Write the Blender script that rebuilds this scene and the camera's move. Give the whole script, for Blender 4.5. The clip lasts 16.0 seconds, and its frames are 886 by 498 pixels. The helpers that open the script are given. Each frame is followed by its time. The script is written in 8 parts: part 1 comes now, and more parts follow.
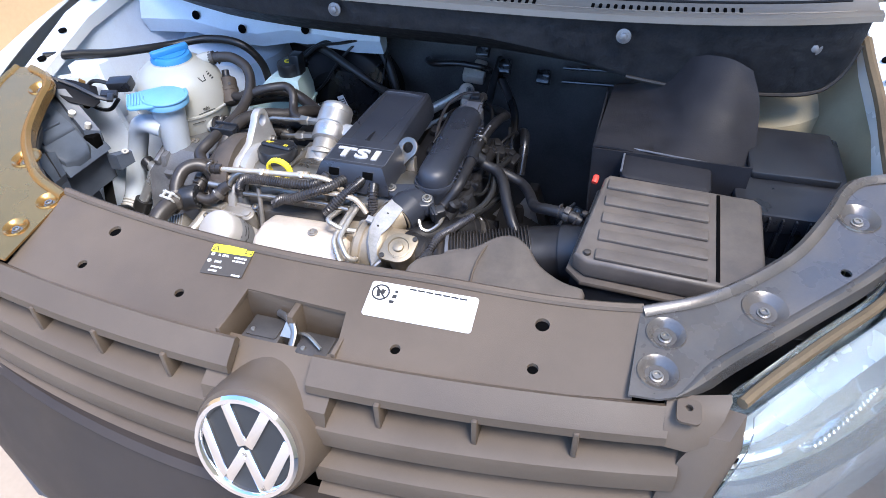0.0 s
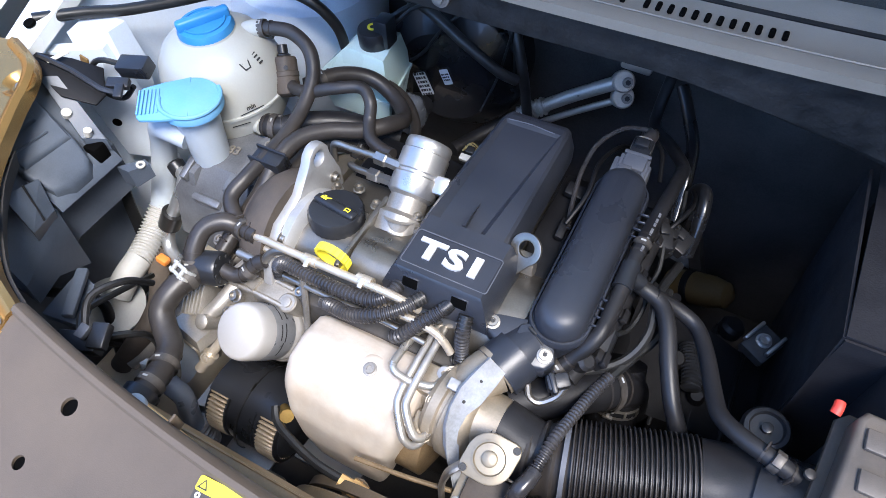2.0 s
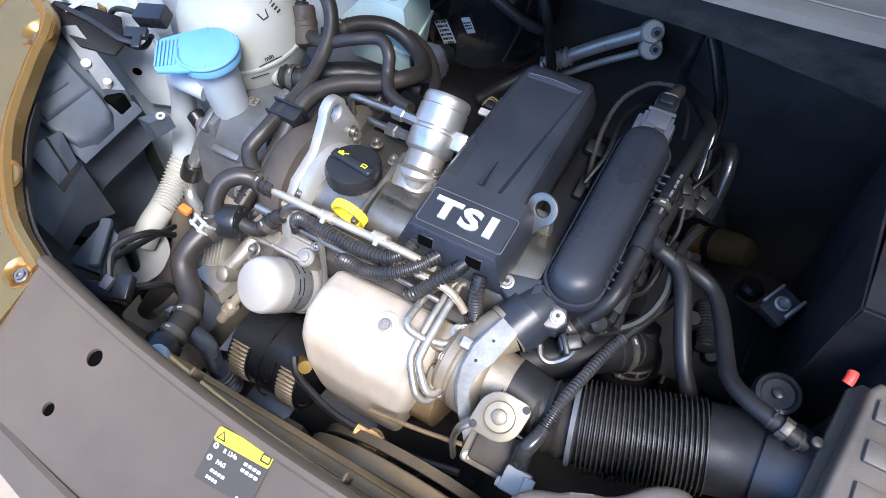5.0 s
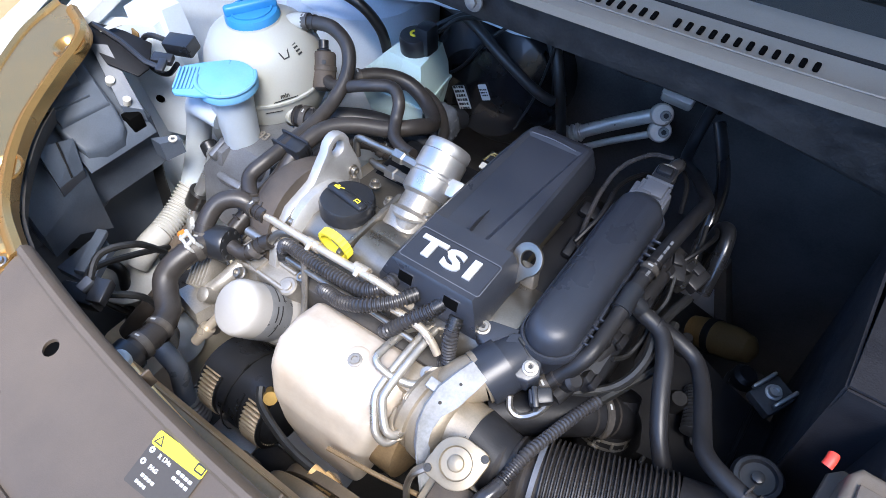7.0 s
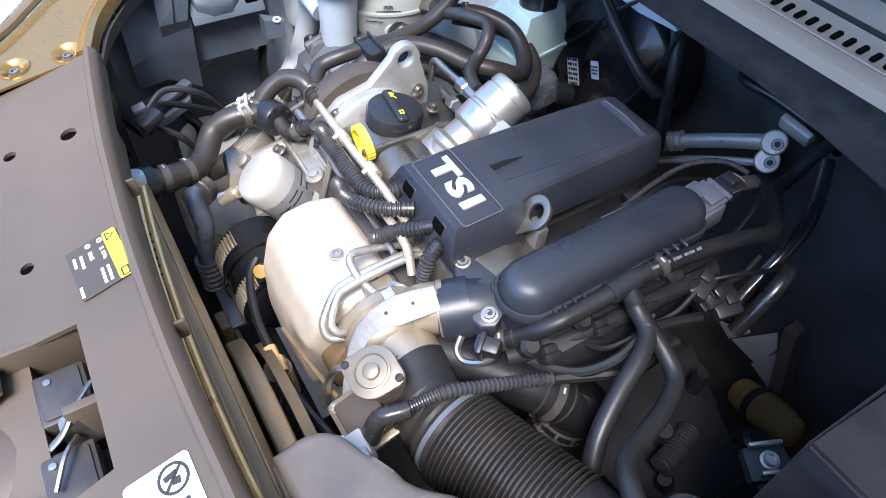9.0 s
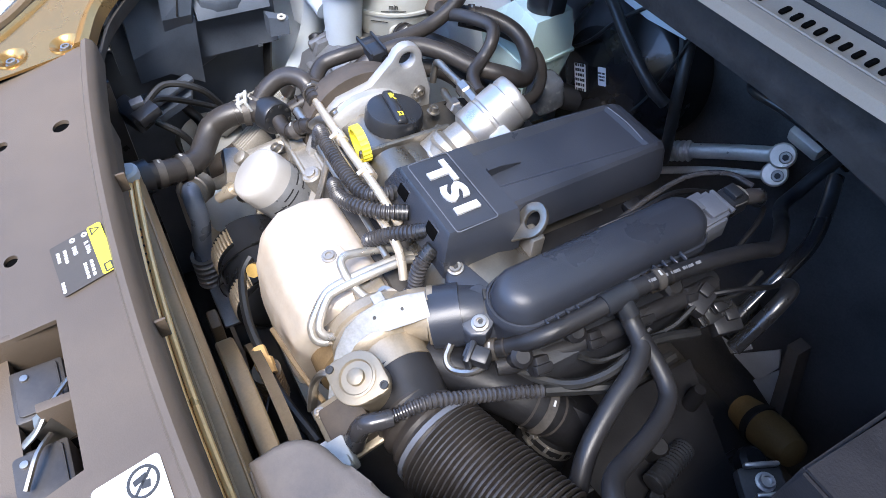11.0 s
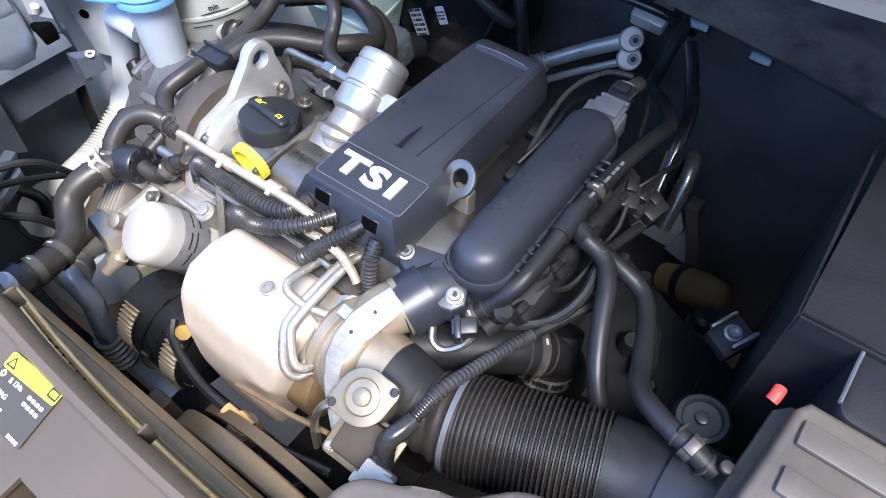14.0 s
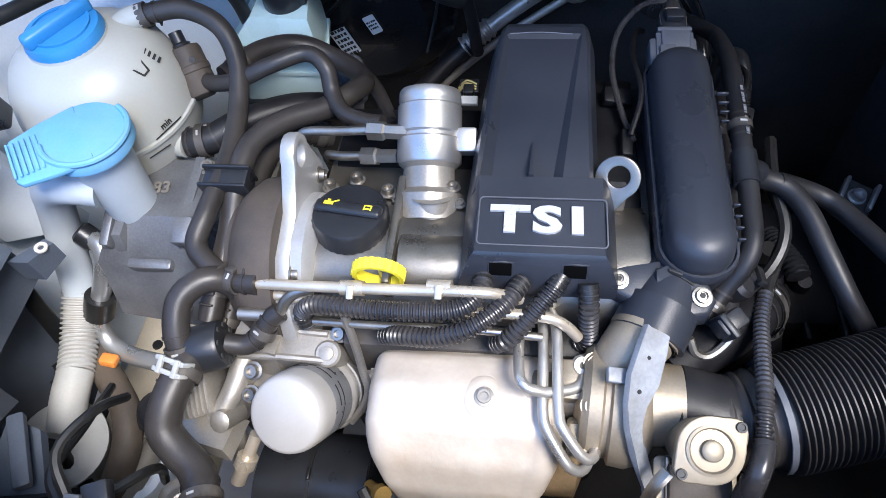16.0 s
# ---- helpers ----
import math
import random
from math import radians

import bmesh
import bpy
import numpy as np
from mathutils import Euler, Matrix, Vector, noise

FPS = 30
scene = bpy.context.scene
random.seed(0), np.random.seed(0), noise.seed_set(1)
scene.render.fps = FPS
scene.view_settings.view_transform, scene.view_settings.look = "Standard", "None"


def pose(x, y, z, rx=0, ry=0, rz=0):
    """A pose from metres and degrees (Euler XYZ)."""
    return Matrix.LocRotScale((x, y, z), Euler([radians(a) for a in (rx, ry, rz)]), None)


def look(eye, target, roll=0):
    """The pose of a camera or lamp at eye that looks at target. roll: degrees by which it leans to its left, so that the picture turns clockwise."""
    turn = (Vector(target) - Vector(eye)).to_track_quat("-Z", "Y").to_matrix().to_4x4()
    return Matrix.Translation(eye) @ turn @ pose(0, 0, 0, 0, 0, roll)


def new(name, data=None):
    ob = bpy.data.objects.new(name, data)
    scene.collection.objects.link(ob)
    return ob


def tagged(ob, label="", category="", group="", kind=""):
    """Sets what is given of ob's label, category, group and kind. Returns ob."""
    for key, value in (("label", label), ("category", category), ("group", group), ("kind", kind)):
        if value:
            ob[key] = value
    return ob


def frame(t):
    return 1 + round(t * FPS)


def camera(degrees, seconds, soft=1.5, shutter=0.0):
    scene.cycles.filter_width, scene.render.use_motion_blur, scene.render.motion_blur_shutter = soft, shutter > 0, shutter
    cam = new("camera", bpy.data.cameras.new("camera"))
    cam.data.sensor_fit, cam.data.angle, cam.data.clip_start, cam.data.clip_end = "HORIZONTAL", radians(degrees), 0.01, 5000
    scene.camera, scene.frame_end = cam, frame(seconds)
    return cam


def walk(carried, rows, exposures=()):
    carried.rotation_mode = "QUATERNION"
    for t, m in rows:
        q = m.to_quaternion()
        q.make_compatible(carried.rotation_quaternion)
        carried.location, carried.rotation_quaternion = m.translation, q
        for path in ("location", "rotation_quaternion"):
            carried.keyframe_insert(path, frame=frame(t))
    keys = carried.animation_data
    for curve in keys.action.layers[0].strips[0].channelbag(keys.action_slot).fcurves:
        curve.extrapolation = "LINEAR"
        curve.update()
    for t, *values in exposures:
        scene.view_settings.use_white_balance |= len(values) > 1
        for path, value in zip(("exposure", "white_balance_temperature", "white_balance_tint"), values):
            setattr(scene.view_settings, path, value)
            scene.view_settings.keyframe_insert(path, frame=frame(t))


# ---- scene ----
cam = camera(68.5, 16.0, soft=0.8)
PATH = [
    (0, (0.357, -0.404, 1.475), (-0.12, 1.08, 0.222), -1.4),
    (0.5, (0.324, -0.271, 1.453), (-0.089, 1.144, 0.101), 0.4),
    (1, (0.259, -0.124, 1.448), (-0.163, 1.146, -0.039), -1.1),
    (1.5, (0.194, 0.02, 1.457), (-0.306, 1.193, -0.084), -0.6),
    (2, (0.143, 0.095, 1.491), (-0.473, 1.139, -0.099), -3.3),
    (2.5, (0.128, 0.107, 1.503), (-0.502, 1.034, -0.153), -5.7),
    (3, (0.133, 0.106, 1.503), (-0.494, 0.994, -0.176), -6.3),
    (3.5, (0.141, 0.112, 1.5), (-0.465, 0.99, -0.192), -5.5),
    (6, (0.151, 0.114, 1.5), (-0.48, 1.01, -0.173), -6.2),
    (6.5, (0.174, 0.122, 1.486), (-0.503, 1.109, -0.117), -3.6),
    (7, (0.2, 0.101, 1.458), (-0.583, 1.139, -0.061), -1.1),
    (7.5, (0.21, 0.058, 1.447), (-0.571, 1.157, -0.03), 4.4),
    (8, (0.266, 0.091, 1.421), (-0.668, 1.097, -0.033), 6.4),
    (8.5, (0.318, 0.139, 1.401), (-0.735, 0.981, -0.076), 4.6),
    (9, (0.332, 0.176, 1.381), (-0.74, 0.925, -0.132), 4.5),
    (11.5, (0.331, 0.198, 1.372), (-0.762, 0.924, -0.137), 5.3),
    (12, (0.329, 0.2, 1.37), (-0.751, 0.918, -0.152), 5.1),
    (12.5, (0.33, 0.197, 1.37), (-0.752, 0.913, -0.152), 5.0),
    (13, (0.328, 0.194, 1.372), (-0.754, 0.896, -0.157), 3.7),
    (13.5, (0.31, 0.182, 1.371), (-0.685, 0.998, -0.16), 1.6),
    (14, (0.255, 0.153, 1.371), (-0.48, 1.13, -0.211), -0.3),
    (14.5, (0.153, 0.105, 1.364), (-0.285, 1.193, -0.255), -3.1),
    (15, (0.059, 0.109, 1.372), (-0.239, 1.224, -0.261), -5.4),
    (15.5, (-0.04, 0.134, 1.356), (-0.287, 1.238, -0.293), -7.6),
    (16, (-0.076, 0.145, 1.354), (-0.33, 1.233, -0.304), -8.7),
]
walk(cam, [(t, look(eye, target, roll)) for t, eye, target, roll in PATH], [(0.0, 2.10, 5100, 12), (3.0, 2.12, 5000, 10), (7.0, 2.19, 5000, 10), (9.0, 2.35, 5030, 11), (14.0, 2.38, 5030, 11), (15.0, 2.10, 5000, 10), (16.0, 1.90, 5000, 10)])

# ---- world, sun and exposure ----
world = bpy.data.worlds.new("sky")
scene.world = world
world.use_nodes = True
wn = world.node_tree.nodes
sky = wn.new("ShaderNodeTexSky")
sky.sky_type, sky.sun_disc = "NISHITA", False
sky.sun_elevation, sky.sun_rotation = radians(60), radians(135)
world.node_tree.links.new(sky.outputs[0], wn["Background"].inputs[0])
wn["Background"].inputs[1].default_value = 0.15
sun_data = bpy.data.lights.new("sun", "SUN")
sun_data.energy, sun_data.angle, sun_data.color = 2.3, radians(24), (1.0, 0.79, 0.55)
sun = new("sun", sun_data)
sun.matrix_world = look((0.95, -0.55, 3.0), (0, 0.3, 0.9))

# ---- materials ----
def mat(name, col, rough=0.5, metal=0.0, var=0.2, scale=18.0, bump=0.15, grain=350.0, dust=0.0, dust_col=(0.36, 0.31, 0.25), coat=0.0, rvar=0.12, trans=0.0, ior=1.45, sss=0.0, dent=0.0):
    m = bpy.data.materials.new(name)
    m.use_nodes = True
    n, l = m.node_tree.nodes, m.node_tree.links
    b = n["Principled BSDF"]
    tc = n.new("ShaderNodeTexCoord")
    big = n.new("ShaderNodeTexNoise")
    big.inputs["Scale"].default_value, big.inputs["Detail"].default_value = scale, 6
    fine = n.new("ShaderNodeTexNoise")
    fine.inputs["Scale"].default_value, fine.inputs["Detail"].default_value = grain, 3
    l.new(tc.outputs["Object"], big.inputs["Vector"])
    l.new(tc.outputs["Object"], fine.inputs["Vector"])
    ramp = n.new("ShaderNodeValToRGB")
    lo, hi = [tuple(min(1, c * f) for c in col) + (1,) for f in (1 - var, 1 + var)]
    ramp.color_ramp.elements[0].color, ramp.color_ramp.elements[1].color = lo, hi
    ramp.color_ramp.elements[0].position, ramp.color_ramp.elements[1].position = 0.3, 0.7
    mix = n.new("ShaderNodeMath")
    mix.operation, mix.inputs[1].default_value = "MULTIPLY_ADD", 0.3
    l.new(fine.outputs[0], mix.inputs[0])
    sc = n.new("ShaderNodeMath")
    sc.operation, sc.inputs[1].default_value = "MULTIPLY", 0.7
    l.new(big.outputs[0], sc.inputs[0])
    l.new(sc.outputs[0], mix.inputs[2])
    l.new(mix.outputs[0], ramp.inputs[0])
    out = ramp.outputs[0]
    if dust:
        dn = n.new("ShaderNodeTexNoise")
        dn.inputs["Scale"].default_value, dn.inputs["Detail"].default_value, dn.inputs["Roughness"].default_value = scale * 0.6, 8, 0.7
        l.new(tc.outputs["Object"], dn.inputs["Vector"])
        mr = n.new("ShaderNodeMapRange")
        mr.inputs[1].default_value, mr.inputs[2].default_value, mr.inputs[4].default_value = 0.4, 0.75, dust
        l.new(dn.outputs[0], mr.inputs[0])
        mc = n.new("ShaderNodeMix")
        mc.data_type = "RGBA"
        l.new(mr.outputs[0], mc.inputs["Factor"])
        l.new(out, mc.inputs["A"])
        mc.inputs["B"].default_value = (*dust_col, 1)
        out = mc.outputs["Result"]
    l.new(out, b.inputs["Base Color"])
    rr = n.new("ShaderNodeMapRange")
    rr.inputs[1].default_value, rr.inputs[2].default_value = 0.3, 0.7
    rr.inputs[3].default_value, rr.inputs[4].default_value = max(0.02, rough - rvar), min(1, rough + rvar)
    l.new(big.outputs[0], rr.inputs[0])
    l.new(rr.outputs[0], b.inputs["Roughness"])
    b.inputs["Metallic"].default_value = metal
    b.inputs["Coat Weight"].default_value = coat
    b.inputs["IOR"].default_value = ior
    b.inputs["Transmission Weight"].default_value = trans
    if sss:
        b.inputs["Subsurface Weight"].default_value = sss
        b.inputs["Subsurface Radius"].default_value = (0.02, 0.02, 0.018)
        b.inputs["Subsurface Scale"].default_value = 0.5
    if bump:
        bp = n.new("ShaderNodeBump")
        bp.inputs["Strength"].default_value, bp.inputs["Distance"].default_value = bump * 0.4, 0.001
        if dent:
            bd = n.new("ShaderNodeBump")
            bd.inputs["Strength"].default_value, bd.inputs["Distance"].default_value = dent, 0.004
            l.new(big.outputs[0], bd.inputs["Height"])
            l.new(bd.outputs[0], bp.inputs["Normal"])
        l.new(fine.outputs[0], bp.inputs["Height"])
        l.new(bp.outputs[0], b.inputs["Normal"])
    return m


M_CONC = mat("concrete", (0.27, 0.225, 0.17), 0.9, var=0.14, scale=1.2, bump=0.3, grain=60)
M_PAINT = mat("white_paint", (0.74, 0.76, 0.74), 0.3, var=0.04, scale=5, bump=0.0, coat=0.5)
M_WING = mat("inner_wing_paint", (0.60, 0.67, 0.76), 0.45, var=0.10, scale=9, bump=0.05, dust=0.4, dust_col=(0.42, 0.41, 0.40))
M_GREY = mat("grey_plastic", (0.079, 0.062, 0.045), 0.55, var=0.16, scale=7, bump=0.35, grain=900, dust=0.25, dust_col=(0.155, 0.122, 0.088), ior=1.36)
M_BUMP = mat("bumper_plastic", (0.027, 0.022, 0.019), 0.6, var=0.1, scale=7, bump=0.4, grain=900, dust=0.1, dust_col=(0.085, 0.07, 0.058), ior=1.36)
M_BLACK = mat("black_plastic", (0.014, 0.015, 0.018), 0.34, var=0.25, scale=14, bump=0.3, grain=800, dust=0.12, dust_col=(0.07, 0.065, 0.06))
M_COVER = mat("cover_plastic", (0.022, 0.025, 0.034), 0.36, var=0.18, scale=12, bump=0.35, grain=1100, dust=0.10, dust_col=(0.075, 0.068, 0.062))
M_AIRBOX = mat("airbox_plastic", (0.070, 0.061, 0.053), 0.46, var=0.15, scale=16, bump=0.3, grain=700, dust=0.45, dust_col=(0.20, 0.165, 0.125))
M_RUBBER = mat("hose_rubber", (0.022, 0.020, 0.019), 0.42, var=0.25, scale=30, bump=0.3, grain=600, dust=0.35, dust_col=(0.075, 0.062, 0.050), ior=1.42)
M_LOOM = mat("loom_plastic", (0.022, 0.022, 0.025), 0.30, var=0.2, scale=30, bump=0.1, dust=0.1)
# Dark for parts deep in the bay, some of their shade in the colour
M_DEEP = mat("deep_bay_shade", (0.034, 0.033, 0.032), 0.6, var=0.4, scale=12, bump=0.5, dust=0.5, dust_col=(0.10, 0.082, 0.062), ior=1.4, dent=0.5)
M_ALU = mat("cast_aluminium", (0.31, 0.29, 0.255), 0.44, 0.6, var=0.25, scale=25, bump=0.35, grain=500, dust=0.4, dust_col=(0.19, 0.165, 0.13))
M_ALUB = mat("bright_aluminium", (0.43, 0.42, 0.405), 0.36, 0.8, var=0.12, scale=25, bump=0.2, grain=500, dust=0.2, dust_col=(0.28, 0.25, 0.21))
M_ALUD = mat("dull_aluminium", (0.29, 0.275, 0.25), 0.46, 0.7, var=0.25, scale=22, bump=0.3, grain=450, dust=0.4, dust_col=(0.17, 0.145, 0.12))
M_SHIELD = mat("heat_shield", (0.58, 0.52, 0.44), 0.42, 0.35, var=0.10, scale=26, bump=0.25, grain=140, dust=0.5, dust_col=(0.44, 0.32, 0.20), dent=0.35)
M_STEEL = mat("zinc_steel", (0.34, 0.32, 0.285), 0.42, 0.95, var=0.15, scale=30, bump=0.15)
M_GOLDP = mat("passivated_steel", (0.58, 0.51, 0.40), 0.32, 0.65, var=0.12, scale=25, bump=0.1, dust=0.15)
M_GILT = mat("gilt_plated_pipe", (0.82, 0.55, 0.22), 0.36, 0.35, var=0.12, scale=25, bump=0.1, dust=0.3, dust_col=(0.32, 0.21, 0.09))
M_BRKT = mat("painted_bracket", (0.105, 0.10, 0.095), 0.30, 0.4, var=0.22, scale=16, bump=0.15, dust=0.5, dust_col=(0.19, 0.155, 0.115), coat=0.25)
M_CHROME = mat("chrome", (0.88, 0.88, 0.88), 0.07, 1.0, var=0.02, bump=0.0, rvar=0.03)
M_LINE = mat("plated_line", (0.50, 0.48, 0.44), 0.34, 0.75, var=0.10, scale=40, bump=0.1, dust=0.25, dust_col=(0.34, 0.30, 0.24))
M_FLANGE = mat("machined_casting", (0.36, 0.36, 0.36), 0.46, 0.45, var=0.14, scale=30, bump=0.3, grain=420, dust=0.25, dust_col=(0.26, 0.23, 0.19))
M_TANK = mat("milky_plastic", (0.36, 0.365, 0.335), 0.4, var=0.06, scale=9, bump=0.1, sss=0.25, dust=0.12, dust_col=(0.55, 0.48, 0.33))
M_FLUID = mat("reservoir_plastic", (0.55, 0.70, 0.68), 0.35, var=0.08, scale=12, bump=0.1, sss=0.2)
M_NECK = mat("white_neck_plastic", (0.42, 0.46, 0.50), 0.40, var=0.06, scale=12, bump=0.1, sss=0.15)
M_CORR = mat("translucent_tube", (0.33, 0.335, 0.325), 0.5, var=0.14, scale=20, bump=0.1, sss=0.1, dust=0.3)
M_BLUE = mat("blue_plastic", (0.05, 0.20, 0.46), 0.42, var=0.10, scale=14, bump=0.15, dust=0.2, dust_col=(0.16, 0.27, 0.42))
M_BLUEL = mat("light_blue_plastic", (0.13, 0.30, 0.50), 0.5, var=0.12, scale=14, bump=0.15, dust=0.35, dust_col=(0.27, 0.36, 0.47))
M_YELLOW = mat("yellow_plastic", (0.80, 0.68, 0.02), 0.45, var=0.06, scale=30, bump=0.1)
M_STICKY = mat("yellow_sticker", (0.80, 0.72, 0.02), 0.65, var=0.04, scale=30, bump=0.0, ior=1.3)
M_WHITE = mat("white_sticker", (0.80, 0.80, 0.78), 0.4, var=0.03, scale=20, bump=0.0, dust=0.08)
# Print black, also painted as shade in small holes and bolt recesses
M_INK = mat("ink", (0.02, 0.02, 0.02), 0.6, var=0.1, bump=0.0)
# Black that paints the shade inside holes, slots and gaps
M_HOLE = mat("hole_shade", (0.002, 0.002, 0.002), 1.0, var=0.1, bump=0.0, ior=1.1)
M_BSTICK = mat("black_sticker", (0.050, 0.045, 0.040), 0.65, var=0.1, bump=0.0, ior=1.3)
M_SILVERTXT = mat("silver_letters", (0.58, 0.58, 0.58), 0.35, 0.4, var=0.05, bump=0.05)
M_RED = mat("red_plastic", (0.60, 0.05, 0.03), 0.45, var=0.1, bump=0.1)
M_CONN = mat("grey_connector", (0.085, 0.090, 0.105), 0.5, var=0.15, scale=30, bump=0.2)
M_IVORY = mat("ivory_connector", (0.42, 0.41, 0.37), 0.5, var=0.15, scale=30, bump=0.2, dust=0.2)
M_BRASS = mat("brass", (0.55, 0.38, 0.12), 0.35, 0.9, var=0.15, bump=0.1)
M_DUSTY = mat("dusty_dark_plastic", (0.048, 0.040, 0.033), 0.6, var=0.25, scale=20, bump=0.4, grain=500, dust=0.4, dust_col=(0.15, 0.115, 0.075), ior=1.38)
M_BROWN = mat("brown_dusty_plastic", (0.105, 0.078, 0.044), 0.6, var=0.3, scale=14, bump=0.3, dust=0.5, dust_col=(0.20, 0.148, 0.085), ior=1.35)
M_RADT = mat("dusty_radiator_rail", (0.215, 0.150, 0.072), 0.45, 0.2, var=0.3, scale=14, bump=0.3, dust=0.5, dust_col=(0.26, 0.185, 0.095), ior=1.4)
# Same bracket paint as M_BRKT, with warm reflected light put in the colour
M_BRKTL = mat("warm_lit_bracket", (0.36, 0.218, 0.068), 0.25, 0.85, var=0.12, scale=12, bump=0.1, dust=0.15, dust_col=(0.14, 0.10, 0.045), rvar=0.06)
M_RUST = mat("brown_metal", (0.19, 0.135, 0.07), 0.5, 0.4, var=0.35, scale=25, bump=0.5)
M_MOUNT = mat("cast_mount", (0.155, 0.16, 0.17), 0.42, 0.5, var=0.35, scale=20, bump=0.4, grain=420, dust=0.4, dust_col=(0.11, 0.10, 0.09), dent=0.35)
M_CLAMP = mat("dark_clamp", (0.050, 0.046, 0.042), 0.45, 0.3, var=0.3, scale=40, bump=0.2, dust=0.2)
M_CAM = mat("sand_cast_head", (0.20, 0.187, 0.162), 0.36, 0.85, var=0.2, scale=25, bump=0.3, grain=500, dust=0.3, dust_col=(0.17, 0.148, 0.115))
M_STRAP = mat("pale_bracket", (0.27, 0.285, 0.31), 0.55, 0.0, var=0.35, scale=40, bump=0.2, dust=0.45, dust_col=(0.19, 0.17, 0.14))
# Near-black for parts low in the bay; their shade is in the colour
M_PIT = mat("deep_shade_black", (0.0065, 0.0065, 0.0075), 0.5, var=0.4, scale=22, bump=0.4, ior=1.3, dust=0.3, dust_col=(0.016, 0.0145, 0.0135))
M_ACT = mat("actuator_casting", (0.25, 0.215, 0.155), 0.45, 0.6, var=0.12, scale=30, bump=0.25, dust=0.2, dust_col=(0.22, 0.18, 0.13))
M_PIPE = mat("matt_aluminium_pipe", (0.48, 0.49, 0.50), 0.30, 0.8, var=0.08, scale=30, bump=0.1)
M_HOSE = mat("breather_rubber", (0.012, 0.012, 0.0135), 0.44, var=0.2, scale=30, bump=0.3, grain=600, dust=0.15, dust_col=(0.06, 0.053, 0.047), ior=1.38)
M_AC = mat("coated_pipe", (0.24, 0.27, 0.33), 0.30, 0.3, var=0.12, scale=30, bump=0.15)
M_ACP = mat("dull_silver_pipe", (0.60, 0.54, 0.46), 0.38, 0.45, var=0.15, scale=30, bump=0.15, dust=0.3, dust_col=(0.36, 0.30, 0.22))
M_FIREW = mat("firewall_mat", (0.050, 0.048, 0.046), 0.55, var=0.6, scale=10, bump=0.5, dust=0.5, dust_col=(0.105, 0.09, 0.08), ior=1.38, dent=0.8)
M_TAN = mat("tan_cover", (0.135, 0.085, 0.028), 0.6, var=0.3, scale=20, bump=0.2, ior=1.38)
M_FELT = mat("felt", (0.015, 0.016, 0.019), 0.65, var=0.5, scale=60, bump=0.8, grain=260, dust=0.35, dust_col=(0.05, 0.05, 0.05), ior=1.35, dent=0.4)
M_COWL = mat("cowl_plastic", (0.145, 0.135, 0.118), 0.42, var=0.14, scale=8, bump=0.3, grain=700, dust=0.25, dust_col=(0.13, 0.115, 0.09))
M_GLASS = mat("dark_glass", (0.012, 0.012, 0.010), 0.04, var=0.1, bump=0.0, rvar=0.02)
M_LENS = mat("lamp_lens", (0.92, 0.96, 0.96), 0.05, var=0.02, bump=0.0, trans=0.9, rvar=0.02)
M_REFL = mat("lamp_reflector", (0.80, 0.86, 0.86), 0.20, 0.9, var=0.05, bump=0.0)
M_SATIN = mat("sky_glint_silver", (0.62, 0.67, 0.67), 0.25, 0.6, var=0.05, scale=12, bump=0.0)
M_SHEATH = mat("battery_sheath", (0.012, 0.012, 0.015), 0.62, var=0.3, scale=20, bump=0.8, grain=450, dust=0.3, dust_col=(0.035, 0.034, 0.034), ior=1.3, dent=0.5)
M_TAPE = mat("black_tape", (0.012, 0.012, 0.012), 0.4, var=0.2, scale=40, bump=0.2)
M_LOCK = mat("greased_steel", (0.045, 0.041, 0.037), 0.48, 0.2, var=0.3, scale=30, bump=0.3, dust=0.3, dust_col=(0.09, 0.075, 0.06))
# Dusty white body paint with the rails' warm light put in the colour
M_RAIL = mat("dusty_body_warm_light", (0.60, 0.54, 0.42), 0.5, var=0.12, scale=14, bump=0.1, dust=0.45, dust_col=(0.34, 0.28, 0.19))
# Same wing paint as M_WING; warm shade of the right side in the colour
M_WING_SHADED = mat("dusty_wing_warm_shade", (0.30, 0.26, 0.16), 0.5, var=0.15, scale=9, bump=0.1, dust=0.5, dust_col=(0.20, 0.16, 0.09))
M_WALL = mat("painted_wall", (0.50, 0.37, 0.20), 0.9, var=0.1, scale=2, bump=0.3, grain=50)
M_FILT = mat("filter_paint", (0.37, 0.355, 0.335), 0.42, 0.15, var=0.05, scale=20, bump=0.05)
M_TURBO = mat("turbo_casting", (0.31, 0.265, 0.195), 0.46, 0.6, var=0.2, scale=28, bump=0.35, grain=450, dust=0.3, dust_col=(0.20, 0.155, 0.10))
M_GLOSS = mat("gloss_black", (0.012, 0.012, 0.013), 0.28, var=0.2, scale=12, bump=0.05, coat=0.3)
M_CRUMP = mat("crumpled_film", (0.10, 0.11, 0.13), 0.22, var=0.4, scale=60, bump=1.0, grain=90, coat=0.5)
M_FIN = mat("dusty_alternator_casting", (0.42, 0.34, 0.23), 0.5, 0.3, var=0.25, scale=40, bump=0.3, dust=0.4, dust_col=(0.24, 0.185, 0.115))
M_LAMP = mat("lamp_housing_plastic", (0.055, 0.067, 0.090), 0.48, var=0.35, scale=18, bump=0.3, grain=700, dust=0.4, dust_col=(0.11, 0.12, 0.14), ior=1.4)
M_PRINT = mat("pale_print", (0.12, 0.12, 0.125), 0.5, var=0.2, bump=0.0)

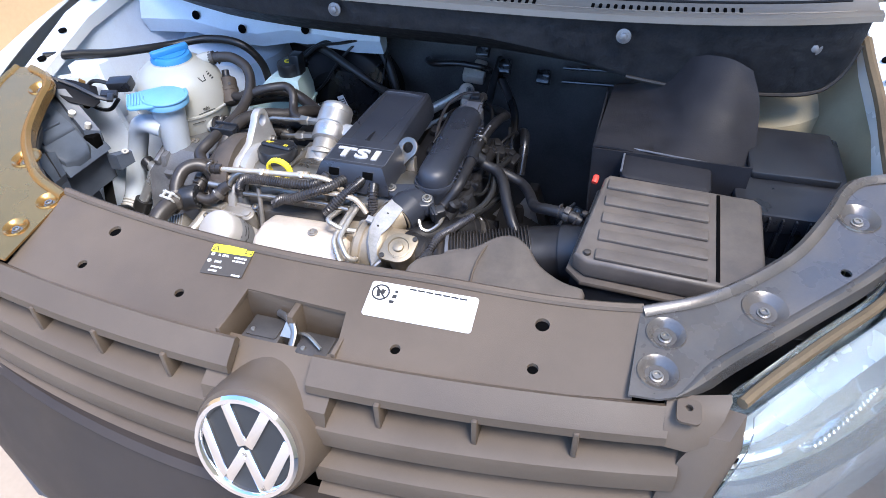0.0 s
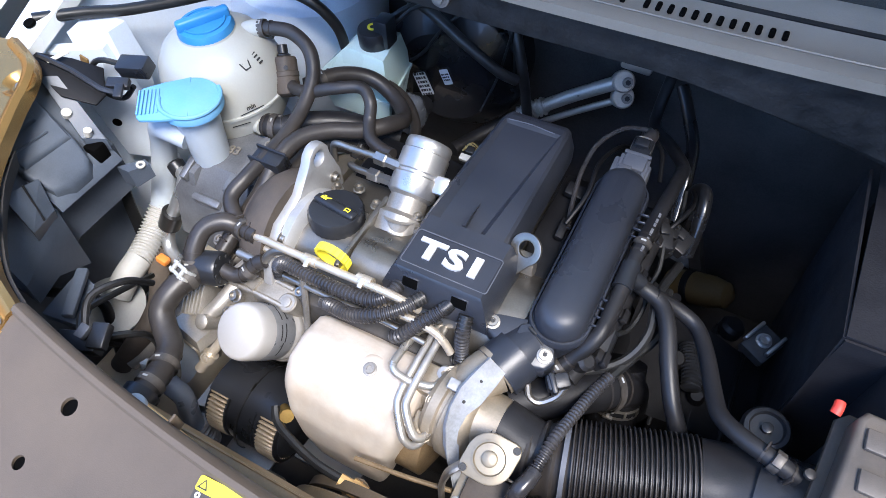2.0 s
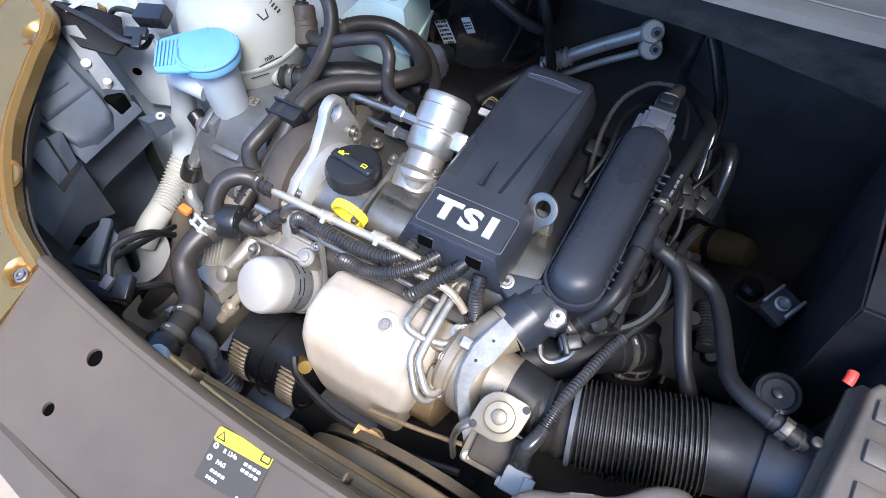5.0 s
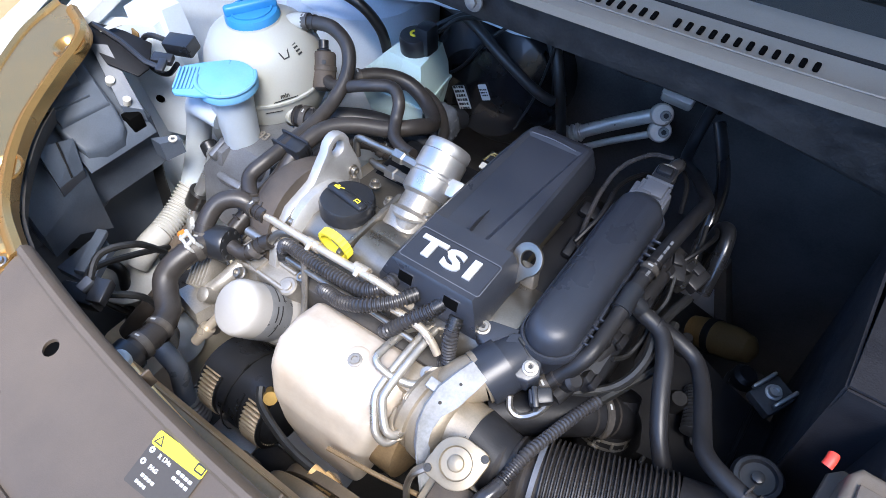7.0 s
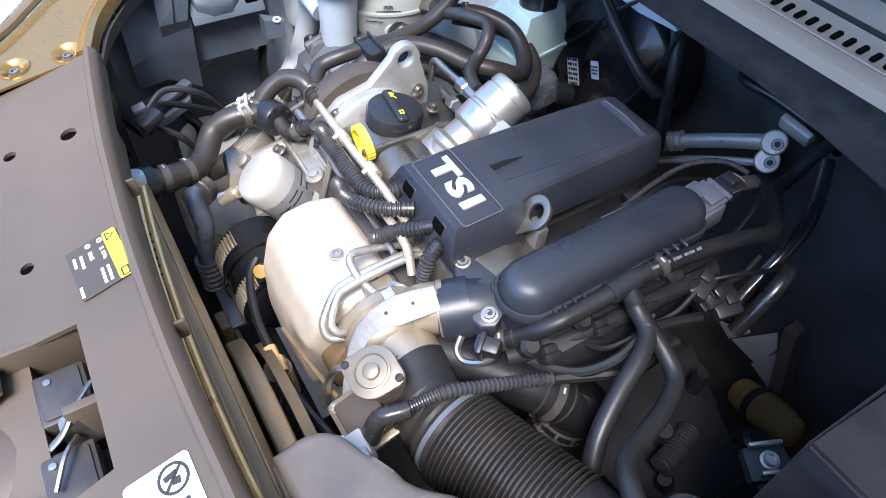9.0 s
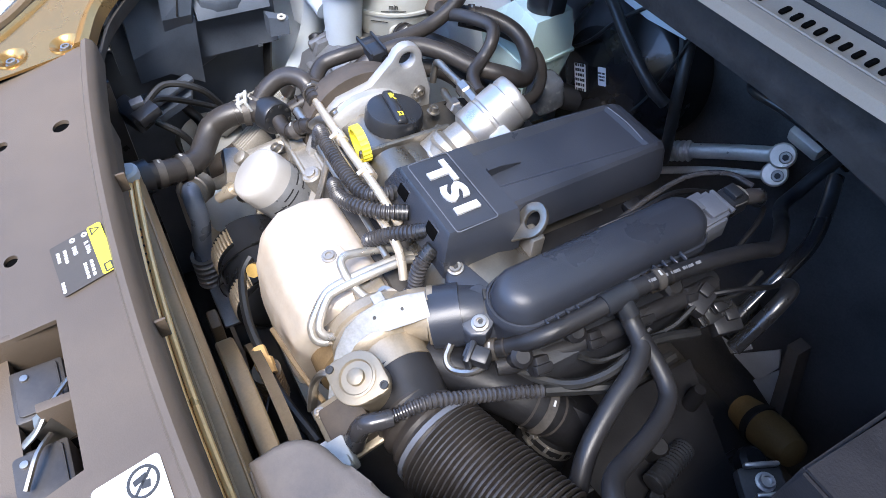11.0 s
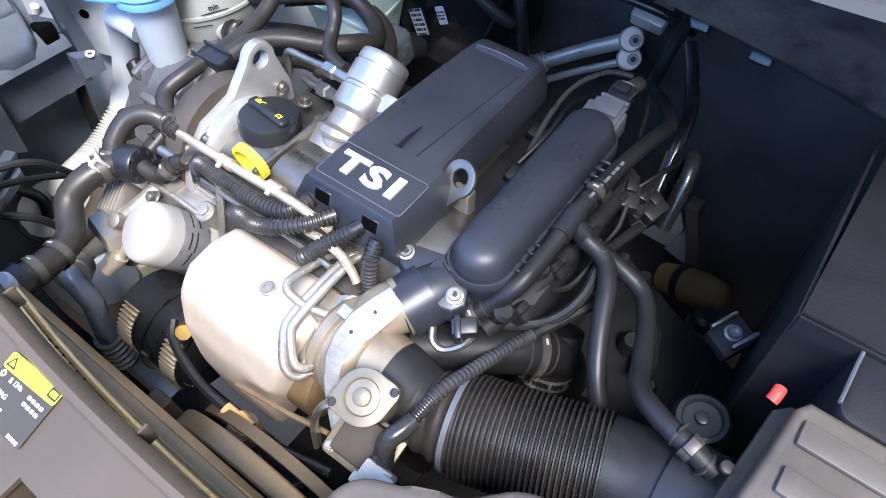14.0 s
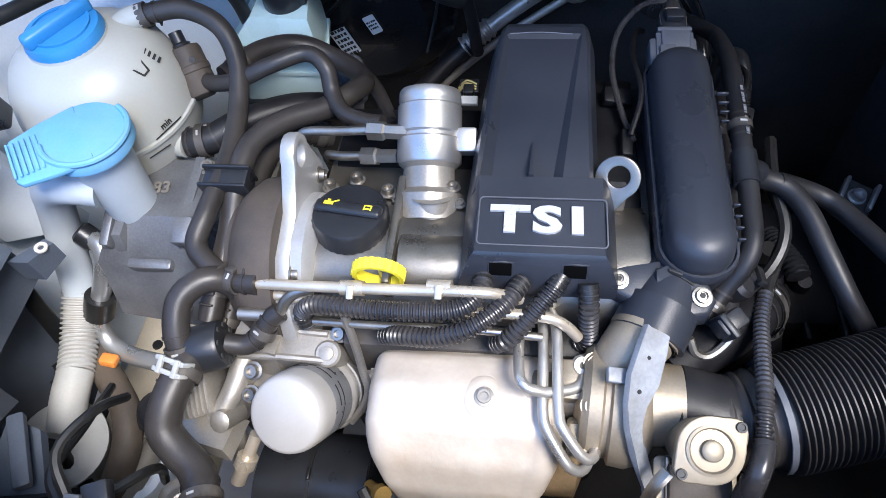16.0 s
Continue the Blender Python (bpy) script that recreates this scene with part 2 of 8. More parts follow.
# ---- mesh helpers ----
def thing(name, label, category, base, group="", kind=""):
    ob = new(name)
    ob.location = base
    ob.empty_display_size = 0.02
    return tagged(ob, label, category, group, kind)


def base_of(ob):
    v = Vector((0, 0, 0))
    while ob:
        v += ob.location
        ob = ob.parent
    return v


def finish(bm, name, material, smooth=None):
    bmesh.ops.recalc_face_normals(bm, faces=bm.faces[:])
    me = bpy.data.meshes.new(name)
    bm.to_mesh(me)
    bm.free()
    me.materials.append(material)
    ang = radians(smooth if smooth is not None else 38)
    for p in me.polygons:
        p.use_smooth = ang > 0
    if ang > 0:
        me.set_sharp_from_angle(angle=ang)
    return me


def part(name, bm, material, parent, label="", smooth=None):
    bmesh.ops.translate(bm, verts=bm.verts[:], vec=-base_of(parent))
    ob = new(name, finish(bm, name, material, smooth))
    ob.parent = parent
    return tagged(ob, label) if label else ob


def single(name, bm, material, label, category, group="", kind="", smooth=None, base=None):
    if base is None:
        co = [v.co for v in bm.verts]
        base = Vector([(min(c[i] for c in co) + max(c[i] for c in co)) / 2 for i in (0, 1)] + [min(c[2] for c in co)])
    base = Vector(base)
    bmesh.ops.translate(bm, verts=bm.verts[:], vec=-base)
    ob = new(name, finish(bm, name, material, smooth))
    ob.location = base
    return tagged(ob, label, category, group, kind)


def axes(origin, zdir, xdir=(1, 0, 0)):
    z = Vector(zdir).normalized()
    x = Vector(xdir)
    if abs(z.dot(x.normalized())) > 0.999:
        x = Vector((0, 1, 0))
    x = (x - z * x.dot(z)).normalized()
    y = z.cross(x)
    return Matrix(((x.x, y.x, z.x, origin[0]), (x.y, y.y, z.y, origin[1]), (x.z, y.z, z.z, origin[2]), (0, 0, 0, 1)))


def join(*bms):
    out = bms[0]
    for b in bms[1:]:
        me = bpy.data.meshes.new("tmp")
        b.to_mesh(me)
        b.free()
        out.from_mesh(me)
        bpy.data.meshes.remove(me)
    return out


def bevel(bm, width, segs=2, angle=30):
    if width:
        ed = [e for e in bm.edges if len(e.link_faces) == 2 and e.calc_face_angle(0) > radians(angle)]
        bmesh.ops.bevel(bm, geom=ed, offset=width, segments=segs, profile=0.5, affect="EDGES", clamp_overlap=True)
    return bm


def box(size, m=None, bev=0.002, segs=2, taper=1.0):
    """A box centred in x and y, from z = 0 up, placed by m."""
    bm = bmesh.new()
    bmesh.ops.create_cube(bm, size=1, matrix=Matrix.Translation((0, 0, size[2] / 2)) @ Matrix.Diagonal((*size, 1)))
    if taper != 1.0:
        for v in bm.verts:
            if v.co.z > size[2] / 2:
                v.co.x *= taper
                v.co.y *= taper
    bevel(bm, bev, segs)
    if m is not None:
        bmesh.ops.transform(bm, matrix=m, verts=bm.verts[:])
    return bm


def block(x0, x1, y0, y1, z0, z1, bev=0.003, segs=2):
    return box((x1 - x0, y1 - y0, z1 - z0), pose((x0 + x1) / 2, (y0 + y1) / 2, z0), bev, segs)


def plate(outline, thick, m=None, holes=(), bev=0.0, shape=None, segs=2):
    """A flat outline (x, y) with holes, made thick downwards; shape(x, y) gives its height."""
    bm = bmesh.new()
    edges = []
    for loop in (outline, *holes):
        vs = [bm.verts.new((p[0], p[1], 0)) for p in loop]
        edges += [bm.edges.new((vs[i], vs[i - 1])) for i in range(len(vs))]
    bmesh.ops.triangle_fill(bm, use_beauty=True, edges=edges, normal=(0, 0, 1))
    if not holes and len(outline) <= 64:
        bmesh.ops.dissolve_limit(bm, angle_limit=0.02, verts=bm.verts[:], edges=bm.edges[:])
    ext = bmesh.ops.extrude_face_region(bm, geom=bm.faces[:])
    for v in [g for g in ext["geom"] if isinstance(g, bmesh.types.BMVert)]:
        v.co.z -= thick
    bevel(bm, bev, segs, 50)
    if shape:
        for v in bm.verts:
            v.co.z += shape(v.co.x, v.co.y)
    if m is not None:
        bmesh.ops.transform(bm, matrix=m, verts=bm.verts[:])
    return bm


def circle(cx, cy, r, n=20, ry=None):
    return [(cx + r * math.cos(2 * math.pi * i / n), cy + (ry or r) * math.sin(2 * math.pi * i / n)) for i in range(n)]


def rounded(x0, x1, y0, y1, r, n=5):
    pts = []
    for cx, cy, a in ((x1 - r, y1 - r, 0), (x0 + r, y1 - r, 90), (x0 + r, y0 + r, 180), (x1 - r, y0 + r, 270)):
        pts += [(cx + r * math.cos(radians(a + 90 * i / n)), cy + r * math.sin(radians(a + 90 * i / n))) for i in range(n + 1)]
    return pts


def lathe(profile, m, seg=28, cap=True):
    """A profile of (radius, height), turned round the z axis of m."""
    bm = bmesh.new()
    rings = [[bm.verts.new((r * math.cos(2 * math.pi * i / seg), r * math.sin(2 * math.pi * i / seg), h)) for i in range(seg)] for r, h in profile]
    for a, b in zip(rings, rings[1:]):
        for i in range(seg):
            bm.faces.new((a[i], a[(i + 1) % seg], b[(i + 1) % seg], b[i]))
    if cap:
        bm.faces.new(rings[0])
        bm.faces.new(rings[-1])
    bmesh.ops.transform(bm, matrix=m, verts=bm.verts[:])
    return bm


def spline(pts, step):
    p = [Vector(q) for q in pts]
    p = [p[0] * 2 - p[1]] + p + [p[-1] * 2 - p[-2]]
    out = []
    for i in range(1, len(p) - 2):
        n = max(2, int((p[i + 1] - p[i]).length / step))
        for k in range(n):
            t = k / n
            a, b, c, d = p[i - 1:i + 3]
            out.append(0.5 * (2 * b + (c - a) * t + (2 * a - 5 * b + 4 * c - d) * t * t + (3 * b - a - 3 * c + d) * t ** 3))
    return out + [p[-2]]


def tube(pts, r, seg=12, step=0.008, rib=0.0, pitch=0.006, r1=None, flat=1.0):
    """A hose along the points. rib: depth of its corrugation, pitch: its spacing, r1: the far end's radius."""
    if rib:
        step = pitch / 4
    line = spline(pts, step)
    if rib:
        even, acc, want = [line[0]], 0.0, step
        for a, b in zip(line, line[1:]):
            d = (b - a).length
            while d > 0 and acc + d >= want:
                even.append(a.lerp(b, (want - acc) / d))
                want += step
            acc += d
        line = even
    bm = bmesh.new()
    rings, up = [], None
    for i, c in enumerate(line):
        t = (line[min(i + 1, len(line) - 1)] - line[max(i - 1, 0)]).normalized()
        if up is None:
            up = t.orthogonal().normalized()
        up = (up - t * up.dot(t)).normalized()
        side = t.cross(up)
        rr = r if r1 is None else r + (r1 - r) * i / (len(line) - 1)
        if rib:
            rr += (rib, rib, -rib, -rib)[i % 4] * 0.5
        rings.append([bm.verts.new(c + rr * (math.cos(2 * math.pi * k / seg) * up + flat * math.sin(2 * math.pi * k / seg) * side)) for k in range(seg)])
    for a, b in zip(rings, rings[1:]):
        for k in range(seg):
            bm.faces.new((a[k], a[(k + 1) % seg], b[(k + 1) % seg], b[k]))
    bm.faces.new(rings[0])
    bm.faces.new(rings[-1])
    return bm


def loft(rings, closed=True, caps=True):
    bm = bmesh.new()
    vs = [[bm.verts.new(p) for p in ring] for ring in rings]
    n = len(vs[0])
    for a, b in zip(vs, vs[1:]):
        for i in range(n if closed else n - 1):
            bm.faces.new((a[i], a[(i + 1) % n], b[(i + 1) % n], b[i]))
    if closed and caps:
        bm.faces.new(vs[0])
        bm.faces.new(vs[-1])
    return bm


def skin(f, nu, nv, thick):
    """A sheet f(u, v), u and v from 0 to 1, with thickness."""
    bm = bmesh.new()
    g = [[bm.verts.new(f(i / nu, j / nv)) for j in range(nv + 1)] for i in range(nu + 1)]
    for i in range(nu):
        for j in range(nv):
            bm.faces.new((g[i][j], g[i + 1][j], g[i + 1][j + 1], g[i][j + 1]))
    bmesh.ops.recalc_face_normals(bm, faces=bm.faces[:])
    bmesh.ops.solidify(bm, geom=bm.faces[:], thickness=thick)
    return bm


def ring_clamp(c, axis, r, w=0.008, t=0.0015):
    return join(lathe([(r + t, -w / 2), (r + t, w / 2), (r, w / 2), (r, -w / 2)], axes(c, axis), 24, False), box((0.012, 0.008, w), axes(Vector(c) + axes((0, 0, 0), axis).to_3x3() @ Vector((0, r, -w / 2)), axis), 0.001))


def hexbolt(c, axis, r=0.007, h=0.006, washer=True):
    bm = lathe([(r * 0.55, h * 0.55), (r * 0.6, h), (r * 0.95, h), (r, h * 0.8), (r, 0)], axes(c, axis), 12)
    return join(bm, lathe([(r * 1.35, 0), (r * 1.35, 0.0015), (r * 1.0, 0.002)], axes(c, axis), 18)) if washer else bm


def text(s, size, m, material, name, parent, depth=0.0006, label="", bold=0.02):
    cu = bpy.data.curves.new(name, "FONT")
    cu.body, cu.size, cu.extrude, cu.align_x, cu.align_y = s, size, depth, "CENTER", "CENTER"
    cu.resolution_u = 3
    cu.offset = size * bold
    tmp = bpy.data.objects.new("tmp", cu)
    scene.collection.objects.link(tmp)
    me = bpy.data.meshes.new_from_object(tmp.evaluated_get(bpy.context.evaluated_depsgraph_get()))
    bpy.data.objects.remove(tmp)
    bpy.data.curves.remove(cu)
    bm = bmesh.new()
    bm.from_mesh(me)
    bpy.data.meshes.remove(me)
    bmesh.ops.transform(bm, matrix=m, verts=bm.verts[:])
    return part(name, bm, material, parent, label, smooth=0)

# ---- setting: ground and the car's body ----
def slam_z(x, y):
    """Height of the sloping panel behind the grille."""
    return 0.925 + (y - 0.075) * 0.26


def brk_z(x, y):
    """Height of the headlight brackets."""
    return 0.939 + (y - 0.1) * 0.15


bm = bmesh.new()
bmesh.ops.create_grid(bm, x_segments=2, y_segments=2, size=300)
single("ground", bm, M_CONC, "pale beige concrete ground around the car", "ground", kind="structure", base=(0, 0, 0))

car = thing("car_body", "white painted car body around the open engine bay", "car", (0, 0.6, 0))


def mirror(f, s):
    return lambda u, v: Vector((f(u, v)[0] * s, *f(u, v)[1:]))


def ruled(rows):
    """A surface through rows of points, straight between them."""
    lines = [[Vector(p) for p in r] for r in rows]

    def at(line, t):
        k = min(int(t * (len(line) - 1)), len(line) - 2)
        return line[k].lerp(line[k + 1], t * (len(line) - 1) - k)

    def f(u, v):
        k = min(int(v * (len(lines) - 1)), len(lines) - 2)
        return at(lines[k], u).lerp(at(lines[k + 1], u), v * (len(lines) - 1) - k)
    return f


def smooth_ruled(rows, n=24):
    """A surface through rows of points, smooth both ways."""
    def along(q, t):
        k = min(int(t * (len(q) - 1)), len(q) - 2)
        return q[k].lerp(q[k + 1], t * (len(q) - 1) - k)

    fine = [spline(r, 0.01) for r in rows]
    cols = [spline([along(f, i / n) for f in fine], 0.008) for i in range(n + 1)]
    return ruled([[along(c, k / 30) for c in cols] for k in range(31)])


for s, nm in ((1, "fender"), (-1, "fender")):
    outer = smooth_ruled([[(0.68, 0.28, 0.955), (0.76, 0.42, 0.985), (0.80, 0.65, 1.04), (0.815, 0.95, 1.08), (0.82, 1.4, 1.1)],
                          [(0.715, 0.26, 0.955), (0.80, 0.42, 0.98), (0.85, 0.65, 1.02), (0.865, 0.95, 1.05), (0.87, 1.4, 1.07)],
                          [(0.735, 0.25, 0.90), (0.83, 0.42, 0.92), (0.88, 0.65, 0.94), (0.895, 0.95, 0.95), (0.90, 1.4, 0.95)],
                          [(0.74, 0.25, 0.45), (0.84, 0.42, 0.45), (0.89, 0.65, 0.45), (0.90, 0.95, 0.45), (0.90, 1.4, 0.45)]])
    part("fender", skin(mirror(outer, s), 24, 9, 0.004), M_PAINT, car)
    inner = smooth_ruled([[(0.70, 0.44, 0.975), (0.745, 0.55, 1.0), (0.765, 0.75, 1.035), (0.775, 1.1, 1.07)],
                          [(0.69, 0.45, 0.955), (0.735, 0.56, 0.985), (0.75, 0.75, 1.01), (0.75, 1.1, 1.04)],
                          [(0.70, 0.47, 0.90), (0.735, 0.57, 0.93), (0.73, 0.75, 0.95), (0.70, 1.1, 0.97)],
                          [(0.70, 0.45, 0.75), (0.72, 0.57, 0.76), (0.66, 0.75, 0.78), (0.60, 1.1, 0.80)],
                          [(0.69, 0.38, 0.62), (0.68, 0.55, 0.62), (0.58, 0.75, 0.62), (0.54, 1.1, 0.62)],
                          [(0.66, 0.26, 0.34), (0.62, 0.55, 0.30), (0.54, 0.75, 0.3), (0.50, 1.1, 0.3)]])
    # right wing gets the copy with the shade in its colour
    part("inner_wing", skin(mirror(inner, s), 24, 20, 0.003), M_WING if s < 0 else M_WING_SHADED, car)
    part("strut_tower", lathe([(0.15, -0.3), (0.145, -0.02), (0.13, 0.03), (0.10, 0.045), (0.05, 0.04), (0.045, 0.03)], axes((s * 0.60, 0.93, 0.86), (-0.12 * s, -0.05, 1)), 36), M_WING if s < 0 else M_WING_SHADED, car)
    part("chassis_rail", block(min(s * 0.50, s * 0.64), max(s * 0.50, s * 0.64), 0.24, 0.98, 0.42, 0.53, 0.012), M_RAIL, car)
    part("rail_dimple", lathe([(0.034, 0.0), (0.032, 0.006), (0.024, 0.006), (0.02, -0.004), (0.0005, -0.004)], axes((s * 0.565, 0.325, 0.5305), (0, 0, 1)), 28, False), M_RAIL, car)
part("bulkhead_rail", bevel(loft([[(x, y + 0.02, z + 0.035), (x, y, z + 0.028), (x, y - 0.012, z - 0.01), (x, y + 0.005, z - 0.045), (x, y + 0.03, z - 0.04)] for x, y, z in ((-0.72, 0.80, 0.99), (-0.62, 0.83, 0.985), (-0.54, 0.84, 0.965), (-0.47, 0.86, 0.955), (-0.40, 0.875, 0.965), (-0.33, 0.89, 0.955), (-0.26, 0.90, 0.945), (-0.20, 0.92, 0.94))]), 0.004), M_WING, car)
for x, y, z in ((-0.60, 0.822, 0.985), (-0.50, 0.838, 0.957), (-0.36, 0.868, 0.957)):
    part("rail_hole", lathe([(0.010, 0.0), (0.009, 0.002)], axes((x, y, z), (0, -1, 0.15)), 14), M_HOLE, car)
# bulkhead and scuttle
part("firewall", block(-0.68, 0.68, 1.03, 1.05, 0.25, 1.02, 0.003), M_FIREW, car, "dark firewall behind the engine")
def scuttle_low(x):
    """Height of the scuttle panel's lower edge."""
    pts = ((-0.75, 1.035), (0.0, 1.035), (0.12, 1.010), (0.25, 1.005), (0.40, 0.978), (0.55, 0.963), (0.64, 0.960), (0.668, 0.966), (0.685, 0.980), (0.697, 1.000), (0.704, 1.025), (0.708, 1.050))
    for (xa, za), (xb, zb) in zip(pts, pts[1:]):
        if x <= xb:
            return za + (zb - za) * max(0, x - xa) / (xb - xa)
    return pts[-1][1]


def scuttle_ring(x):
    k = min(1, max(0, (x - 0.02) / 0.30))
    k = k * k * (3 - 2 * k)
    dy, zl = 0.10 * abs(x / 0.7) ** 3, scuttle_low(x)
    plain = ((0.688, 1.098), (0.694, 1.06), (0.700, 1.045), (0.72, 1.035), (0.80, 0.985), (1.03, 0.965), (1.03, 0.98), (0.81, 1.0), (0.73, 1.05), (0.71, 1.098))
    face = ((0.688, 1.098), (0.694, 1.088), (0.700, zl + 0.012), (0.706, zl + 0.002), (0.716, zl), (0.722, zl + 0.004), (0.722, zl + 0.012), (0.718, zl + 0.02), (0.714, 1.09), (0.71, 1.098))
    return [(x, a[0] + (b[0] - a[0]) * k + dy, a[1] + (b[1] - a[1]) * k) for a, b in zip(plain, face)]


sx = [-0.70 + 0.04 * i for i in range(34)] + [0.655, 0.668, 0.678, 0.686, 0.693, 0.699, 0.704, 0.708]
part("scuttle_front", loft([scuttle_ring(x) for x in sx]), M_FELT, car, "black felted scuttle panel above the bay")
part("scuttle_seal", tube([Vector(scuttle_ring(x)[3]) + Vector((0, -0.002, 0.001)) for x in (0.34, 0.42, 0.50, 0.58, 0.63, 0.655, 0.672, 0.687, 0.697, 0.703, 0.707)], 0.0042, 8, 0.01), M_RUBBER, car)
scuttle = thing("scuttle_grille", "grey plastic scuttle grille at the foot of the windscreen", "car trim", (0, 0.75, 1.09))
cowl_prof = [(0.680, 1.094), (0.682, 1.104), (0.700, 1.106), (0.712, 1.101), (0.748, 1.107), (0.766, 1.116), (0.780, 1.118), (0.780, 1.106), (0.766, 1.104), (0.748, 1.095), (0.70, 1.094)]
bm = loft([[(x, y + dy, z) for y, z in cowl_prof] for x, dy in [(-0.72 + 0.04 * i, 0.10 * abs((-0.72 + 0.04 * i) / 0.7) ** 3) for i in range(37)]])
part("panel", bm, M_COWL, scuttle)
for i in range(-44, 45):
    x = 0.045 + i * 0.0124
    if 0.172 < x < 0.262 or i == -2 or x > 0.515:
        continue
    dy = 0.10 * abs(x / 0.7) ** 3
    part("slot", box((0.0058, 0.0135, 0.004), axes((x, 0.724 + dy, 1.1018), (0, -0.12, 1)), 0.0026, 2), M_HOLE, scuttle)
cowl_x = [-0.68 + 0.04 * i for i in range(35)]
# Groove is not cut: a strip in shade black lies on the panel
part("groove", loft([[(x, y + 0.10 * abs(x / 0.7) ** 3, z) for y, z in ((0.7465, 1.1058), (0.7465, 1.1080), (0.7510, 1.1098), (0.7510, 1.1060))] for x in cowl_x]), M_PIT, scuttle, "dark strip drawn for the shade in the groove")
part("bead", tube([(x, 0.7035 + 0.10 * abs(x / 0.7) ** 3, 1.1055) for x in cowl_x], 0.0014, 6, 0.05), M_COWL, scuttle)
# windscreen and bonnet
part("windscreen", skin(lambda u, v: Vector((-0.70 + 1.4 * u, 0.765 + 0.62 * v + 0.12 * (2 * u - 1) ** 2, 1.108 + 0.40 * v + 0.07 * v * v)), 20, 6, 0.006), M_GLASS, car, "dark windscreen glass")
wiper = thing("wiper_arm", "black wiper arm resting on the windscreen", "wiper", (0.25, 0.88, 1.14))
part("arm", tube([(0.62, 0.885, 1.150), (0.40, 0.835, 1.160), (0.16, 0.815, 1.160), (-0.02, 0.82, 1.168)], 0.008, 8, 0.03, flat=0.5), M_BLACK, wiper)
part("blade", tube([(0.44, 0.86, 1.178), (0.2, 0.845, 1.178), (-0.10, 0.85, 1.180)], 0.006, 6, 0.03), M_RUBBER, wiper)
part("bonnet", skin(lambda u, v: Vector((-0.74 + 1.48 * u, 0.84 - 0.58 * v + 0.03 * (2 * u - 1) ** 2, 1.19 + 0.76 * v + 0.05 * math.sin(math.pi * v))), 12, 8, 0.02), M_PAINT, car, "white bonnet propped open")
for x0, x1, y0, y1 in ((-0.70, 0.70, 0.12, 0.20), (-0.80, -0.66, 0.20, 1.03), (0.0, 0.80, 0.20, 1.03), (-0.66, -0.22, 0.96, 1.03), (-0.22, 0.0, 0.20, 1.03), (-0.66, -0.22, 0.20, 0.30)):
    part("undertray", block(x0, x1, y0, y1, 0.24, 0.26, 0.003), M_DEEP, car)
# Added screen that hides the sunlit ground beyond the headlight
part("gap_screen", join(block(-0.672, -0.660, 0.04, 0.46, 0.26, 0.79, 0.003), block(-0.66, -0.42, 0.040, 0.052, 0.26, 0.78, 0.003)), M_LAMP, car, "dark screen added to close the gap under the headlight")
for s in (-1, 1):
    for nm, y in (("wheel", 0.80),):
        w = part("wheel", lathe([(0.2, -0.09), (0.29, -0.1), (0.315, -0.07), (0.315, 0.07), (0.29, 0.1), (0.2, 0.09)], axes((s * 0.76, y, 0.315), (1, 0, 0)), 32), M_RUBBER, car)
for s, nm in ((1, "a"), (-1, "b")):
    part("door_panel", skin(lambda u, v: Vector((s * (0.90 - 0.03 * v), 1.4 + 2.6 * u, 0.3 + 0.75 * v)), 6, 6, 0.004), M_PAINT, car)
part("roof", skin(lambda u, v: Vector((-0.62 + 1.24 * u, 1.5 + 2.5 * v, 1.6 + 0.12 * math.sin(math.pi * (0.2 + 0.6 * v)))), 8, 8, 0.01), M_PAINT, car)

# ---- front end ----
def rear_edge(x):
    k = min(1, max(0, (x - 0.12) / 0.28))
    return 0.156 + 0.22 * x * x - 0.018 * k * k * (3 - 2 * k)


def front_edge(x):
    return 0.030 + 0.2 * x * x


panel = thing("lock_carrier_cover", "dark grey textured plastic cover panel behind the grille", "car trim", (0, 0.1, 0.88))
xs = [-0.41 + 0.82 * i / 40 for i in range(41)]
outline = [(x, rear_edge(x) - 0.006) for x in xs] + [(x, front_edge(x)) for x in reversed(xs) if x > 0.082 or x < -0.07]
k = next(i for i, p in enumerate(outline) if i > 41 and p[0] < 0)
outline[k:k] = [(0.082, front_edge(0.08)), (0.073, 0.095), (-0.062, 0.099), (-0.07, front_edge(0.07))]
clip_holes = [(0.303, 0.129, 0.0085), (0.303, 0.074, 0.0065), (0.147, 0.062, 0.0062), (-0.147, 0.074, 0.0062), (-0.291, 0.143, 0.0085), (-0.303, 0.085, 0.0065)]
part("panel", plate(outline, 0.005, holes=[circle(x, y, r, 14) for x, y, r in clip_holes], shape=slam_z), M_GREY, panel)
lip = [[(x, rear_edge(x) + a, slam_z(x, rear_edge(x)) + b) for a, b in ((-0.007, 0.0), (-0.005, 0.004), (0.0, 0.006), (0.006, 0.002), (0.009, -0.006), (0.010, -0.030), (0.007, -0.030), (-0.004, -0.005))] for x in xs]
part("rear_lip", loft(lip), M_GREY, panel)
for x in (-0.20, -0.02, 0.16):
    part("lip_rib", box((0.003, 0.012, 0.022), pose(x, rear_edge(x) + 0.012, slam_z(x, rear_edge(x)) - 0.030), 0.001), M_GREY, panel)
part("ledge", skin(lambda u, v: Vector((-0.33 + 0.62 * u, rear_edge(-0.33 + 0.62 * u) + 0.005 + 0.004 * v, slam_z(0, rear_edge(-0.33 + 0.62 * u)) - 0.028 - 0.045 * v)), 24, 3, 0.002), M_DUSTY, panel)
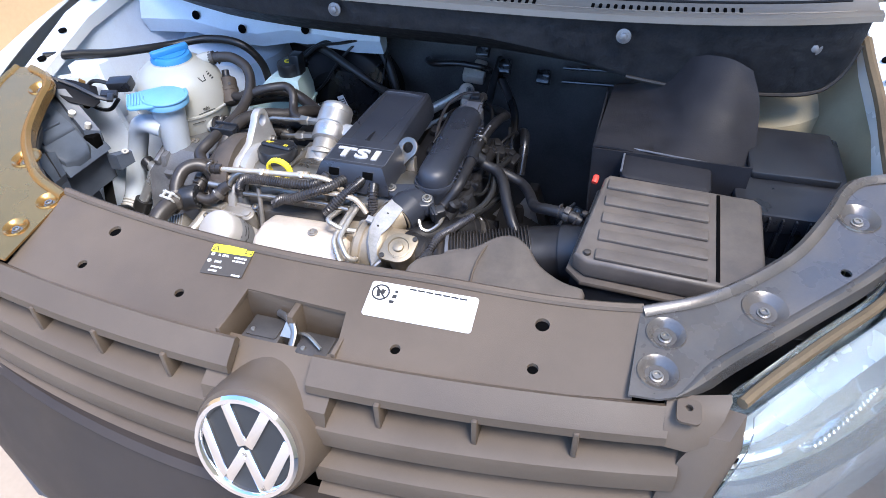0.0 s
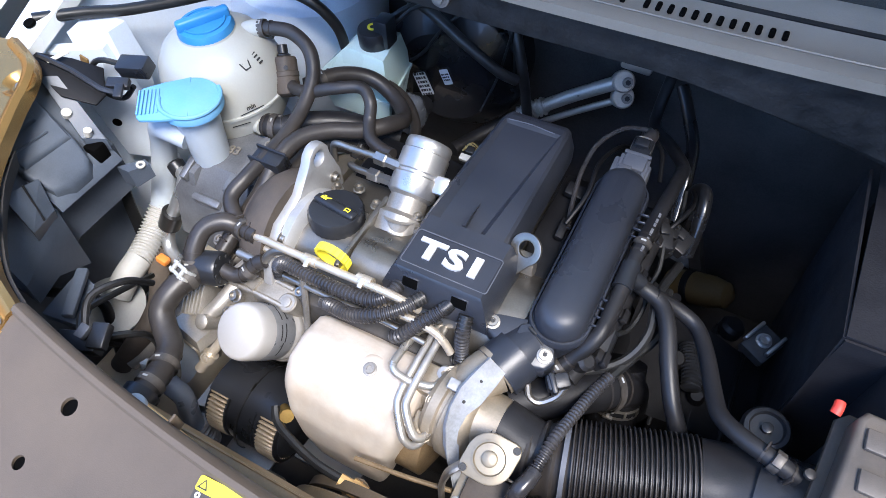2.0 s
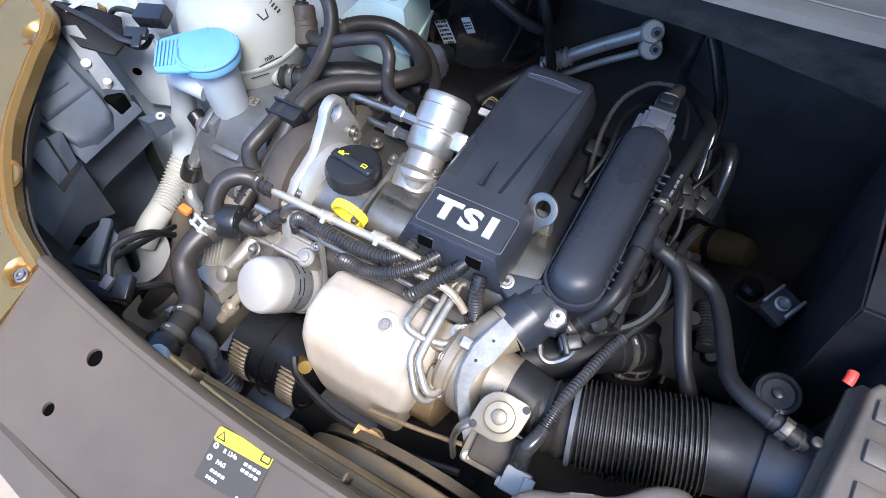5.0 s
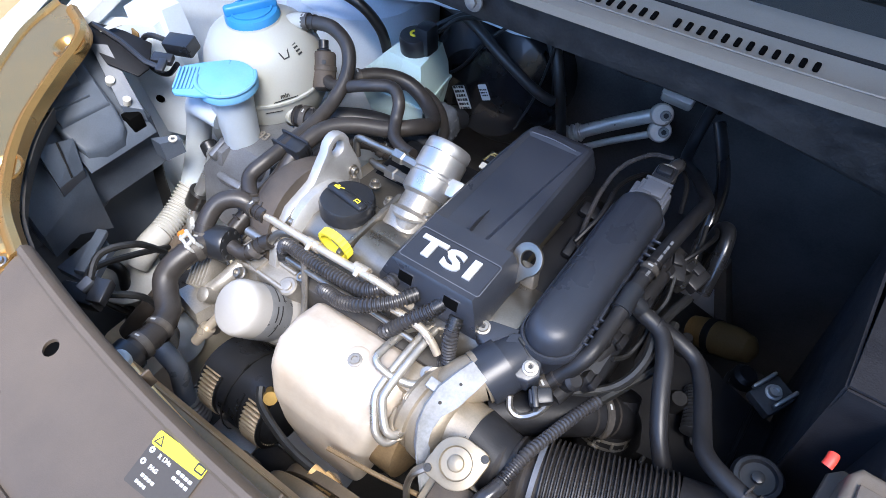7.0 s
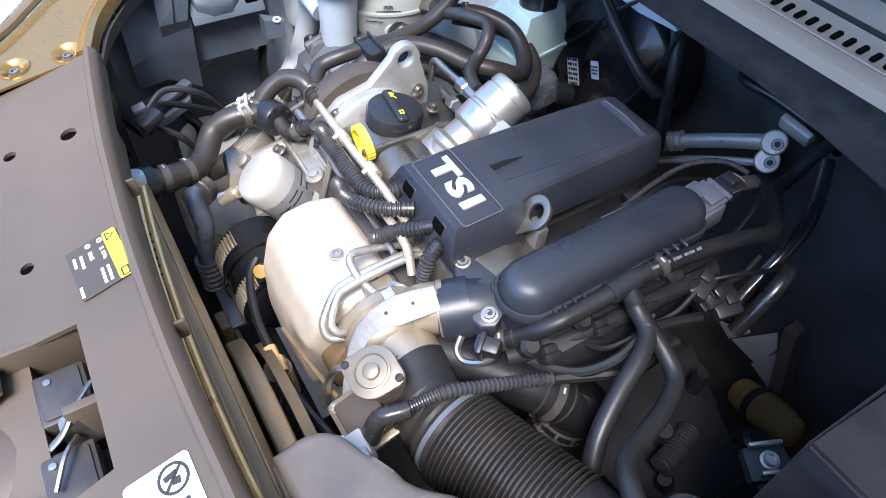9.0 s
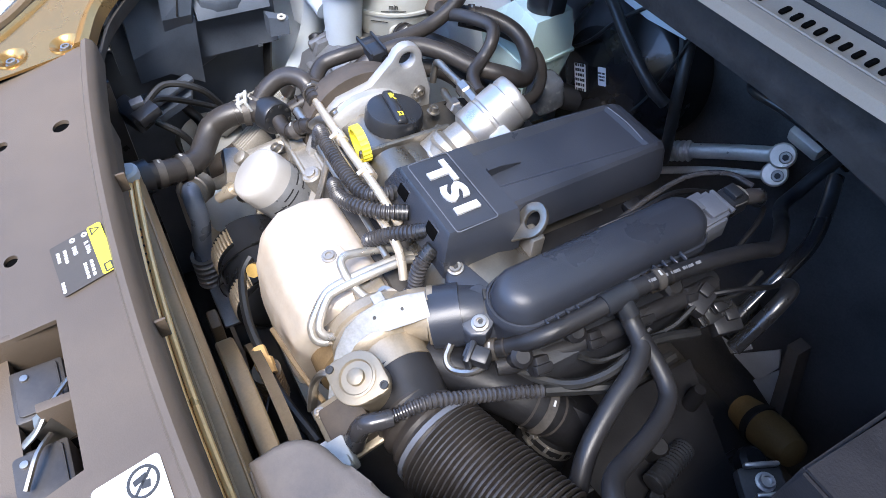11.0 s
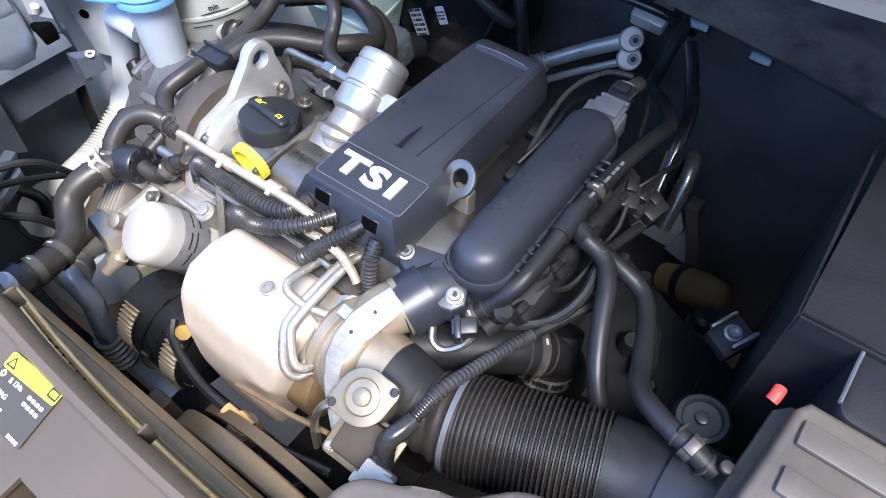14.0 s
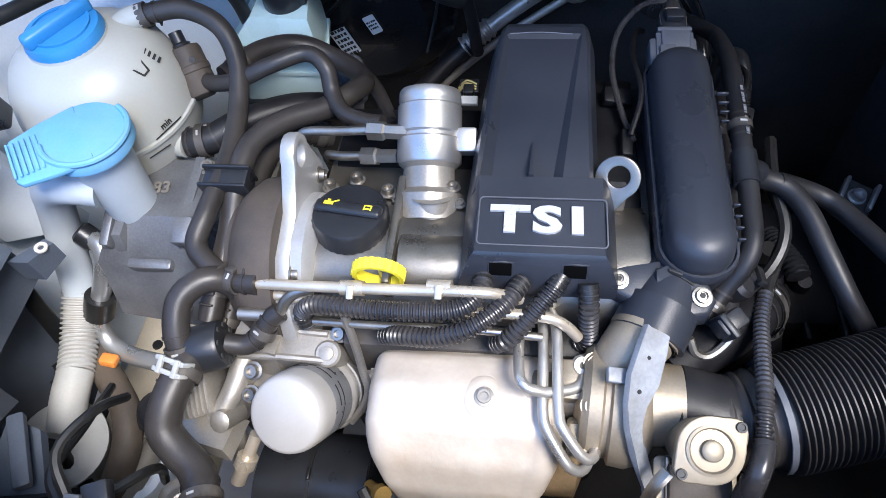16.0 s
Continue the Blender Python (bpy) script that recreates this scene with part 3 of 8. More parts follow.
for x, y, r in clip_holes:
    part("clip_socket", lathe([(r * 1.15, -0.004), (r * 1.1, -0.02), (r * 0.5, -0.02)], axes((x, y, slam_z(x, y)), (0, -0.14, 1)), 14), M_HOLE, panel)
# Black panels added to keep bright ground out of the gap by the radiator
part("gap_panel", join(block(-0.424, -0.414, 0.05, 0.20, 0.50, 0.90, 0.002), block(-0.50, -0.33, 0.160, 0.168, 0.50, 0.895, 0.002)), M_BLACK, panel)
# the well of the bonnet lock
part("lock_floor", block(-0.074, 0.086, 0.028, 0.104, 0.868, 0.872, 0.001), M_PIT, panel)
for b in ((-0.072, -0.066, 0.035, 0.1, 0.87, 0.922), (0.078, 0.084, 0.035, 0.096, 0.87, 0.922), (-0.07, 0.08, 0.098, 0.103, 0.87, 0.929), (0.004, 0.012, 0.072, 0.1, 0.87, 0.926)):
    part("lock_wall", block(*b, 0.001), M_GREY, panel)
part("front_sill", bevel(loft([[(x, 0.052, 0.899), (x, 0.030, 0.897), (x, 0.016, 0.889), (x, -0.012, 0.874), (x, -0.018, 0.84), (x, 0.050, 0.84)] for x in (-0.074, -0.03, 0.04, 0.086)]), 0.004, 2), M_GREY, panel)
lock = thing("bonnet_lock", "dark steel bonnet lock with a release lever in its recess", "lock", (0.01, 0.06, 0.872))
for x0, x1, y0, y1, z in ((-0.052, -0.002, 0.050, 0.090, 0.900), (0.020, 0.068, 0.040, 0.082, 0.897)):
    part("case", block(x0, x1, y0, y1, 0.872, z, 0.003), M_LOCK, lock)
    part("plate", plate(rounded(x0 + 0.004, x1 - 0.004, y0 + 0.004, y1 - 0.004, 0.004), 0.0025, pose(0, 0, z + 0.0022), (), 0.0006), M_LOCK, lock, "greasy cover plate")
    part("rivet", lathe([(0.0035, 0), (0.0030, 0.0018), (0.001, 0.002)], pose(x0 + 0.012, y0 + 0.012, z + 0.002), 10), M_STEEL, lock)
part("striker_slot", block(-0.002, 0.020, 0.045, 0.085, 0.872, 0.876, 0.001), M_HOLE, lock)
part("catch", bevel(loft([[(-0.004, 0.062, 0.90), (0.014, 0.062, 0.90), (0.014, 0.066, 0.876), (-0.004, 0.066, 0.876)], [(0.000, 0.078, 0.914), (0.012, 0.078, 0.914), (0.012, 0.084, 0.88), (0.0, 0.084, 0.88)]]), 0.0015), M_STEEL, lock, "bright steel catch")
part("lever", tube([(-0.020, 0.092, 0.908), (0.002, 0.078, 0.915), (0.014, 0.066, 0.908), (0.014, 0.05, 0.894)], 0.0045, 8, 0.004, flat=0.5), M_STEEL, lock)
part("spring", tube([(0.016, 0.072, 0.90), (0.034, 0.064, 0.910), (0.056, 0.052, 0.905)], 0.0022, 6, 0.006), M_STEEL, lock)

# stickers on the panel
def on_panel(x, y, turn=0.0, lift=0.0006):
    return axes((x, y, slam_z(x, y) + lift), (0, -0.26, 1)) @ pose(0, 0, 0, 0, 0, turn)


ws = thing("white_label", "white rectangular label with a round symbol on the panel", "label", (0.158, 0.121, slam_z(0, 0.121)))
part("sheet", plate(rounded(-0.067, 0.067, -0.0245, 0.0245, 0.004), 0.0005, on_panel(0.158, 0.121, 1.5, 0.0011)), M_WHITE, ws)
part("symbol", join(lathe([(0.0115, 0), (0.0115, 0.0003), (0.0093, 0.0003), (0.0093, 0)], on_panel(0.105, 0.129, 0, 0.0013), 28, False), box((0.0022, 0.020, 0.0003), on_panel(0.105, 0.129, 45, 0.0013), 0), box((0.0042, 0.010, 0.0003), on_panel(0.1025, 0.1275, 12, 0.0013), 0), box((0.0055, 0.006, 0.0003), on_panel(0.1075, 0.1305, -12, 0.0013), 0)), M_INK, ws)
part("symbol", join(box((0.004, 0.0035, 0.0003), on_panel(0.124, 0.1335, 0, 0.0013), 0), box((0.0055, 0.005, 0.0003), on_panel(0.1235, 0.1265, 0, 0.0013), 0), box((0.006, 0.004, 0.0003), on_panel(0.122, 0.119, 0, 0.0013), 0)), M_INK, ws)
part("print_line", join(*[box((0.009, 0.0022, 0.0003), on_panel(0.143 + 0.0105 * i, 0.1405, 1.5, 0.0013), 0) for i in range(7)]), M_INK, ws)
def on_label(x, y, turn=0.0, lift=0.0006):
    return on_panel(-0.1085 + (x + 0.1178) * 1.26, 0.1465 + (y - 0.1535) * 1.30, turn, lift + 0.0010)


ys = thing("yellow_label", "black air conditioning label with a yellow strip on the panel", "label", (-0.118, 0.139, slam_z(0, 0.139)))
part("sheet", plate(rounded(-0.0295, 0.0295, -0.022, 0.022, 0.002), 0.0005, on_label(-0.117, 0.140, 3, 0.0011)), M_BSTICK, ys)
part("strip", plate(rounded(-0.0295, 0.0295, -0.0062, 0.0062, 0.0025), 0.0004, on_label(-0.1178, 0.1535, 3, 0.0014)), M_STICKY, ys)
part("warning_sign", plate([(-0.0052, -0.004), (0.0052, -0.004), (0, 0.0046)], 0.0002, holes=[[(-0.0030, -0.0028), (0.0030, -0.0028), (0, 0.0026)]], m=on_label(-0.136, 0.1525, 3, 0.0017)), M_INK, ys)
part("book_sign", plate(rounded(-0.005, 0.005, -0.0036, 0.0036, 0.001), 0.0002, holes=[rounded(-0.0036, 0.0036, -0.0022, 0.0022, 0.0006)], m=on_label(-0.099, 0.1545, 3, 0.0017)), M_INK, ys)
text("R 134a", 0.0052, on_label(-0.124, 0.1455, 3, 0.0013), M_WHITE, "lettering", ys, 0.0001)
text("PAG", 0.0052, on_label(-0.1265, 0.1375, 3, 0.0013), M_WHITE, "lettering", ys, 0.0001)
for x, y, w in ((-0.1045, 0.1455, 0.015), (-0.1045, 0.1415, 0.015), (-0.125, 0.1315, 0.013), (-0.127, 0.127, 0.01), (-0.1, 0.126, 0.01)):
    part("print_line", join(*[box((w / 4.4, 0.0026, 0.0002), on_label(x + (i - 1.5) * w / 4, y, 3, 0.0014), 0) for i in range(4)]), M_WHITE, ys)
for y in (0.1455, 0.1375):
    part("symbol", lathe([(0.0027, 0), (0.0027, 0.0002), (0.0012, 0.0002), (0.0012, 0)], on_label(-0.1365, y, 0, 0.0013), 8, False), M_WHITE, ys)

# brackets above the headlights
def bracket(s, name):
    b = thing(name, "dark painted pressed steel headlight bracket with bolt dimples" if s > 0 else "dusty pressed steel headlight bracket with bolt dimples, warm reflected light in its colour", "bracket", (s * 0.55, 0.25, 0.93), "headlight brackets")
    # the left bracket takes the copy with the gold reflection in its colour
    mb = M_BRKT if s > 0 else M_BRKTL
    inn = spline([(0.408, 0.188 - (0.015 if s > 0 else 0), 0), (0.488, 0.222 - (0.006 if s > 0 else 0), 0), (0.57, 0.295, 0), (0.62, 0.38, 0), (0.640, 0.425, 0), (0.665, 0.455, 0), (0.715, 0.475, 0)], 0.012)
    out = spline([(0.405, 0.060, 0), (0.452, 0.069, 0), (0.509, 0.13, 0), (0.587, 0.207, 0), (0.678, 0.302, 0), (0.74, 0.40, 0), (0.755, 0.47, 0)], 0.012)
    dims = [(0.437, 0.146, 0.0205), (0.432, 0.094, 0.0205), (0.541, 0.206, 0.024), (0.656, 0.380, 0.024)] if s > 0 else [(0.427, 0.172, 0.016), (0.435, 0.115, 0.016), (0.532, 0.247, 0.021), (0.651, 0.421, 0.021)]
    holes = [circle(x, y, r, 20) for x, y, r in dims] + [circle(0.632, 0.282, 0.0065, 10)]
    m = Matrix.Diagonal((s, 1, 1, 1))
    ol = [(p.x, p.y) for p in inn] + [(p.x, p.y) for p in reversed(out)]
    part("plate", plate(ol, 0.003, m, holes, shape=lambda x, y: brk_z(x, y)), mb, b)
    # turned-up inner flange and rounded outer flange
    rings = []
    for i, p in enumerate(inn):
        t = (inn[min(i + 1, len(inn) - 1)] - inn[max(i - 1, 0)]).normalized()
        nrm = Vector((-t.y, t.x, 0))
        z = brk_z(p.x, p.y)
        rings.append([Vector(((p + nrm * a).x * s, (p + nrm * a).y, z + h)) for a, h in ((-0.012, 0.0), (-0.008, 0.005), (-0.002, 0.007), (0.004, 0.002), (0.006, -0.014), (0.003, -0.014), (0.0, -0.004), (-0.01, -0.003))])
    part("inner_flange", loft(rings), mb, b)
    # added dark strip below the flange, for the dark gap; no known part
    web = [p for p in inn if p.x < 0.60]
    part("dark_gap_strip", loft([[(p.x * s, p.y + 0.006, brk_z(p.x, p.y) - 0.02), (p.x * s, p.y + 0.010, brk_z(p.x, p.y) - 0.02), (p.x * s * 1.01, p.y + 0.004, brk_z(p.x, p.y) - 0.045), (p.x * s * 1.01, p.y, brk_z(p.x, p.y) - 0.045)] for p in web]), M_DEEP, b)
    rings = []
    out = [p for p in out if p.x > 0.445]
    for i, p in enumerate(out):
        t = (out[min(i + 1, len(out) - 1)] - out[max(i - 1, 0)]).normalized()
        nrm = Vector((t.y, -t.x, 0))
        z = brk_z(p.x, p.y)
        g = min(1.0, (i + 0.2) / 4)
        rings.append([Vector(((p + nrm * a * g).x * s, (p + nrm * a * g).y, z + h * g)) for a, h in ((-0.012, 0.0), (-0.008, 0.004), (-0.002, 0.005), (0.003, 0.001), (0.004, -0.02), (0.001, -0.02), (-0.002, -0.004), (-0.01, -0.003))])
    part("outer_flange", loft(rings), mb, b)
    for x, y, r in dims:
        o = axes((s * x, y, brk_z(x, y)), (0, -0.14, 1))
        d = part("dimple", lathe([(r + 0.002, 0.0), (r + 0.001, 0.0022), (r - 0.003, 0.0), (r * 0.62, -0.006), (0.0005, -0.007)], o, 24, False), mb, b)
        part("bolt", hexbolt((s * x, y - 0.0008, brk_z(x, y) - 0.0065), (0, -0.14, 1), 0.0055, 0.005), M_STEEL, d, "zinc bolt")
    return b


bracket(1, "headlight_bracket")
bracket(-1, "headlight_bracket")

# grille
grille = thing("radiator_grille", "dark grey plastic grille with curved horizontal slats", "grille", (0, 0.0, 0.7))


def slat(profile, x0, x1, bend, n=24, end=0.0):
    rings = []
    for i in range(n + 1):
        x = x0 + (x1 - x0) * i / n
        rings.append([(x, y + bend * x * x, z) for y, z in profile])
    return loft(rings)


lip_prof = [(0.034, 0.912), (0.031, 0.919), (0.026, 0.921), (0.004, 0.905), (0.0, 0.901), (-0.001, 0.889), (0.003, 0.886), (0.012, 0.894), (0.030, 0.908)]
part("top_lip", slat(lip_prof, 0.060, 0.45, 0.2), M_GREY, grille)
part("top_lip", slat(lip_prof, -0.50, -0.040, 0.2), M_GREY, grille)
for j, (y, z) in enumerate(((-0.022, 0.848), (-0.032, 0.788), (-0.040, 0.742))):
    pr = [(y + 0.045, z + 0.012), (y + 0.012, z + 0.008), (y + 0.002, z + 0.004), (y, z - 0.003), (y + 0.001, z - 0.024), (y + 0.006, z - 0.026), (y + 0.012, z - 0.010), (y + 0.045, z - 0.002)]
    part("slat", slat(pr, 0.07, 0.47, 0.24), M_GREY, grille)
    part("slat", slat(pr, -0.52, -0.07, 0.24), M_GREY, grille)
# black sheet behind the slats stands in for the shade there
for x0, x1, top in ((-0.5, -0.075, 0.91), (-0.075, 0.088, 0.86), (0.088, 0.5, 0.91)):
    part("shade_backing", slat([(0.035, top), (0.035, 0.55), (0.045, 0.55), (0.045, top)], x0, x1, 0.24), M_HOLE, grille)
for x in (0.145, 0.254, 0.361, -0.13, -0.238, -0.345, -0.45):
    part("rib", box((0.007, 0.024, 0.046), pose(x, 0.006 + 0.22 * x * x, 0.850, 0, 0, 0), 0.002), M_GREY, grille)
# corner piece
part("corner", bevel(loft([[(0.445, 0.078, 0.926), (0.445, 0.070, 0.924), (0.445, 0.046, 0.908), (0.445, 0.040, 0.888), (0.445, 0.085, 0.885)], [(0.475, 0.082, 0.929), (0.475, 0.072, 0.926), (0.475, 0.050, 0.909), (0.472, 0.042, 0.884), (0.47, 0.09, 0.88)], [(0.507, 0.088, 0.934), (0.508, 0.080, 0.931), (0.502, 0.064, 0.916), (0.492, 0.052, 0.890), (0.488, 0.095, 0.885)]]), 0.003, 2), M_GREY, grille)
part("corner_side", bevel(loft([[(0.524, 0.076, 0.922), (0.512, 0.055, 0.900), (0.486, 0.055, 0.900), (0.50, 0.09, 0.91)], [(0.526, 0.056, 0.890), (0.508, 0.038, 0.868), (0.470, 0.046, 0.866), (0.48, 0.085, 0.88)], [(0.510, 0.032, 0.830), (0.492, 0.014, 0.815), (0.455, 0.035, 0.81), (0.46, 0.07, 0.81)], [(0.497, 0.028, 0.74), (0.478, 0.006, 0.735), (0.45, 0.03, 0.735), (0.45, 0.07, 0.735)]]), 0.003, 2), M_GREY, grille)
part("tab", plate(rounded(-0.012, 0.012, -0.014, 0.014, 0.006), 0.004, axes((0.466, 0.058, 0.930), (0, -0.14, 1)), [circle(0, 0.004, 0.004, 10)]), M_GREY, grille)
# round emblem on its boss
EM = axes((0.003, -0.055, 0.837), (0, -0.90, 0.36))
boss_rings = [[EM @ Vector((r * math.cos(a), r * (1 + up * max(0, math.sin(a)) ** 1.4) * math.sin(a), d)) for a in [2 * math.pi * i / 40 for i in range(40)]] for r, up, d in ((0.071, 0, -0.006), (0.0745, 0, -0.012), (0.0765, 0.0, -0.024), (0.078, 0.03, -0.040), (0.0795, 0.07, -0.050), (0.081, 0.085, -0.057))]
boss = part("emblem_boss", loft(boss_rings), M_GREY, grille, smooth=50)
part("emblem", lathe([(0.066, -0.006), (0.067, 0.002), (0.064, 0.006), (0.059, 0.006), (0.056, 0.002), (0.056, -0.006)], EM, 40, False), M_CHROME, boss, "round chrome emblem on black")
part("emblem_field", lathe([(0.060, -0.006), (0.060, -0.002)], EM, 32), M_INK, boss)
for x0, y0, x1, y1 in ((-0.026, 0.052, -0.004, 0.004), (0.026, 0.052, 0.004, 0.004), (-0.054, 0.020, -0.025, -0.052), (0.054, 0.020, 0.025, -0.052), (-0.025, -0.052, 0.0, -0.004), (0.025, -0.052, 0.0, -0.004)):
    d = Vector((x1 - x0, y1 - y0))
    part("emblem_bar", box((0.0135, d.length + 0.004, 0.006), EM @ Matrix.Translation(((x0 + x1) / 2, (y0 + y1) / 2, -0.003)) @ pose(0, 0, 0, 0, 0, math.degrees(math.atan2(-d.x, d.y))), 0.002), M_CHROME, boss)
# bumper skin under the grille
bumper = thing("front_bumper", "smooth dark grey unpainted plastic front bumper", "bumper", (0, 0, 0.3))
part("upper_edge", slat([(-0.060, 0.742), (-0.050, 0.748), (-0.030, 0.744), (-0.030, 0.736), (-0.052, 0.734)], -0.6, 0.6, 0.31), M_BUMP, bumper)
part("lower_intake", slat([(-0.070, 0.40), (-0.070, 0.34), (-0.060, 0.34), (-0.060, 0.40)], -0.4, 0.4, 0.36), M_BLACK, bumper)
part("skin", skin(lambda u, v: Vector(((-0.80 + 1.6 * u) * (1 - 0.02 * v), -0.055 + 0.28 * (-0.80 + 1.6 * u) ** 2 + 0.08 * abs(-0.8 + 1.6 * u) ** 4 - 0.05 * math.sin(math.pi * v), 0.735 - 0.48 * v)), 32, 8, 0.004), M_BUMP, bumper)

# headlights
for s in (1, -1):
    hl = thing("headlight", "clear glassy car headlight with silver reflector" if s > 0 else "car headlight with black rear housing and cover caps", "headlight", (s * 0.62, 0.2, 0.75), "headlights")
    lens = smooth_ruled([[(0.530, 0.072, 0.925), (0.555, 0.105, 0.927), (0.61, 0.165, 0.94), (0.70, 0.27, 0.95), (0.765, 0.40, 0.965)],
                         [(0.530, 0.050, 0.905), (0.575, 0.068, 0.915), (0.65, 0.15, 0.925), (0.74, 0.26, 0.935), (0.80, 0.40, 0.95)],
                         [(0.512, 0.030, 0.84), (0.57, 0.042, 0.85), (0.67, 0.12, 0.855), (0.76, 0.23, 0.86), (0.82, 0.39, 0.88)],
                         [(0.500, 0.030, 0.745), (0.57, 0.040, 0.75), (0.67, 0.12, 0.755), (0.765, 0.23, 0.765), (0.825, 0.39, 0.79)]])
    part("lens", skin(mirror(lens, s), 28, 12, 0.003), M_LENS, hl, "clear curved lens")
    refl = lambda u, v: lens(u, v) + Vector((-0.018, 0.03, -0.006)) + Vector((-0.02, 0.05, 0)) * math.sin(math.pi * min(1, max(0, v)))
    part("reflector", skin(mirror(refl, s), 20, 10, 0.003), M_REFL, hl)
    # added pale strip; the lens's sky reflection is put into its colour
    band = lambda u, v: lens(u, 0.03 + 0.13 * v) + Vector((-0.008, 0.010, -0.010 - 0.006 * math.sin(math.pi * v)))
    part("sky_glint_band", skin(mirror(band, s), 24, 6, 0.003), M_SATIN, hl, "pale band standing in for sky reflected in the lens")
    for v, r, mt, nm in ((0.42, 0.007, M_CHROME, "trim_strip"), (0.66, 0.012, M_BLACK, "bezel")):
        part(nm, tube([Vector((s * p.x, p.y, p.z)) for p in [lens(i / 14, v) + Vector((-0.016, 0.024, -0.010)) for i in range(15)]], r, 8, 0.02), mt, hl)
    part("seal", tube([Vector((s * p.x, p.y, p.z)) for p in [lens(i / 14, 0.0) + Vector((-0.012, 0.012, 0.003)) for i in range(15)]], 0.0065, 8, 0.02), M_BROWN, hl, "dusty brown rubber seal")
    for i in range(16):
        p = lens(0.20 + 0.0115 * i, 0.40 - 0.006 * i) + Vector((-0.010, 0.016, -0.004))
        part("reflector_rib", box((0.003, 0.006, 0.022), pose(s * p.x, p.y, p.z - 0.01, 20, 0, 35 * s), 0.001), M_REFL, hl)

# ---- unseen walls and slab, added to shape the light ----
# West wall is added for a warm bounce onto the car's left
single("bounce_wall_west", block(-2.9, -2.7, -1.5, 6.2, 0.0, 1.9, 0.0), M_WALL, "unseen ochre wall added to shape the light on the car", "wall", kind="structure")
single("unseen_wall_north", block(-2.7, 2.6, 6.0, 6.2, 0.0, 3.2, 0.0), M_WALL, "unseen ochre wall added to shape the light on the car", "wall", kind="structure")
# East wall is added to keep the sun off the bay's right half
single("shade_wall_east", block(2.2, 2.4, -4.0, 6.2, 0.0, 4.15, 0.0), M_WALL, "unseen ochre wall added to shape the light on the car", "wall", kind="structure")
single("ceiling", block(-0.9, 2.6, 3.6, 6.2, 3.2, 3.35, 0.0), M_WALL, "unseen roof slab added to hold back sky light", "ceiling", kind="structure")
# ---- engine bay ----
def hose(name, label, pts, r, material, group="hoses and pipes", category="hose", clamps=(), **kw):
    """A hose as a thing of its own, with clamps at fractions of its length."""
    h = thing(name, label, category, pts[0], group)
    part("tube", tube(pts, r, **kw), material, h)
    line = spline(pts, 0.004)
    for f in clamps:
        i = min(max(1, int(f * (len(line) - 1))), len(line) - 2)
        part("clamp", ring_clamp(line[i], line[i + 1] - line[i - 1], r * 1.05, 0.009, 0.0018), M_CLAMP, h, "dark spring clamp")
        for k in (-3, 3):
            j = min(max(1, i + k), len(line) - 2)
            part("hose_bead", ring_clamp(line[j], line[j + 1] - line[j - 1], r * 1.01, 0.0022, 0.0008), M_RUBBER, h)
        d = (line[i + 1] - line[i - 1]).normalized()
        up = (Vector((0, -0.3, 1)) - d * d.dot(Vector((0, -0.3, 1)))).normalized()
        part("paint_mark", box((0.0022, 0.006, 0.0007), axes(line[i] + up * (r * 1.05 + 0.0016), up, d), 0), M_CORR, h)
    return h


# radiator and fan
rad = thing("radiator", "radiator with a dusty brown top edge behind the panel", "radiator", (0, 0.21, 0.4))
part("core", block(-0.31, 0.33, 0.169, 0.196, 0.40, 0.835, 0.003), M_RUST, rad)
part("top_rail", bevel(loft([[(x, 0.166, 0.848), (x, 0.174, 0.852), (x, 0.189, 0.851), (x, 0.195, 0.843), (x, 0.196, 0.815), (x, 0.166, 0.815)] for x in (-0.315, -0.1, 0.1, 0.335)]), 0.003, 2), M_RADT, rad)
for dy, z in ((0.004, 0.8510), (0.016, 0.8515)):
    part("rail_bead", tube([(x, 0.172 + dy, z) for x in (-0.31, 0.0, 0.33)], 0.0016, 6, 0.2), M_RADT, rad)
for k in range(6):
    x = -0.21 + 0.012 * k
    part("rail_pin", lathe([(0.0012, 0), (0.0012, 0.004)], pose(x, 0.1665 + 0.21 * x * x, 0.851), 6), M_INK, rad)
for dy in (0.0, 0.0072):
    part("edge_pipe", tube([(x, 0.1625 + dy + 0.225 * x * x, 0.853) for x in (-0.30, -0.2, -0.1, 0.0, 0.1, 0.2, 0.3)], 0.0034, 8, 0.03), M_GILT, rad, "bright plated edge pipe")
part("pipe_cap", lathe([(0.011, 0), (0.012, 0.004), (0.012, 0.012), (0.009, 0.015)], axes((-0.296, 0.184, 0.852), (0.1, -0.1, 1)), 18), M_NECK, rad, "pale plastic cap")
fan = thing("fan_shroud", "dark plastic radiator fan shroud with a round opening", "fan shroud", (0, 0.25, 0.4))
part("frame", join(block(-0.17, 0.31, 0.2155, 0.228, 0.42, 0.46, 0.004), block(-0.20, -0.17, 0.206, 0.220, 0.42, 0.70, 0.004), block(0.26, 0.31, 0.206, 0.220, 0.42, 0.79, 0.004)), M_BROWN, fan)
part("ring", lathe([(0.160, 0.0), (0.170, 0.0), (0.172, 0.002), (0.172, 0.019), (0.170, 0.021), (0.166, 0.021), (0.166, 0.004), (0.160, 0.004)], axes((-0.005, 0.203, 0.606), (0, 1, 0)), 72, False), M_RADT, fan)
part("ring", lathe([(0.158, 0.0), (0.166, 0.0), (0.166, 0.012), (0.158, 0.012)], axes((-0.005, 0.234, 0.590), (0, 1, 0)), 72, False), M_BROWN, fan)
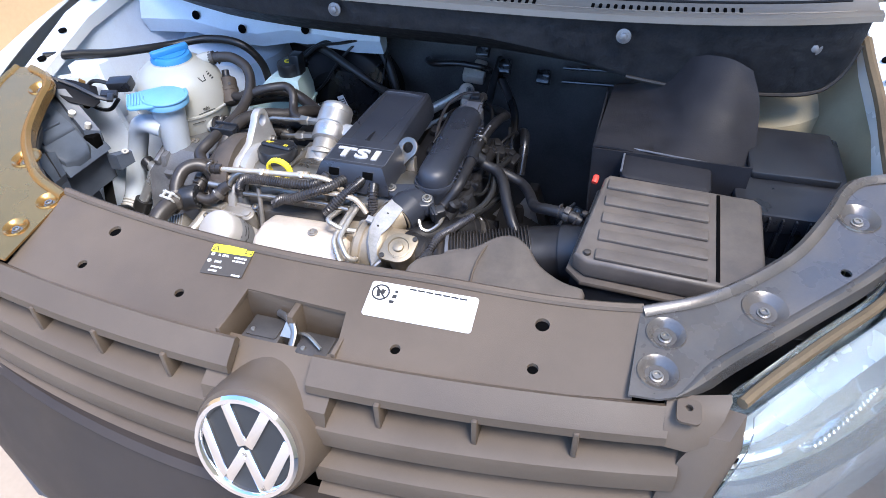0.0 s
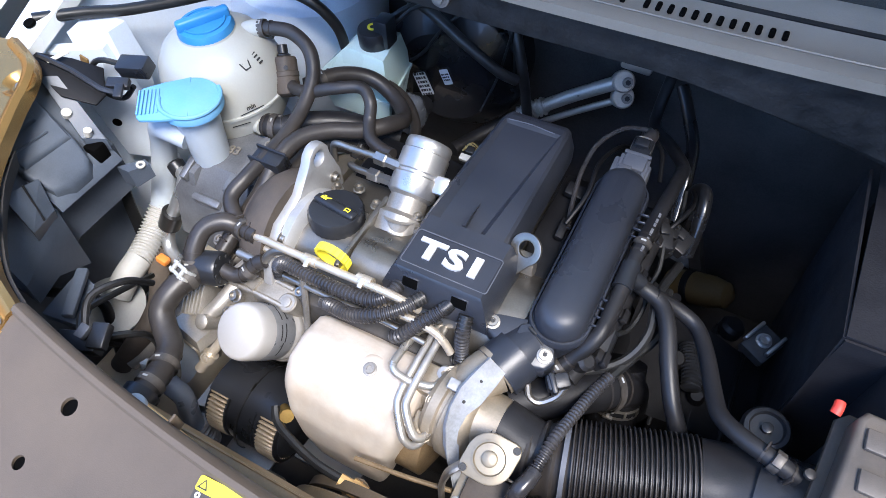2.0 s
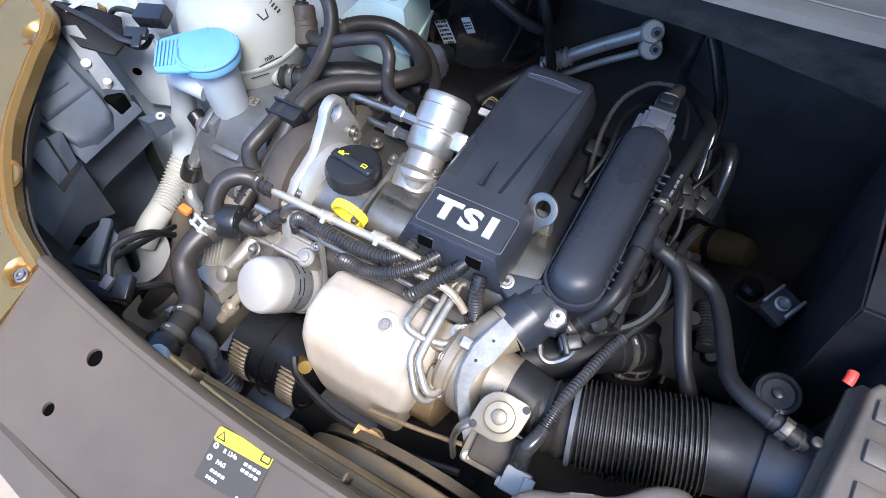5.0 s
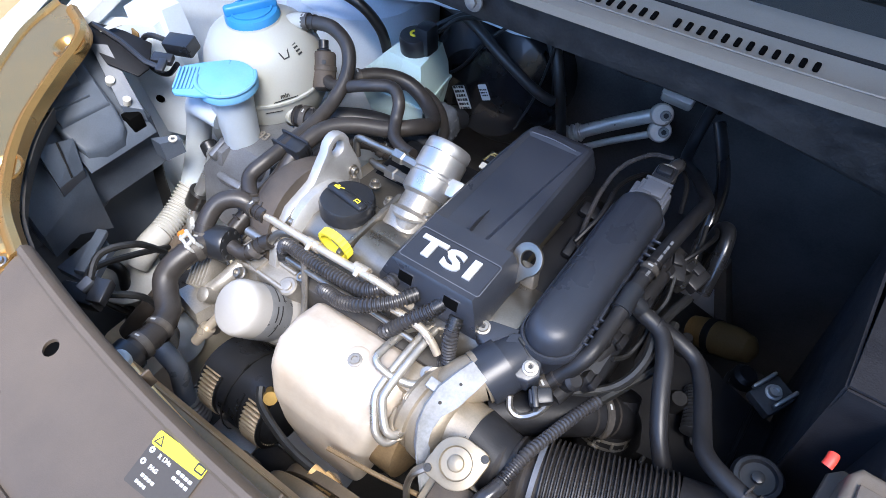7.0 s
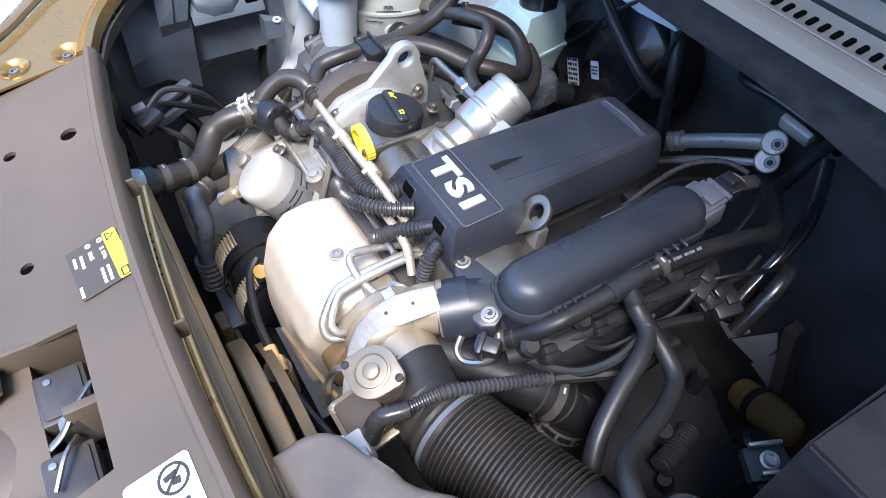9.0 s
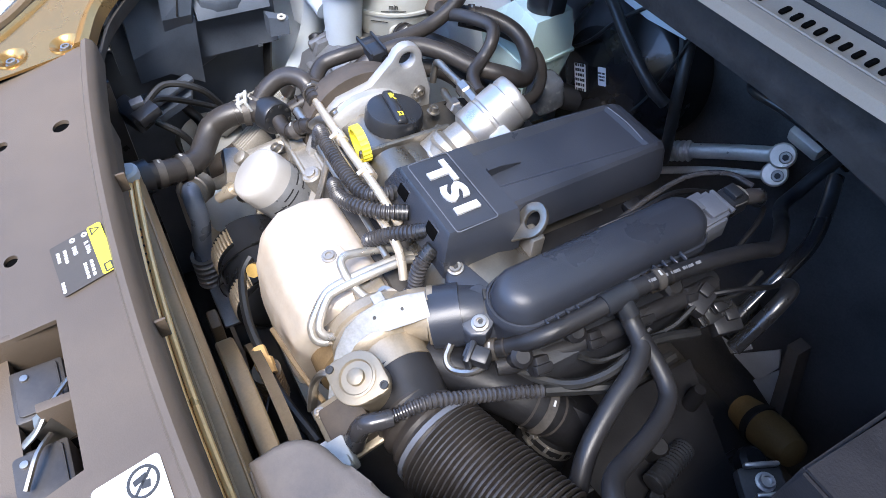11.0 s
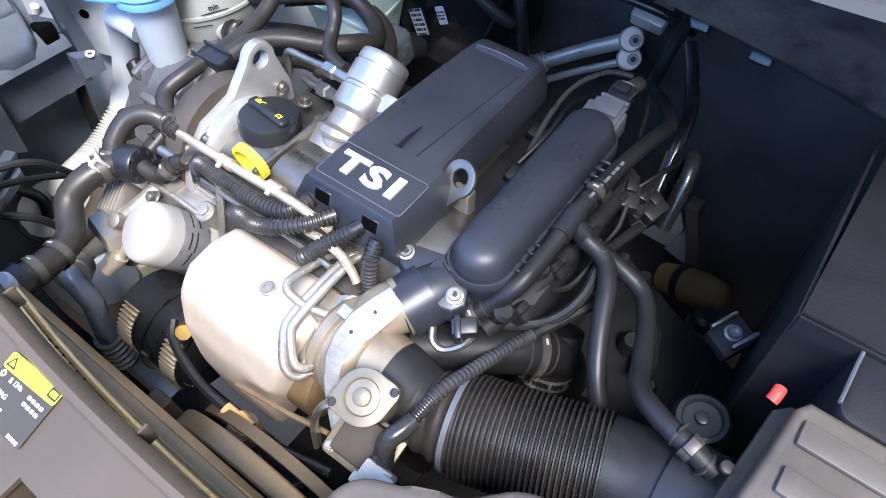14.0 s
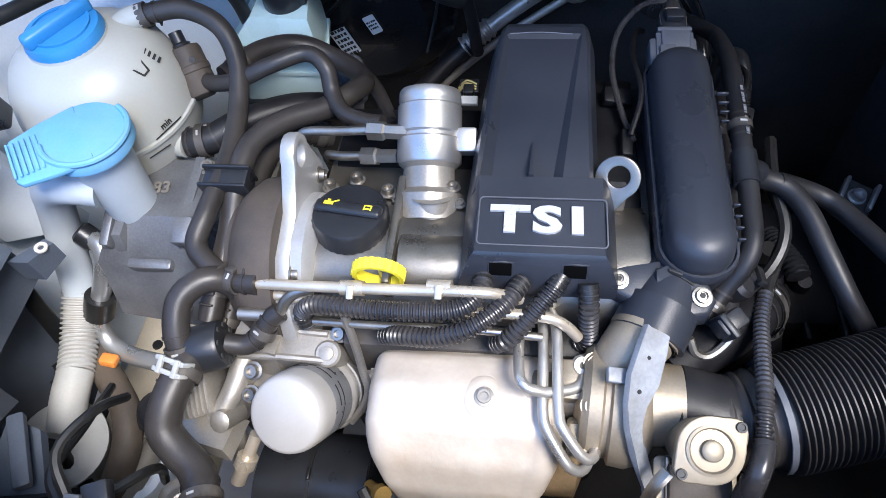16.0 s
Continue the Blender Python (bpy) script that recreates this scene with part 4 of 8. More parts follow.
part("side_tab", bevel(loft([[(0.112, 0.203, 0.800), (0.150, 0.203, 0.790), (0.150, 0.208, 0.790), (0.112, 0.208, 0.800)], [(0.112, 0.240, 0.772), (0.150, 0.240, 0.762), (0.150, 0.245, 0.762), (0.112, 0.245, 0.772)]]), 0.001), M_RADT, fan)
for i in range(7):
    a = 2 * math.pi * i / 7
    part("blade", box((0.045, 0.003, 0.115), axes((0.0, 0.229, 0.555), (math.cos(a), 0, math.sin(a)), (-math.sin(a), 0.5, math.cos(a))) @ pose(0, 0, 0.045), 0.001), M_BLACK, fan)
part("motor", lathe([(0.05, 0), (0.05, 0.03), (0.04, 0.045)], axes((0.0, 0.219, 0.555), (0, 1, 0)), 24), M_BLACK, fan)

# the engine
engine = thing("engine", "cast aluminium petrol engine with round cam covers", "engine", (-0.12, 0.5, 0.3))
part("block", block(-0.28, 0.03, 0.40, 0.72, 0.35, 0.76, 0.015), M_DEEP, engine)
part("cylinder_head", block(-0.285, 0.03, 0.415, 0.66, 0.74, 0.80, 0.008), M_ALUD, engine)
part("exhaust_flange", block(-0.24, 0.0, 0.385, 0.42, 0.76, 0.825, 0.006), M_DEEP, engine)
arc = [(0.41, 0.79), (0.412, 0.83), (0.425, 0.858), (0.452, 0.873), (0.485, 0.874), (0.515, 0.864), (0.54, 0.845), (0.60, 0.84), (0.66, 0.83), (0.66, 0.79)]
part("cam_cover", bevel(loft([[(x, y, z) for y, z in arc] for x in (-0.283, -0.15, 0.03)]), 0.003, 2, 40), M_CAM, engine, "sand-cast aluminium cam cover")
# Two black blocks laid over the head in place of the shade there
part("side_shade_block", block(-0.015, 0.030, 0.515, 0.70, 0.80, 0.856, 0.006), M_PIT, engine, "black block standing in for the shade beside the cover")
part("rear_shade_block", block(-0.282, -0.12, 0.575, 0.668, 0.79, 0.842, 0.006), M_PIT, engine)
part("cam_barrel", lathe([(0.030, 0), (0.036, 0.004), (0.036, 0.098), (0.033, 0.105)], axes((-0.193, 0.458, 0.842), (1, 0, 0)), 32), M_CAM, engine)
part("cam_bulge", lathe([(0.032, 0), (0.032, 0.07)], axes((-0.265, 0.462, 0.84), (1, 0, 0)), 32), M_CAM, engine)
part("gallery_rib", block(-0.20, -0.192, 0.42, 0.54, 0.85, 0.880, 0.003), M_CAM, engine)
# timing case: flange with ear, dark plastic drum behind
flange = [(0.392, 0.775), (0.389, 0.82), (0.402, 0.855), (0.435, 0.885), (0.478, 0.896)] + [(0.527 + 0.0215 * math.cos(radians(a)), 0.918 + 0.0215 * math.sin(radians(a))) for a in (165, 135, 110, 90, 70, 45, 15, -10)] + [(0.562, 0.870), (0.562, 0.775)]
FM = axes((-0.290, 0, 0), (1, 0, 0), (0, 1, 0))
part("timing_flange", plate(flange, 0.014, FM @ Matrix.Translation((0, 0, 0.007)), [circle(0.527, 0.919, 0.0105, 16)], 0.0025), M_FLANGE, engine, "bright aluminium timing flange with lifting eye")
part("flange_step", lathe([(0.070, 0.0), (0.070, 0.012), (0.064, 0.018), (0.050, 0.020)], axes((-0.285, 0.472, 0.822), (1, 0, 0)), 40), M_FLANGE, engine)
part("flange_boss", lathe([(0.008, -0.022), (0.008, 0.02)], axes((-0.290, 0.405, 0.838), (1, 0, 0)), 16), M_ALUB, engine)
part("flange_boss", lathe([(0.006, -0.028), (0.006, 0.0)], axes((-0.300, 0.395, 0.855), (1, 0, 0)), 16), M_STEEL, engine)
part("timing_drum", lathe([(0.0, -0.056), (0.050, -0.056), (0.060, -0.053), (0.062, -0.048), (0.070, -0.044), (0.080, -0.030), (0.083, -0.012), (0.083, 0.0), (0.045, 0.003)], axes((-0.297, 0.474, 0.824), (1, 0, 0)), 44, False), M_DUSTY, engine, "dusty dark timing cover")
for y, z in ((0.428, 0.872), (0.545, 0.87)):
    part("bolt", hexbolt((-0.283, y, z), (1, 0, 0), 0.006, 0.007), M_STEEL, engine)
for x, y, z in ((-0.213, 0.535, 0.856), (-0.245, 0.545, 0.862), (-0.268, 0.530, 0.868)):
    part("bolt", hexbolt((x, y, z), (0, 0.15, 1), 0.006, 0.008), M_STEEL, engine)
for x in (-0.262, -0.222, -0.150, -0.135):
    part("head_bolt", hexbolt((x, 0.4135, 0.836), (0, -1, 0.25), 0.0045, 0.005), M_ALUD, engine)
for x in (-0.155, -0.115):
    part("casting_rib", bevel(loft([[(x - 0.0025, 0.412, 0.80), (x + 0.0025, 0.412, 0.80), (x + 0.0025, 0.420, 0.80), (x - 0.0025, 0.420, 0.80)], [(x - 0.0025, 0.4105, 0.835), (x + 0.0025, 0.4105, 0.835), (x + 0.0025, 0.425, 0.835), (x - 0.0025, 0.425, 0.835)], [(x - 0.0025, 0.424, 0.862), (x + 0.0025, 0.424, 0.862), (x + 0.0025, 0.435, 0.857), (x - 0.0025, 0.435, 0.857)]]), 0.001), M_CAM, engine)
for x, y, z in ((-0.275, 0.497, 0.871), (-0.200, 0.520, 0.866), (-0.140, 0.515, 0.867)):
    part("cover_bolt", hexbolt((x, y, z), (0, 0.15, 1), 0.0045, 0.005), M_ALUD, engine)
part("inlet_stub", lathe([(0.016, 0), (0.016, 0.03), (0.02, 0.032)], axes((-0.165, 0.50, 0.85), (0, 0.5, 0.86)), 24), M_ALU, engine)

cap = thing("oil_filler_cap", "black round oil filler cap with a raised grip bar", "oil cap", (-0.237, 0.484, 0.866))
CM = axes((-0.237, 0.484, 0.868), (0.0, 0.10, 1))
ridged = loft([[CM @ Vector((r * (1 + (0.025 if i % 2 else 0) * w) * math.cos(2 * math.pi * i / 60), r * (1 + (0.025 if i % 2 else 0) * w) * math.sin(2 * math.pi * i / 60), h)) for i in range(60)] for r, h, w in ((0.031, 0.0, 0), (0.0345, 0.003, 1), (0.0345, 0.020, 1), (0.033, 0.0235, 0), (0.030, 0.024, 0))])
part("disc", ridged, M_BLACK, cap)
part("grip", box((0.064, 0.014, 0.008), CM @ pose(0, 0, 0.022, 0, 0, -8), 0.004, 3), M_BLACK, cap)
part("oil_can_symbol", join(box((0.009, 0.004, 0.0004), CM @ pose(-0.018, 0.003, 0.0302, 0, 0, -8), 0), box((0.005, 0.0012, 0.0004), CM @ pose(-0.011, 0.005, 0.0302, 0, 0, 20), 0), box((0.003, 0.0015, 0.0004), CM @ pose(-0.018, 0.0065, 0.0302, 0, 0, -8), 0)), M_YELLOW, cap, "yellow oil can symbol")
part("book_symbol", join(box((0.007, 0.0015, 0.0004), CM @ pose(0.019, -0.004, 0.0302, 0, 0, -8), 0), box((0.0012, 0.006, 0.0004), CM @ pose(0.0160, -0.002, 0.0302, 0, 0, -8), 0), box((0.0012, 0.006, 0.0004), CM @ pose(0.0222, -0.003, 0.0302, 0, 0, -8), 0), box((0.007, 0.0012, 0.0004), CM @ pose(0.019, 0.0, 0.0302, 0, 0, -8), 0)), M_YELLOW, cap)

dip = thing("dipstick", "bright yellow ribbed dipstick handle", "dipstick", (-0.199, 0.422, 0.87))
DM = axes((-0.200, 0.424, 0.888), (0.04, 0.99, 0.12))
rings = []
for i in range(48):
    a = 2 * math.pi * i / 48
    b = 0.0012 if i % 2 else 0
    rings.append([DM @ Vector(((0.0222 + rr) * math.cos(a), 0.92 * (0.0222 + rr) * math.sin(a), h)) for rr, h in ((b, -0.005), (b, 0.005), (-0.0025, 0.0055), (-0.0035, -0.005))])
rings.append(rings[0])
part("ring_handle", loft(rings, True, False), M_YELLOW, dip)
part("stem", tube([(-0.199, 0.434, 0.880), (-0.199, 0.428, 0.84), (-0.2, 0.42, 0.78)], 0.005, 8), M_STEEL, dip)

# engine cover
cover = thing("engine_cover", "black textured plastic engine cover with silver letters", "engine cover", (-0.065, 0.57, 0.88))
def pod(k, z, x0=-0.131, x1=-0.001, y0=0.4205, y1=0.5112):
    """The wide front part of the cover, k metres in from its outline."""
    return [(x, y, z) for x, y in ((x0 + k, y0 + k * 0.9), (x1 - k, y0 + k * 0.9), (x1 - k, y1), (x0 + k, y1))]


part("front_pod", bevel(loft([pod(0, 0.868), pod(0, 0.888), pod(0.010, 0.9125), pod(0.013, 0.9155)]), 0.003, 3, 20), M_COVER, cover)
rear = []
for y, xl, k, dz, dep in ((0.500, -0.131, 1, 0, 0), (0.5112, -0.131, 1, 0, 0), (0.5118, -0.131, 1, 0.0003, 0.0085), (0.56, -0.129, 1, 0.002, 0.0070), (0.64, -0.1245, 1, 0.004, 0.0048), (0.6915, -0.120, 1, 0.005, 0.0026), (0.6965, -0.1195, 1, 0.005, 0), (0.708, -0.118, 0.99, 0.0045, 0), (0.717, -0.117, 0.965, 0.001, 0), (0.7225, -0.1165, 0.92, -0.006, 0), (0.7255, -0.116, 0.87, -0.014, 0)):
    f = (y - 0.51) / 0.187
    l1, r1 = -0.1195 + 0.0140 * f, -0.0475 + 0.0190 * f
    l2, r2 = l1 + 0.001 + 1.1 * dep, r1 - 0.001 - 0.9 * dep
    sec = [(xl, 0.868), (xl, 0.885), (xl + 0.0075, 0.909), (xl + 0.011, 0.9125), (l1, 0.9138), (l2, 0.9138 - dep), (r2, 0.9138 - dep), (r1, 0.9138), (-0.0245, 0.9125), (-0.021, 0.909), (-0.0135, 0.885), (-0.0135, 0.868)]
    rear.append([(-0.067 + (x + 0.067) * k, y, z + (dz if z > 0.88 else 0)) for x, z in sec])
part("rear_pod", bevel(loft(rear), 0.0014, 2, 30), M_COVER, cover, "long rear part with a sunken panel", smooth=18)
part("fin", loft([[(-0.0765, 0.510, 0.903), (-0.0725, 0.510, 0.903), (-0.0725, 0.513, 0.9165), (-0.0765, 0.513, 0.9165)], [(-0.0755, 0.530, 0.904), (-0.0735, 0.530, 0.904), (-0.0735, 0.530, 0.9155), (-0.0755, 0.530, 0.9155)], [(-0.075, 0.555, 0.906), (-0.074, 0.555, 0.906), (-0.074, 0.556, 0.910), (-0.075, 0.556, 0.910)]]), M_COVER, cover)
part("edge_line", tube([(-0.1015, 0.6965, 0.9189), (-0.070, 0.6985, 0.9190), (-0.0378, 0.6955, 0.9189)], 0.0007, 6, 0.01), M_CONN, cover)
TM = axes((-0.065, 0.462, 0.9155), (0, -0.04, 1))
# Outline is paler than the cover, its edge highlight painted in
part("letter_frame", plate(rounded(-0.052, 0.054, -0.023, 0.025, 0.004), 0.001, TM @ pose(0, 0, 0.001), [rounded(-0.0510, 0.0530, -0.0220, 0.0240, 0.0034)]), M_CONN, cover, "fine raised outline round the letters, paler for the light it catches")
LM = TM @ pose(0.0040, 0.001, 0.0015)
for ch, dx in (("T", -0.0295), ("S", 0.0010), ("I", 0.0255)):
    text(ch, 0.0325, LM @ Matrix.Translation((dx, 0, 0)) @ Matrix.Diagonal((1.55, 1.07, 1, 1)), M_SILVERTXT, "letter", cover, 0.0012, "raised silver letter", 0.045)
for x in (-0.0965, -0.0365):
    part("slot_frame", box((0.0215, 0.0155, 0.0010), axes((x, 0.4252, 0.9008), (0, -0.94, 0.345)) @ pose(0, 0, -0.0006), 0.0004, 1), M_COVER, cover)
    part("slot", box((0.0185, 0.0125, 0.003), axes((x, 0.4252, 0.9008), (0, -0.94, 0.345)) @ pose(0, 0, -0.0018), 0.0008), M_HOLE, cover)
eye = thing("lifting_eye", "zinc-plated steel lifting eye beside the cover", "lifting eye", (0.0, 0.52, 0.87))
EYM = axes((0.0, 0.518, 0.908), (-0.20, -0.74, 0.64))
part("eye", plate([(0.0195 * math.cos(a), 0.0195 * math.sin(a)) for a in [radians(-60 + 250 * i / 20) for i in range(21)]] + [(-0.024, -0.024), (-0.004, -0.034)], 0.005, EYM, [circle(0.001, 0.001, 0.0095, 18)], 0.0012), M_CAM, eye)
part("stay", block(-0.012, 0.012, 0.518, 0.534, 0.85, 0.886, 0.003), M_ALUD, eye)

# intake manifold
man = thing("intake_manifold", "black plastic intake manifold with a domed runner", "intake manifold", (0.06, 0.56, 0.80))


def capsule(k, z, x0=0.037, x1=0.095, y0=0.436, y1=0.688):
    cx, r = (x0 + x1) / 2, (x1 - x0) / 2 * k
    pts = [(cx + r * math.cos(radians(180 * i / 14)), y1 - (x1 - x0) / 2 * 0.9 + r * 0.9 * math.sin(radians(180 * i / 14)), z + 0.005) for i in range(15)]
    return pts + [(cx + r * math.cos(radians(180 + 180 * i / 14)), y0 + (x1 - x0) / 2 + r * math.sin(radians(180 + 180 * i / 14)), z) for i in range(15)]


dome = [(1.0, 0.886), (0.99, 0.893), (0.95, 0.900), (0.86, 0.9065), (0.70, 0.911), (0.50, 0.9135), (0.25, 0.915)]
part("runner_dome", loft([capsule(k, z) for k, z in dome]), M_COVER, man, "domed black runner")
part("rim", loft([capsule(1.04, 0.850), capsule(1.10, 0.874), capsule(1.17, 0.878), capsule(1.17, 0.8855), capsule(1.13, 0.8885), capsule(1.06, 0.8885), capsule(1.03, 0.886), capsule(1.0, 0.886)]), M_COVER, man)
part("throat", tube([(0.056, 0.475, 0.845), (0.049, 0.448, 0.853), (0.038, 0.420, 0.856), (0.026, 0.396, 0.850)], 0.030, 24, 0.008, r1=0.0285), M_COVER, man)
part("collar", tube([(0.038, 0.421, 0.857), (0.0255, 0.394, 0.850)], 0.0315, 24, 0.01), M_COVER, man)
part("plenum", block(0.02, 0.125, 0.45, 0.70, 0.76, 0.850, 0.012), M_BLACK, man)
for y0, z0 in ((0.470, 0.8885), (0.597, 0.8965)):
    part("clip_rail", tube([(0.1085, y0 - 0.002, z0 - 0.0005), (0.1085, y0 + 0.0365, z0 + 0.0015)], 0.0013, 6), M_COVER, man)
    for i in range(4):
        part("clip_rung", box((0.011, 0.0024, 0.004), pose(0.1030, y0 + 0.0115 * i, z0 + 0.0006 * i), 0.0008, 1), M_COVER, man)
part("bolt", hexbolt((0.0665, 0.421, 0.8775), (0.1, -0.3, 1), 0.0062, 0.005), M_STEEL, man, "zinc bolt")
part("bolt", hexbolt((0.001, 0.433, 0.879), (0, -0.25, 1), 0.0062, 0.005), M_STEEL, man, "zinc bolt")
part("ear", plate([(0.030, 0.398), (0.072, 0.408), (0.079, 0.420), (0.074, 0.431), (0.050, 0.452), (0.03, 0.44)], 0.020, None, (), 0.003, lambda x, y: 0.8768 + 0.3 * (y - 0.421) - 0.12 * (x - 0.066)), M_COVER, man)
part("ear", plate([(-0.010, 0.428), (-0.006, 0.442), (0.006, 0.446), (0.036, 0.452), (0.036, 0.410), (0.006, 0.420)], 0.018, None, (), 0.003, lambda x, y: 0.8782 + 0.25 * (y - 0.433)), M_COVER, man)
for p, d in (((0.0665, 0.421, 0.8800), (0.1, -0.3, 1)), ((0.001, 0.433, 0.8815), (0, -0.25, 1))):
    part("bolt_recess", lathe([(0.0026, 0), (0.0024, 0.0012)], axes(p, d), 6), M_INK, man)
part("seam_ring", ring_clamp((0.0455, 0.437, 0.8545), (-0.40, -0.90, 0.02), 0.0298, 0.003, 0.0012), M_INK, man)
part("hose_fitting", join(box((0.024, 0.016, 0.022), axes((0.088, 0.409, 0.853), (0.1, -0.3, 1), (1, 0.8, 0)), 0.003), box((0.006, 0.022, 0.026), axes((0.084, 0.405, 0.851), (0.1, -0.3, 1), (1, 0.8, 0)), 0.002)), M_BLACK, man)
sen = thing("pressure_sensor", "grey pressure sensor with a black plug on the manifold", "sensor", (0.062, 0.72, 0.88))
part("body", join(box((0.047, 0.046, 0.03), axes((0.064, 0.695, 0.868), (0, -0.2, 1)), 0.003), box((0.028, 0.022, 0.010), axes((0.066, 0.708, 0.896), (0, -0.2, 1)), 0.002), box((0.016, 0.010, 0.006), axes((0.058, 0.694, 0.898), (0, -0.2, 1)), 0.001)), M_CONN, sen)
part("plug", join(box((0.026, 0.03, 0.024), axes((0.066, 0.738, 0.884), (0, -0.2, 1)), 0.003), box((0.018, 0.012, 0.008), axes((0.066, 0.735, 0.908), (0, -0.2, 1)), 0.002)), M_BLACK, sen)
part("lock_clip", tube([(0.054, 0.728, 0.904), (0.054, 0.745, 0.905), (0.060, 0.751, 0.907), (0.072, 0.751, 0.907), (0.078, 0.745, 0.905), (0.078, 0.728, 0.904)], 0.0013, 6, 0.004), M_ALUD, sen)
part("ridge", join(box((0.006, 0.040, 0.004), axes((0.050, 0.697, 0.897), (0, -0.2, 1)), 0.001), box((0.006, 0.040, 0.004), axes((0.081, 0.697, 0.897), (0, -0.2, 1)), 0.001), box((0.034, 0.005, 0.006), axes((0.066, 0.722, 0.900), (0, -0.2, 1)), 0.001)), M_CONN, sen)
part("boot", tube([(0.066, 0.75, 0.895), (0.07, 0.78, 0.89), (0.06, 0.81, 0.86)], 0.009, 10), M_LOOM, sen)

# high-pressure fuel pump
pump = thing("fuel_pump", "bright aluminium high-pressure fuel pump cylinder", "fuel pump", (-0.175, 0.53, 0.83))
PM = axes((-0.172, 0.528, 0.856), (-0.03, 0.86, 0.52))
part("base", lathe([(0.034, -0.02), (0.034, 0.004), (0.026, 0.01), (0.025, 0.03), (0.03, 0.034)], PM, 28), M_ALU, pump)
part("cylinder", lathe([(0.030, 0.034), (0.0315, 0.036), (0.0315, 0.058), (0.0295, 0.060), (0.0295, 0.063), (0.0315, 0.065), (0.0315, 0.090), (0.0298, 0.0915), (0.0298, 0.0935), (0.0308, 0.095), (0.0302, 0.104), (0.0285, 0.1065), (0.020, 0.1070), (0.018, 0.1055)], PM, 32), M_ALUB, pump)
part("side_block", box((0.022, 0.024, 0.024), PM @ pose(0.036, 0, 0.045), 0.003), M_ALUB, pump)
part("bolt", hexbolt((-0.148, 0.53, 0.872), (0, 0.3, 1), 0.006, 0.006), M_STEEL, pump)
for j, (a, b) in enumerate((((-0.232, 0.577, 0.900), (-0.204, 0.574, 0.902)), ((-0.243, 0.572, 0.868), (-0.206, 0.566, 0.876)))):
    part("union_nut", lathe([(0.0095, 0), (0.0095, 0.016), (0.0075, 0.018), (0.0075, 0.04)], axes(a, Vector(b) - Vector(a)), 6), M_STEEL, pump)
hose("fuel_pipe", "bright steel fuel pipe bent to the pump", [(-0.305, 0.578, 0.86), (-0.305, 0.581, 0.885), (-0.296, 0.581, 0.893), (-0.268, 0.579, 0.896), (-0.228, 0.577, 0.901)], 0.0048, M_STEEL, category="pipe", seg=10, step=0.004)
hose("fuel_pipe", "bright steel fuel pipe bent to the pump", [(-0.29, 0.60, 0.83), (-0.285, 0.585, 0.855), (-0.268, 0.577, 0.862), (-0.235, 0.572, 0.869)], 0.0048, M_STEEL, category="pipe", seg=10, step=0.004)

# oil filter
filt = thing("oil_filter", "silver-white metal oil filter canister with printed side", "oil filter", (-0.245, 0.36, 0.76))
FA = Vector((-0.12, -0.58, 0.80)).normalized()
FT = Vector((-0.275, 0.314, 0.827))
FMx = axes(FT - FA * 0.085, FA, (1, 0, 0)) @ Matrix.Diagonal((0.94, 0.94, 1, 1))
part("canister", lathe([(0.036, 0.0), (0.0385, 0.003), (0.0385, 0.012), (0.038, 0.014), (0.038, 0.068), (0.0375, 0.076), (0.0355, 0.0825), (0.032, 0.085)], FMx, 40), M_FILT, filt)
for k, (ang, h, w) in enumerate(((100, 0.030, 0.030), (100, 0.036, 0.026), (100, 0.042, 0.032), (100, 0.048, 0.020), (60, 0.034, 0.016), (60, 0.044, 0.018), (20, 0.038, 0.024), (20, 0.046, 0.02), (150, 0.038, 0.02), (-15, 0.04, 0.02))):
    a0 = radians(ang)
    part("print_bar", loft([[FMx @ Vector((0.0388 * math.cos(a0 + d), 0.0388 * math.sin(a0 + d), h + z)) for z in (0, 0.0022)] for d in [w / 0.037 * (i / 6 - 0.5) for i in range(7)]], False), M_INK, filt)
part("printed_band", lathe([(0.0382, 0.020), (0.0384, 0.021), (0.0384, 0.056), (0.0382, 0.057)], FMx, 40, False), mat("filter_band", (0.25, 0.255, 0.265), 0.35, 0.5, var=0.15, scale=60, bump=0.05), filt)
for a in (30, 95, 160, 215):
    m = FMx @ Matrix.Translation((0.049 * math.cos(radians(a)), 0.049 * math.sin(radians(a)), -0.012))
    part("lug", lathe([(0.008, -0.02), (0.008, 0.006), (0.0045, 0.006), (0.0045, 0.002)], m, 14), M_ALU, filt)
part("gasket_seat", lathe([(0.0415, -0.012), (0.0415, -0.002), (0.040, 0.001), (0.036, 0.002)], FMx, 40), M_ALUD, filt)

# oil filter housing and water pump casting
hous = thing("filter_housing", "cast aluminium filter housing bracket", "engine casting", (-0.30, 0.38, 0.70))
part("casting", join(box((0.10, 0.07, 0.03), FMx @ pose(0.005, 0.012, -0.04), 0.006), box((0.03, 0.03, 0.05), FMx @ pose(0.05, 0.045, -0.05), 0.006)), M_ALU, hous)
part("casting_arm", bevel(loft([[(-0.345, 0.372, 0.775), (-0.30, 0.362, 0.775), (-0.30, 0.372, 0.822), (-0.345, 0.382, 0.822)], [(-0.335, 0.425, 0.775), (-0.295, 0.42, 0.775), (-0.295, 0.42, 0.825), (-0.335, 0.425, 0.825)]]), 0.006), M_ALU, hous)
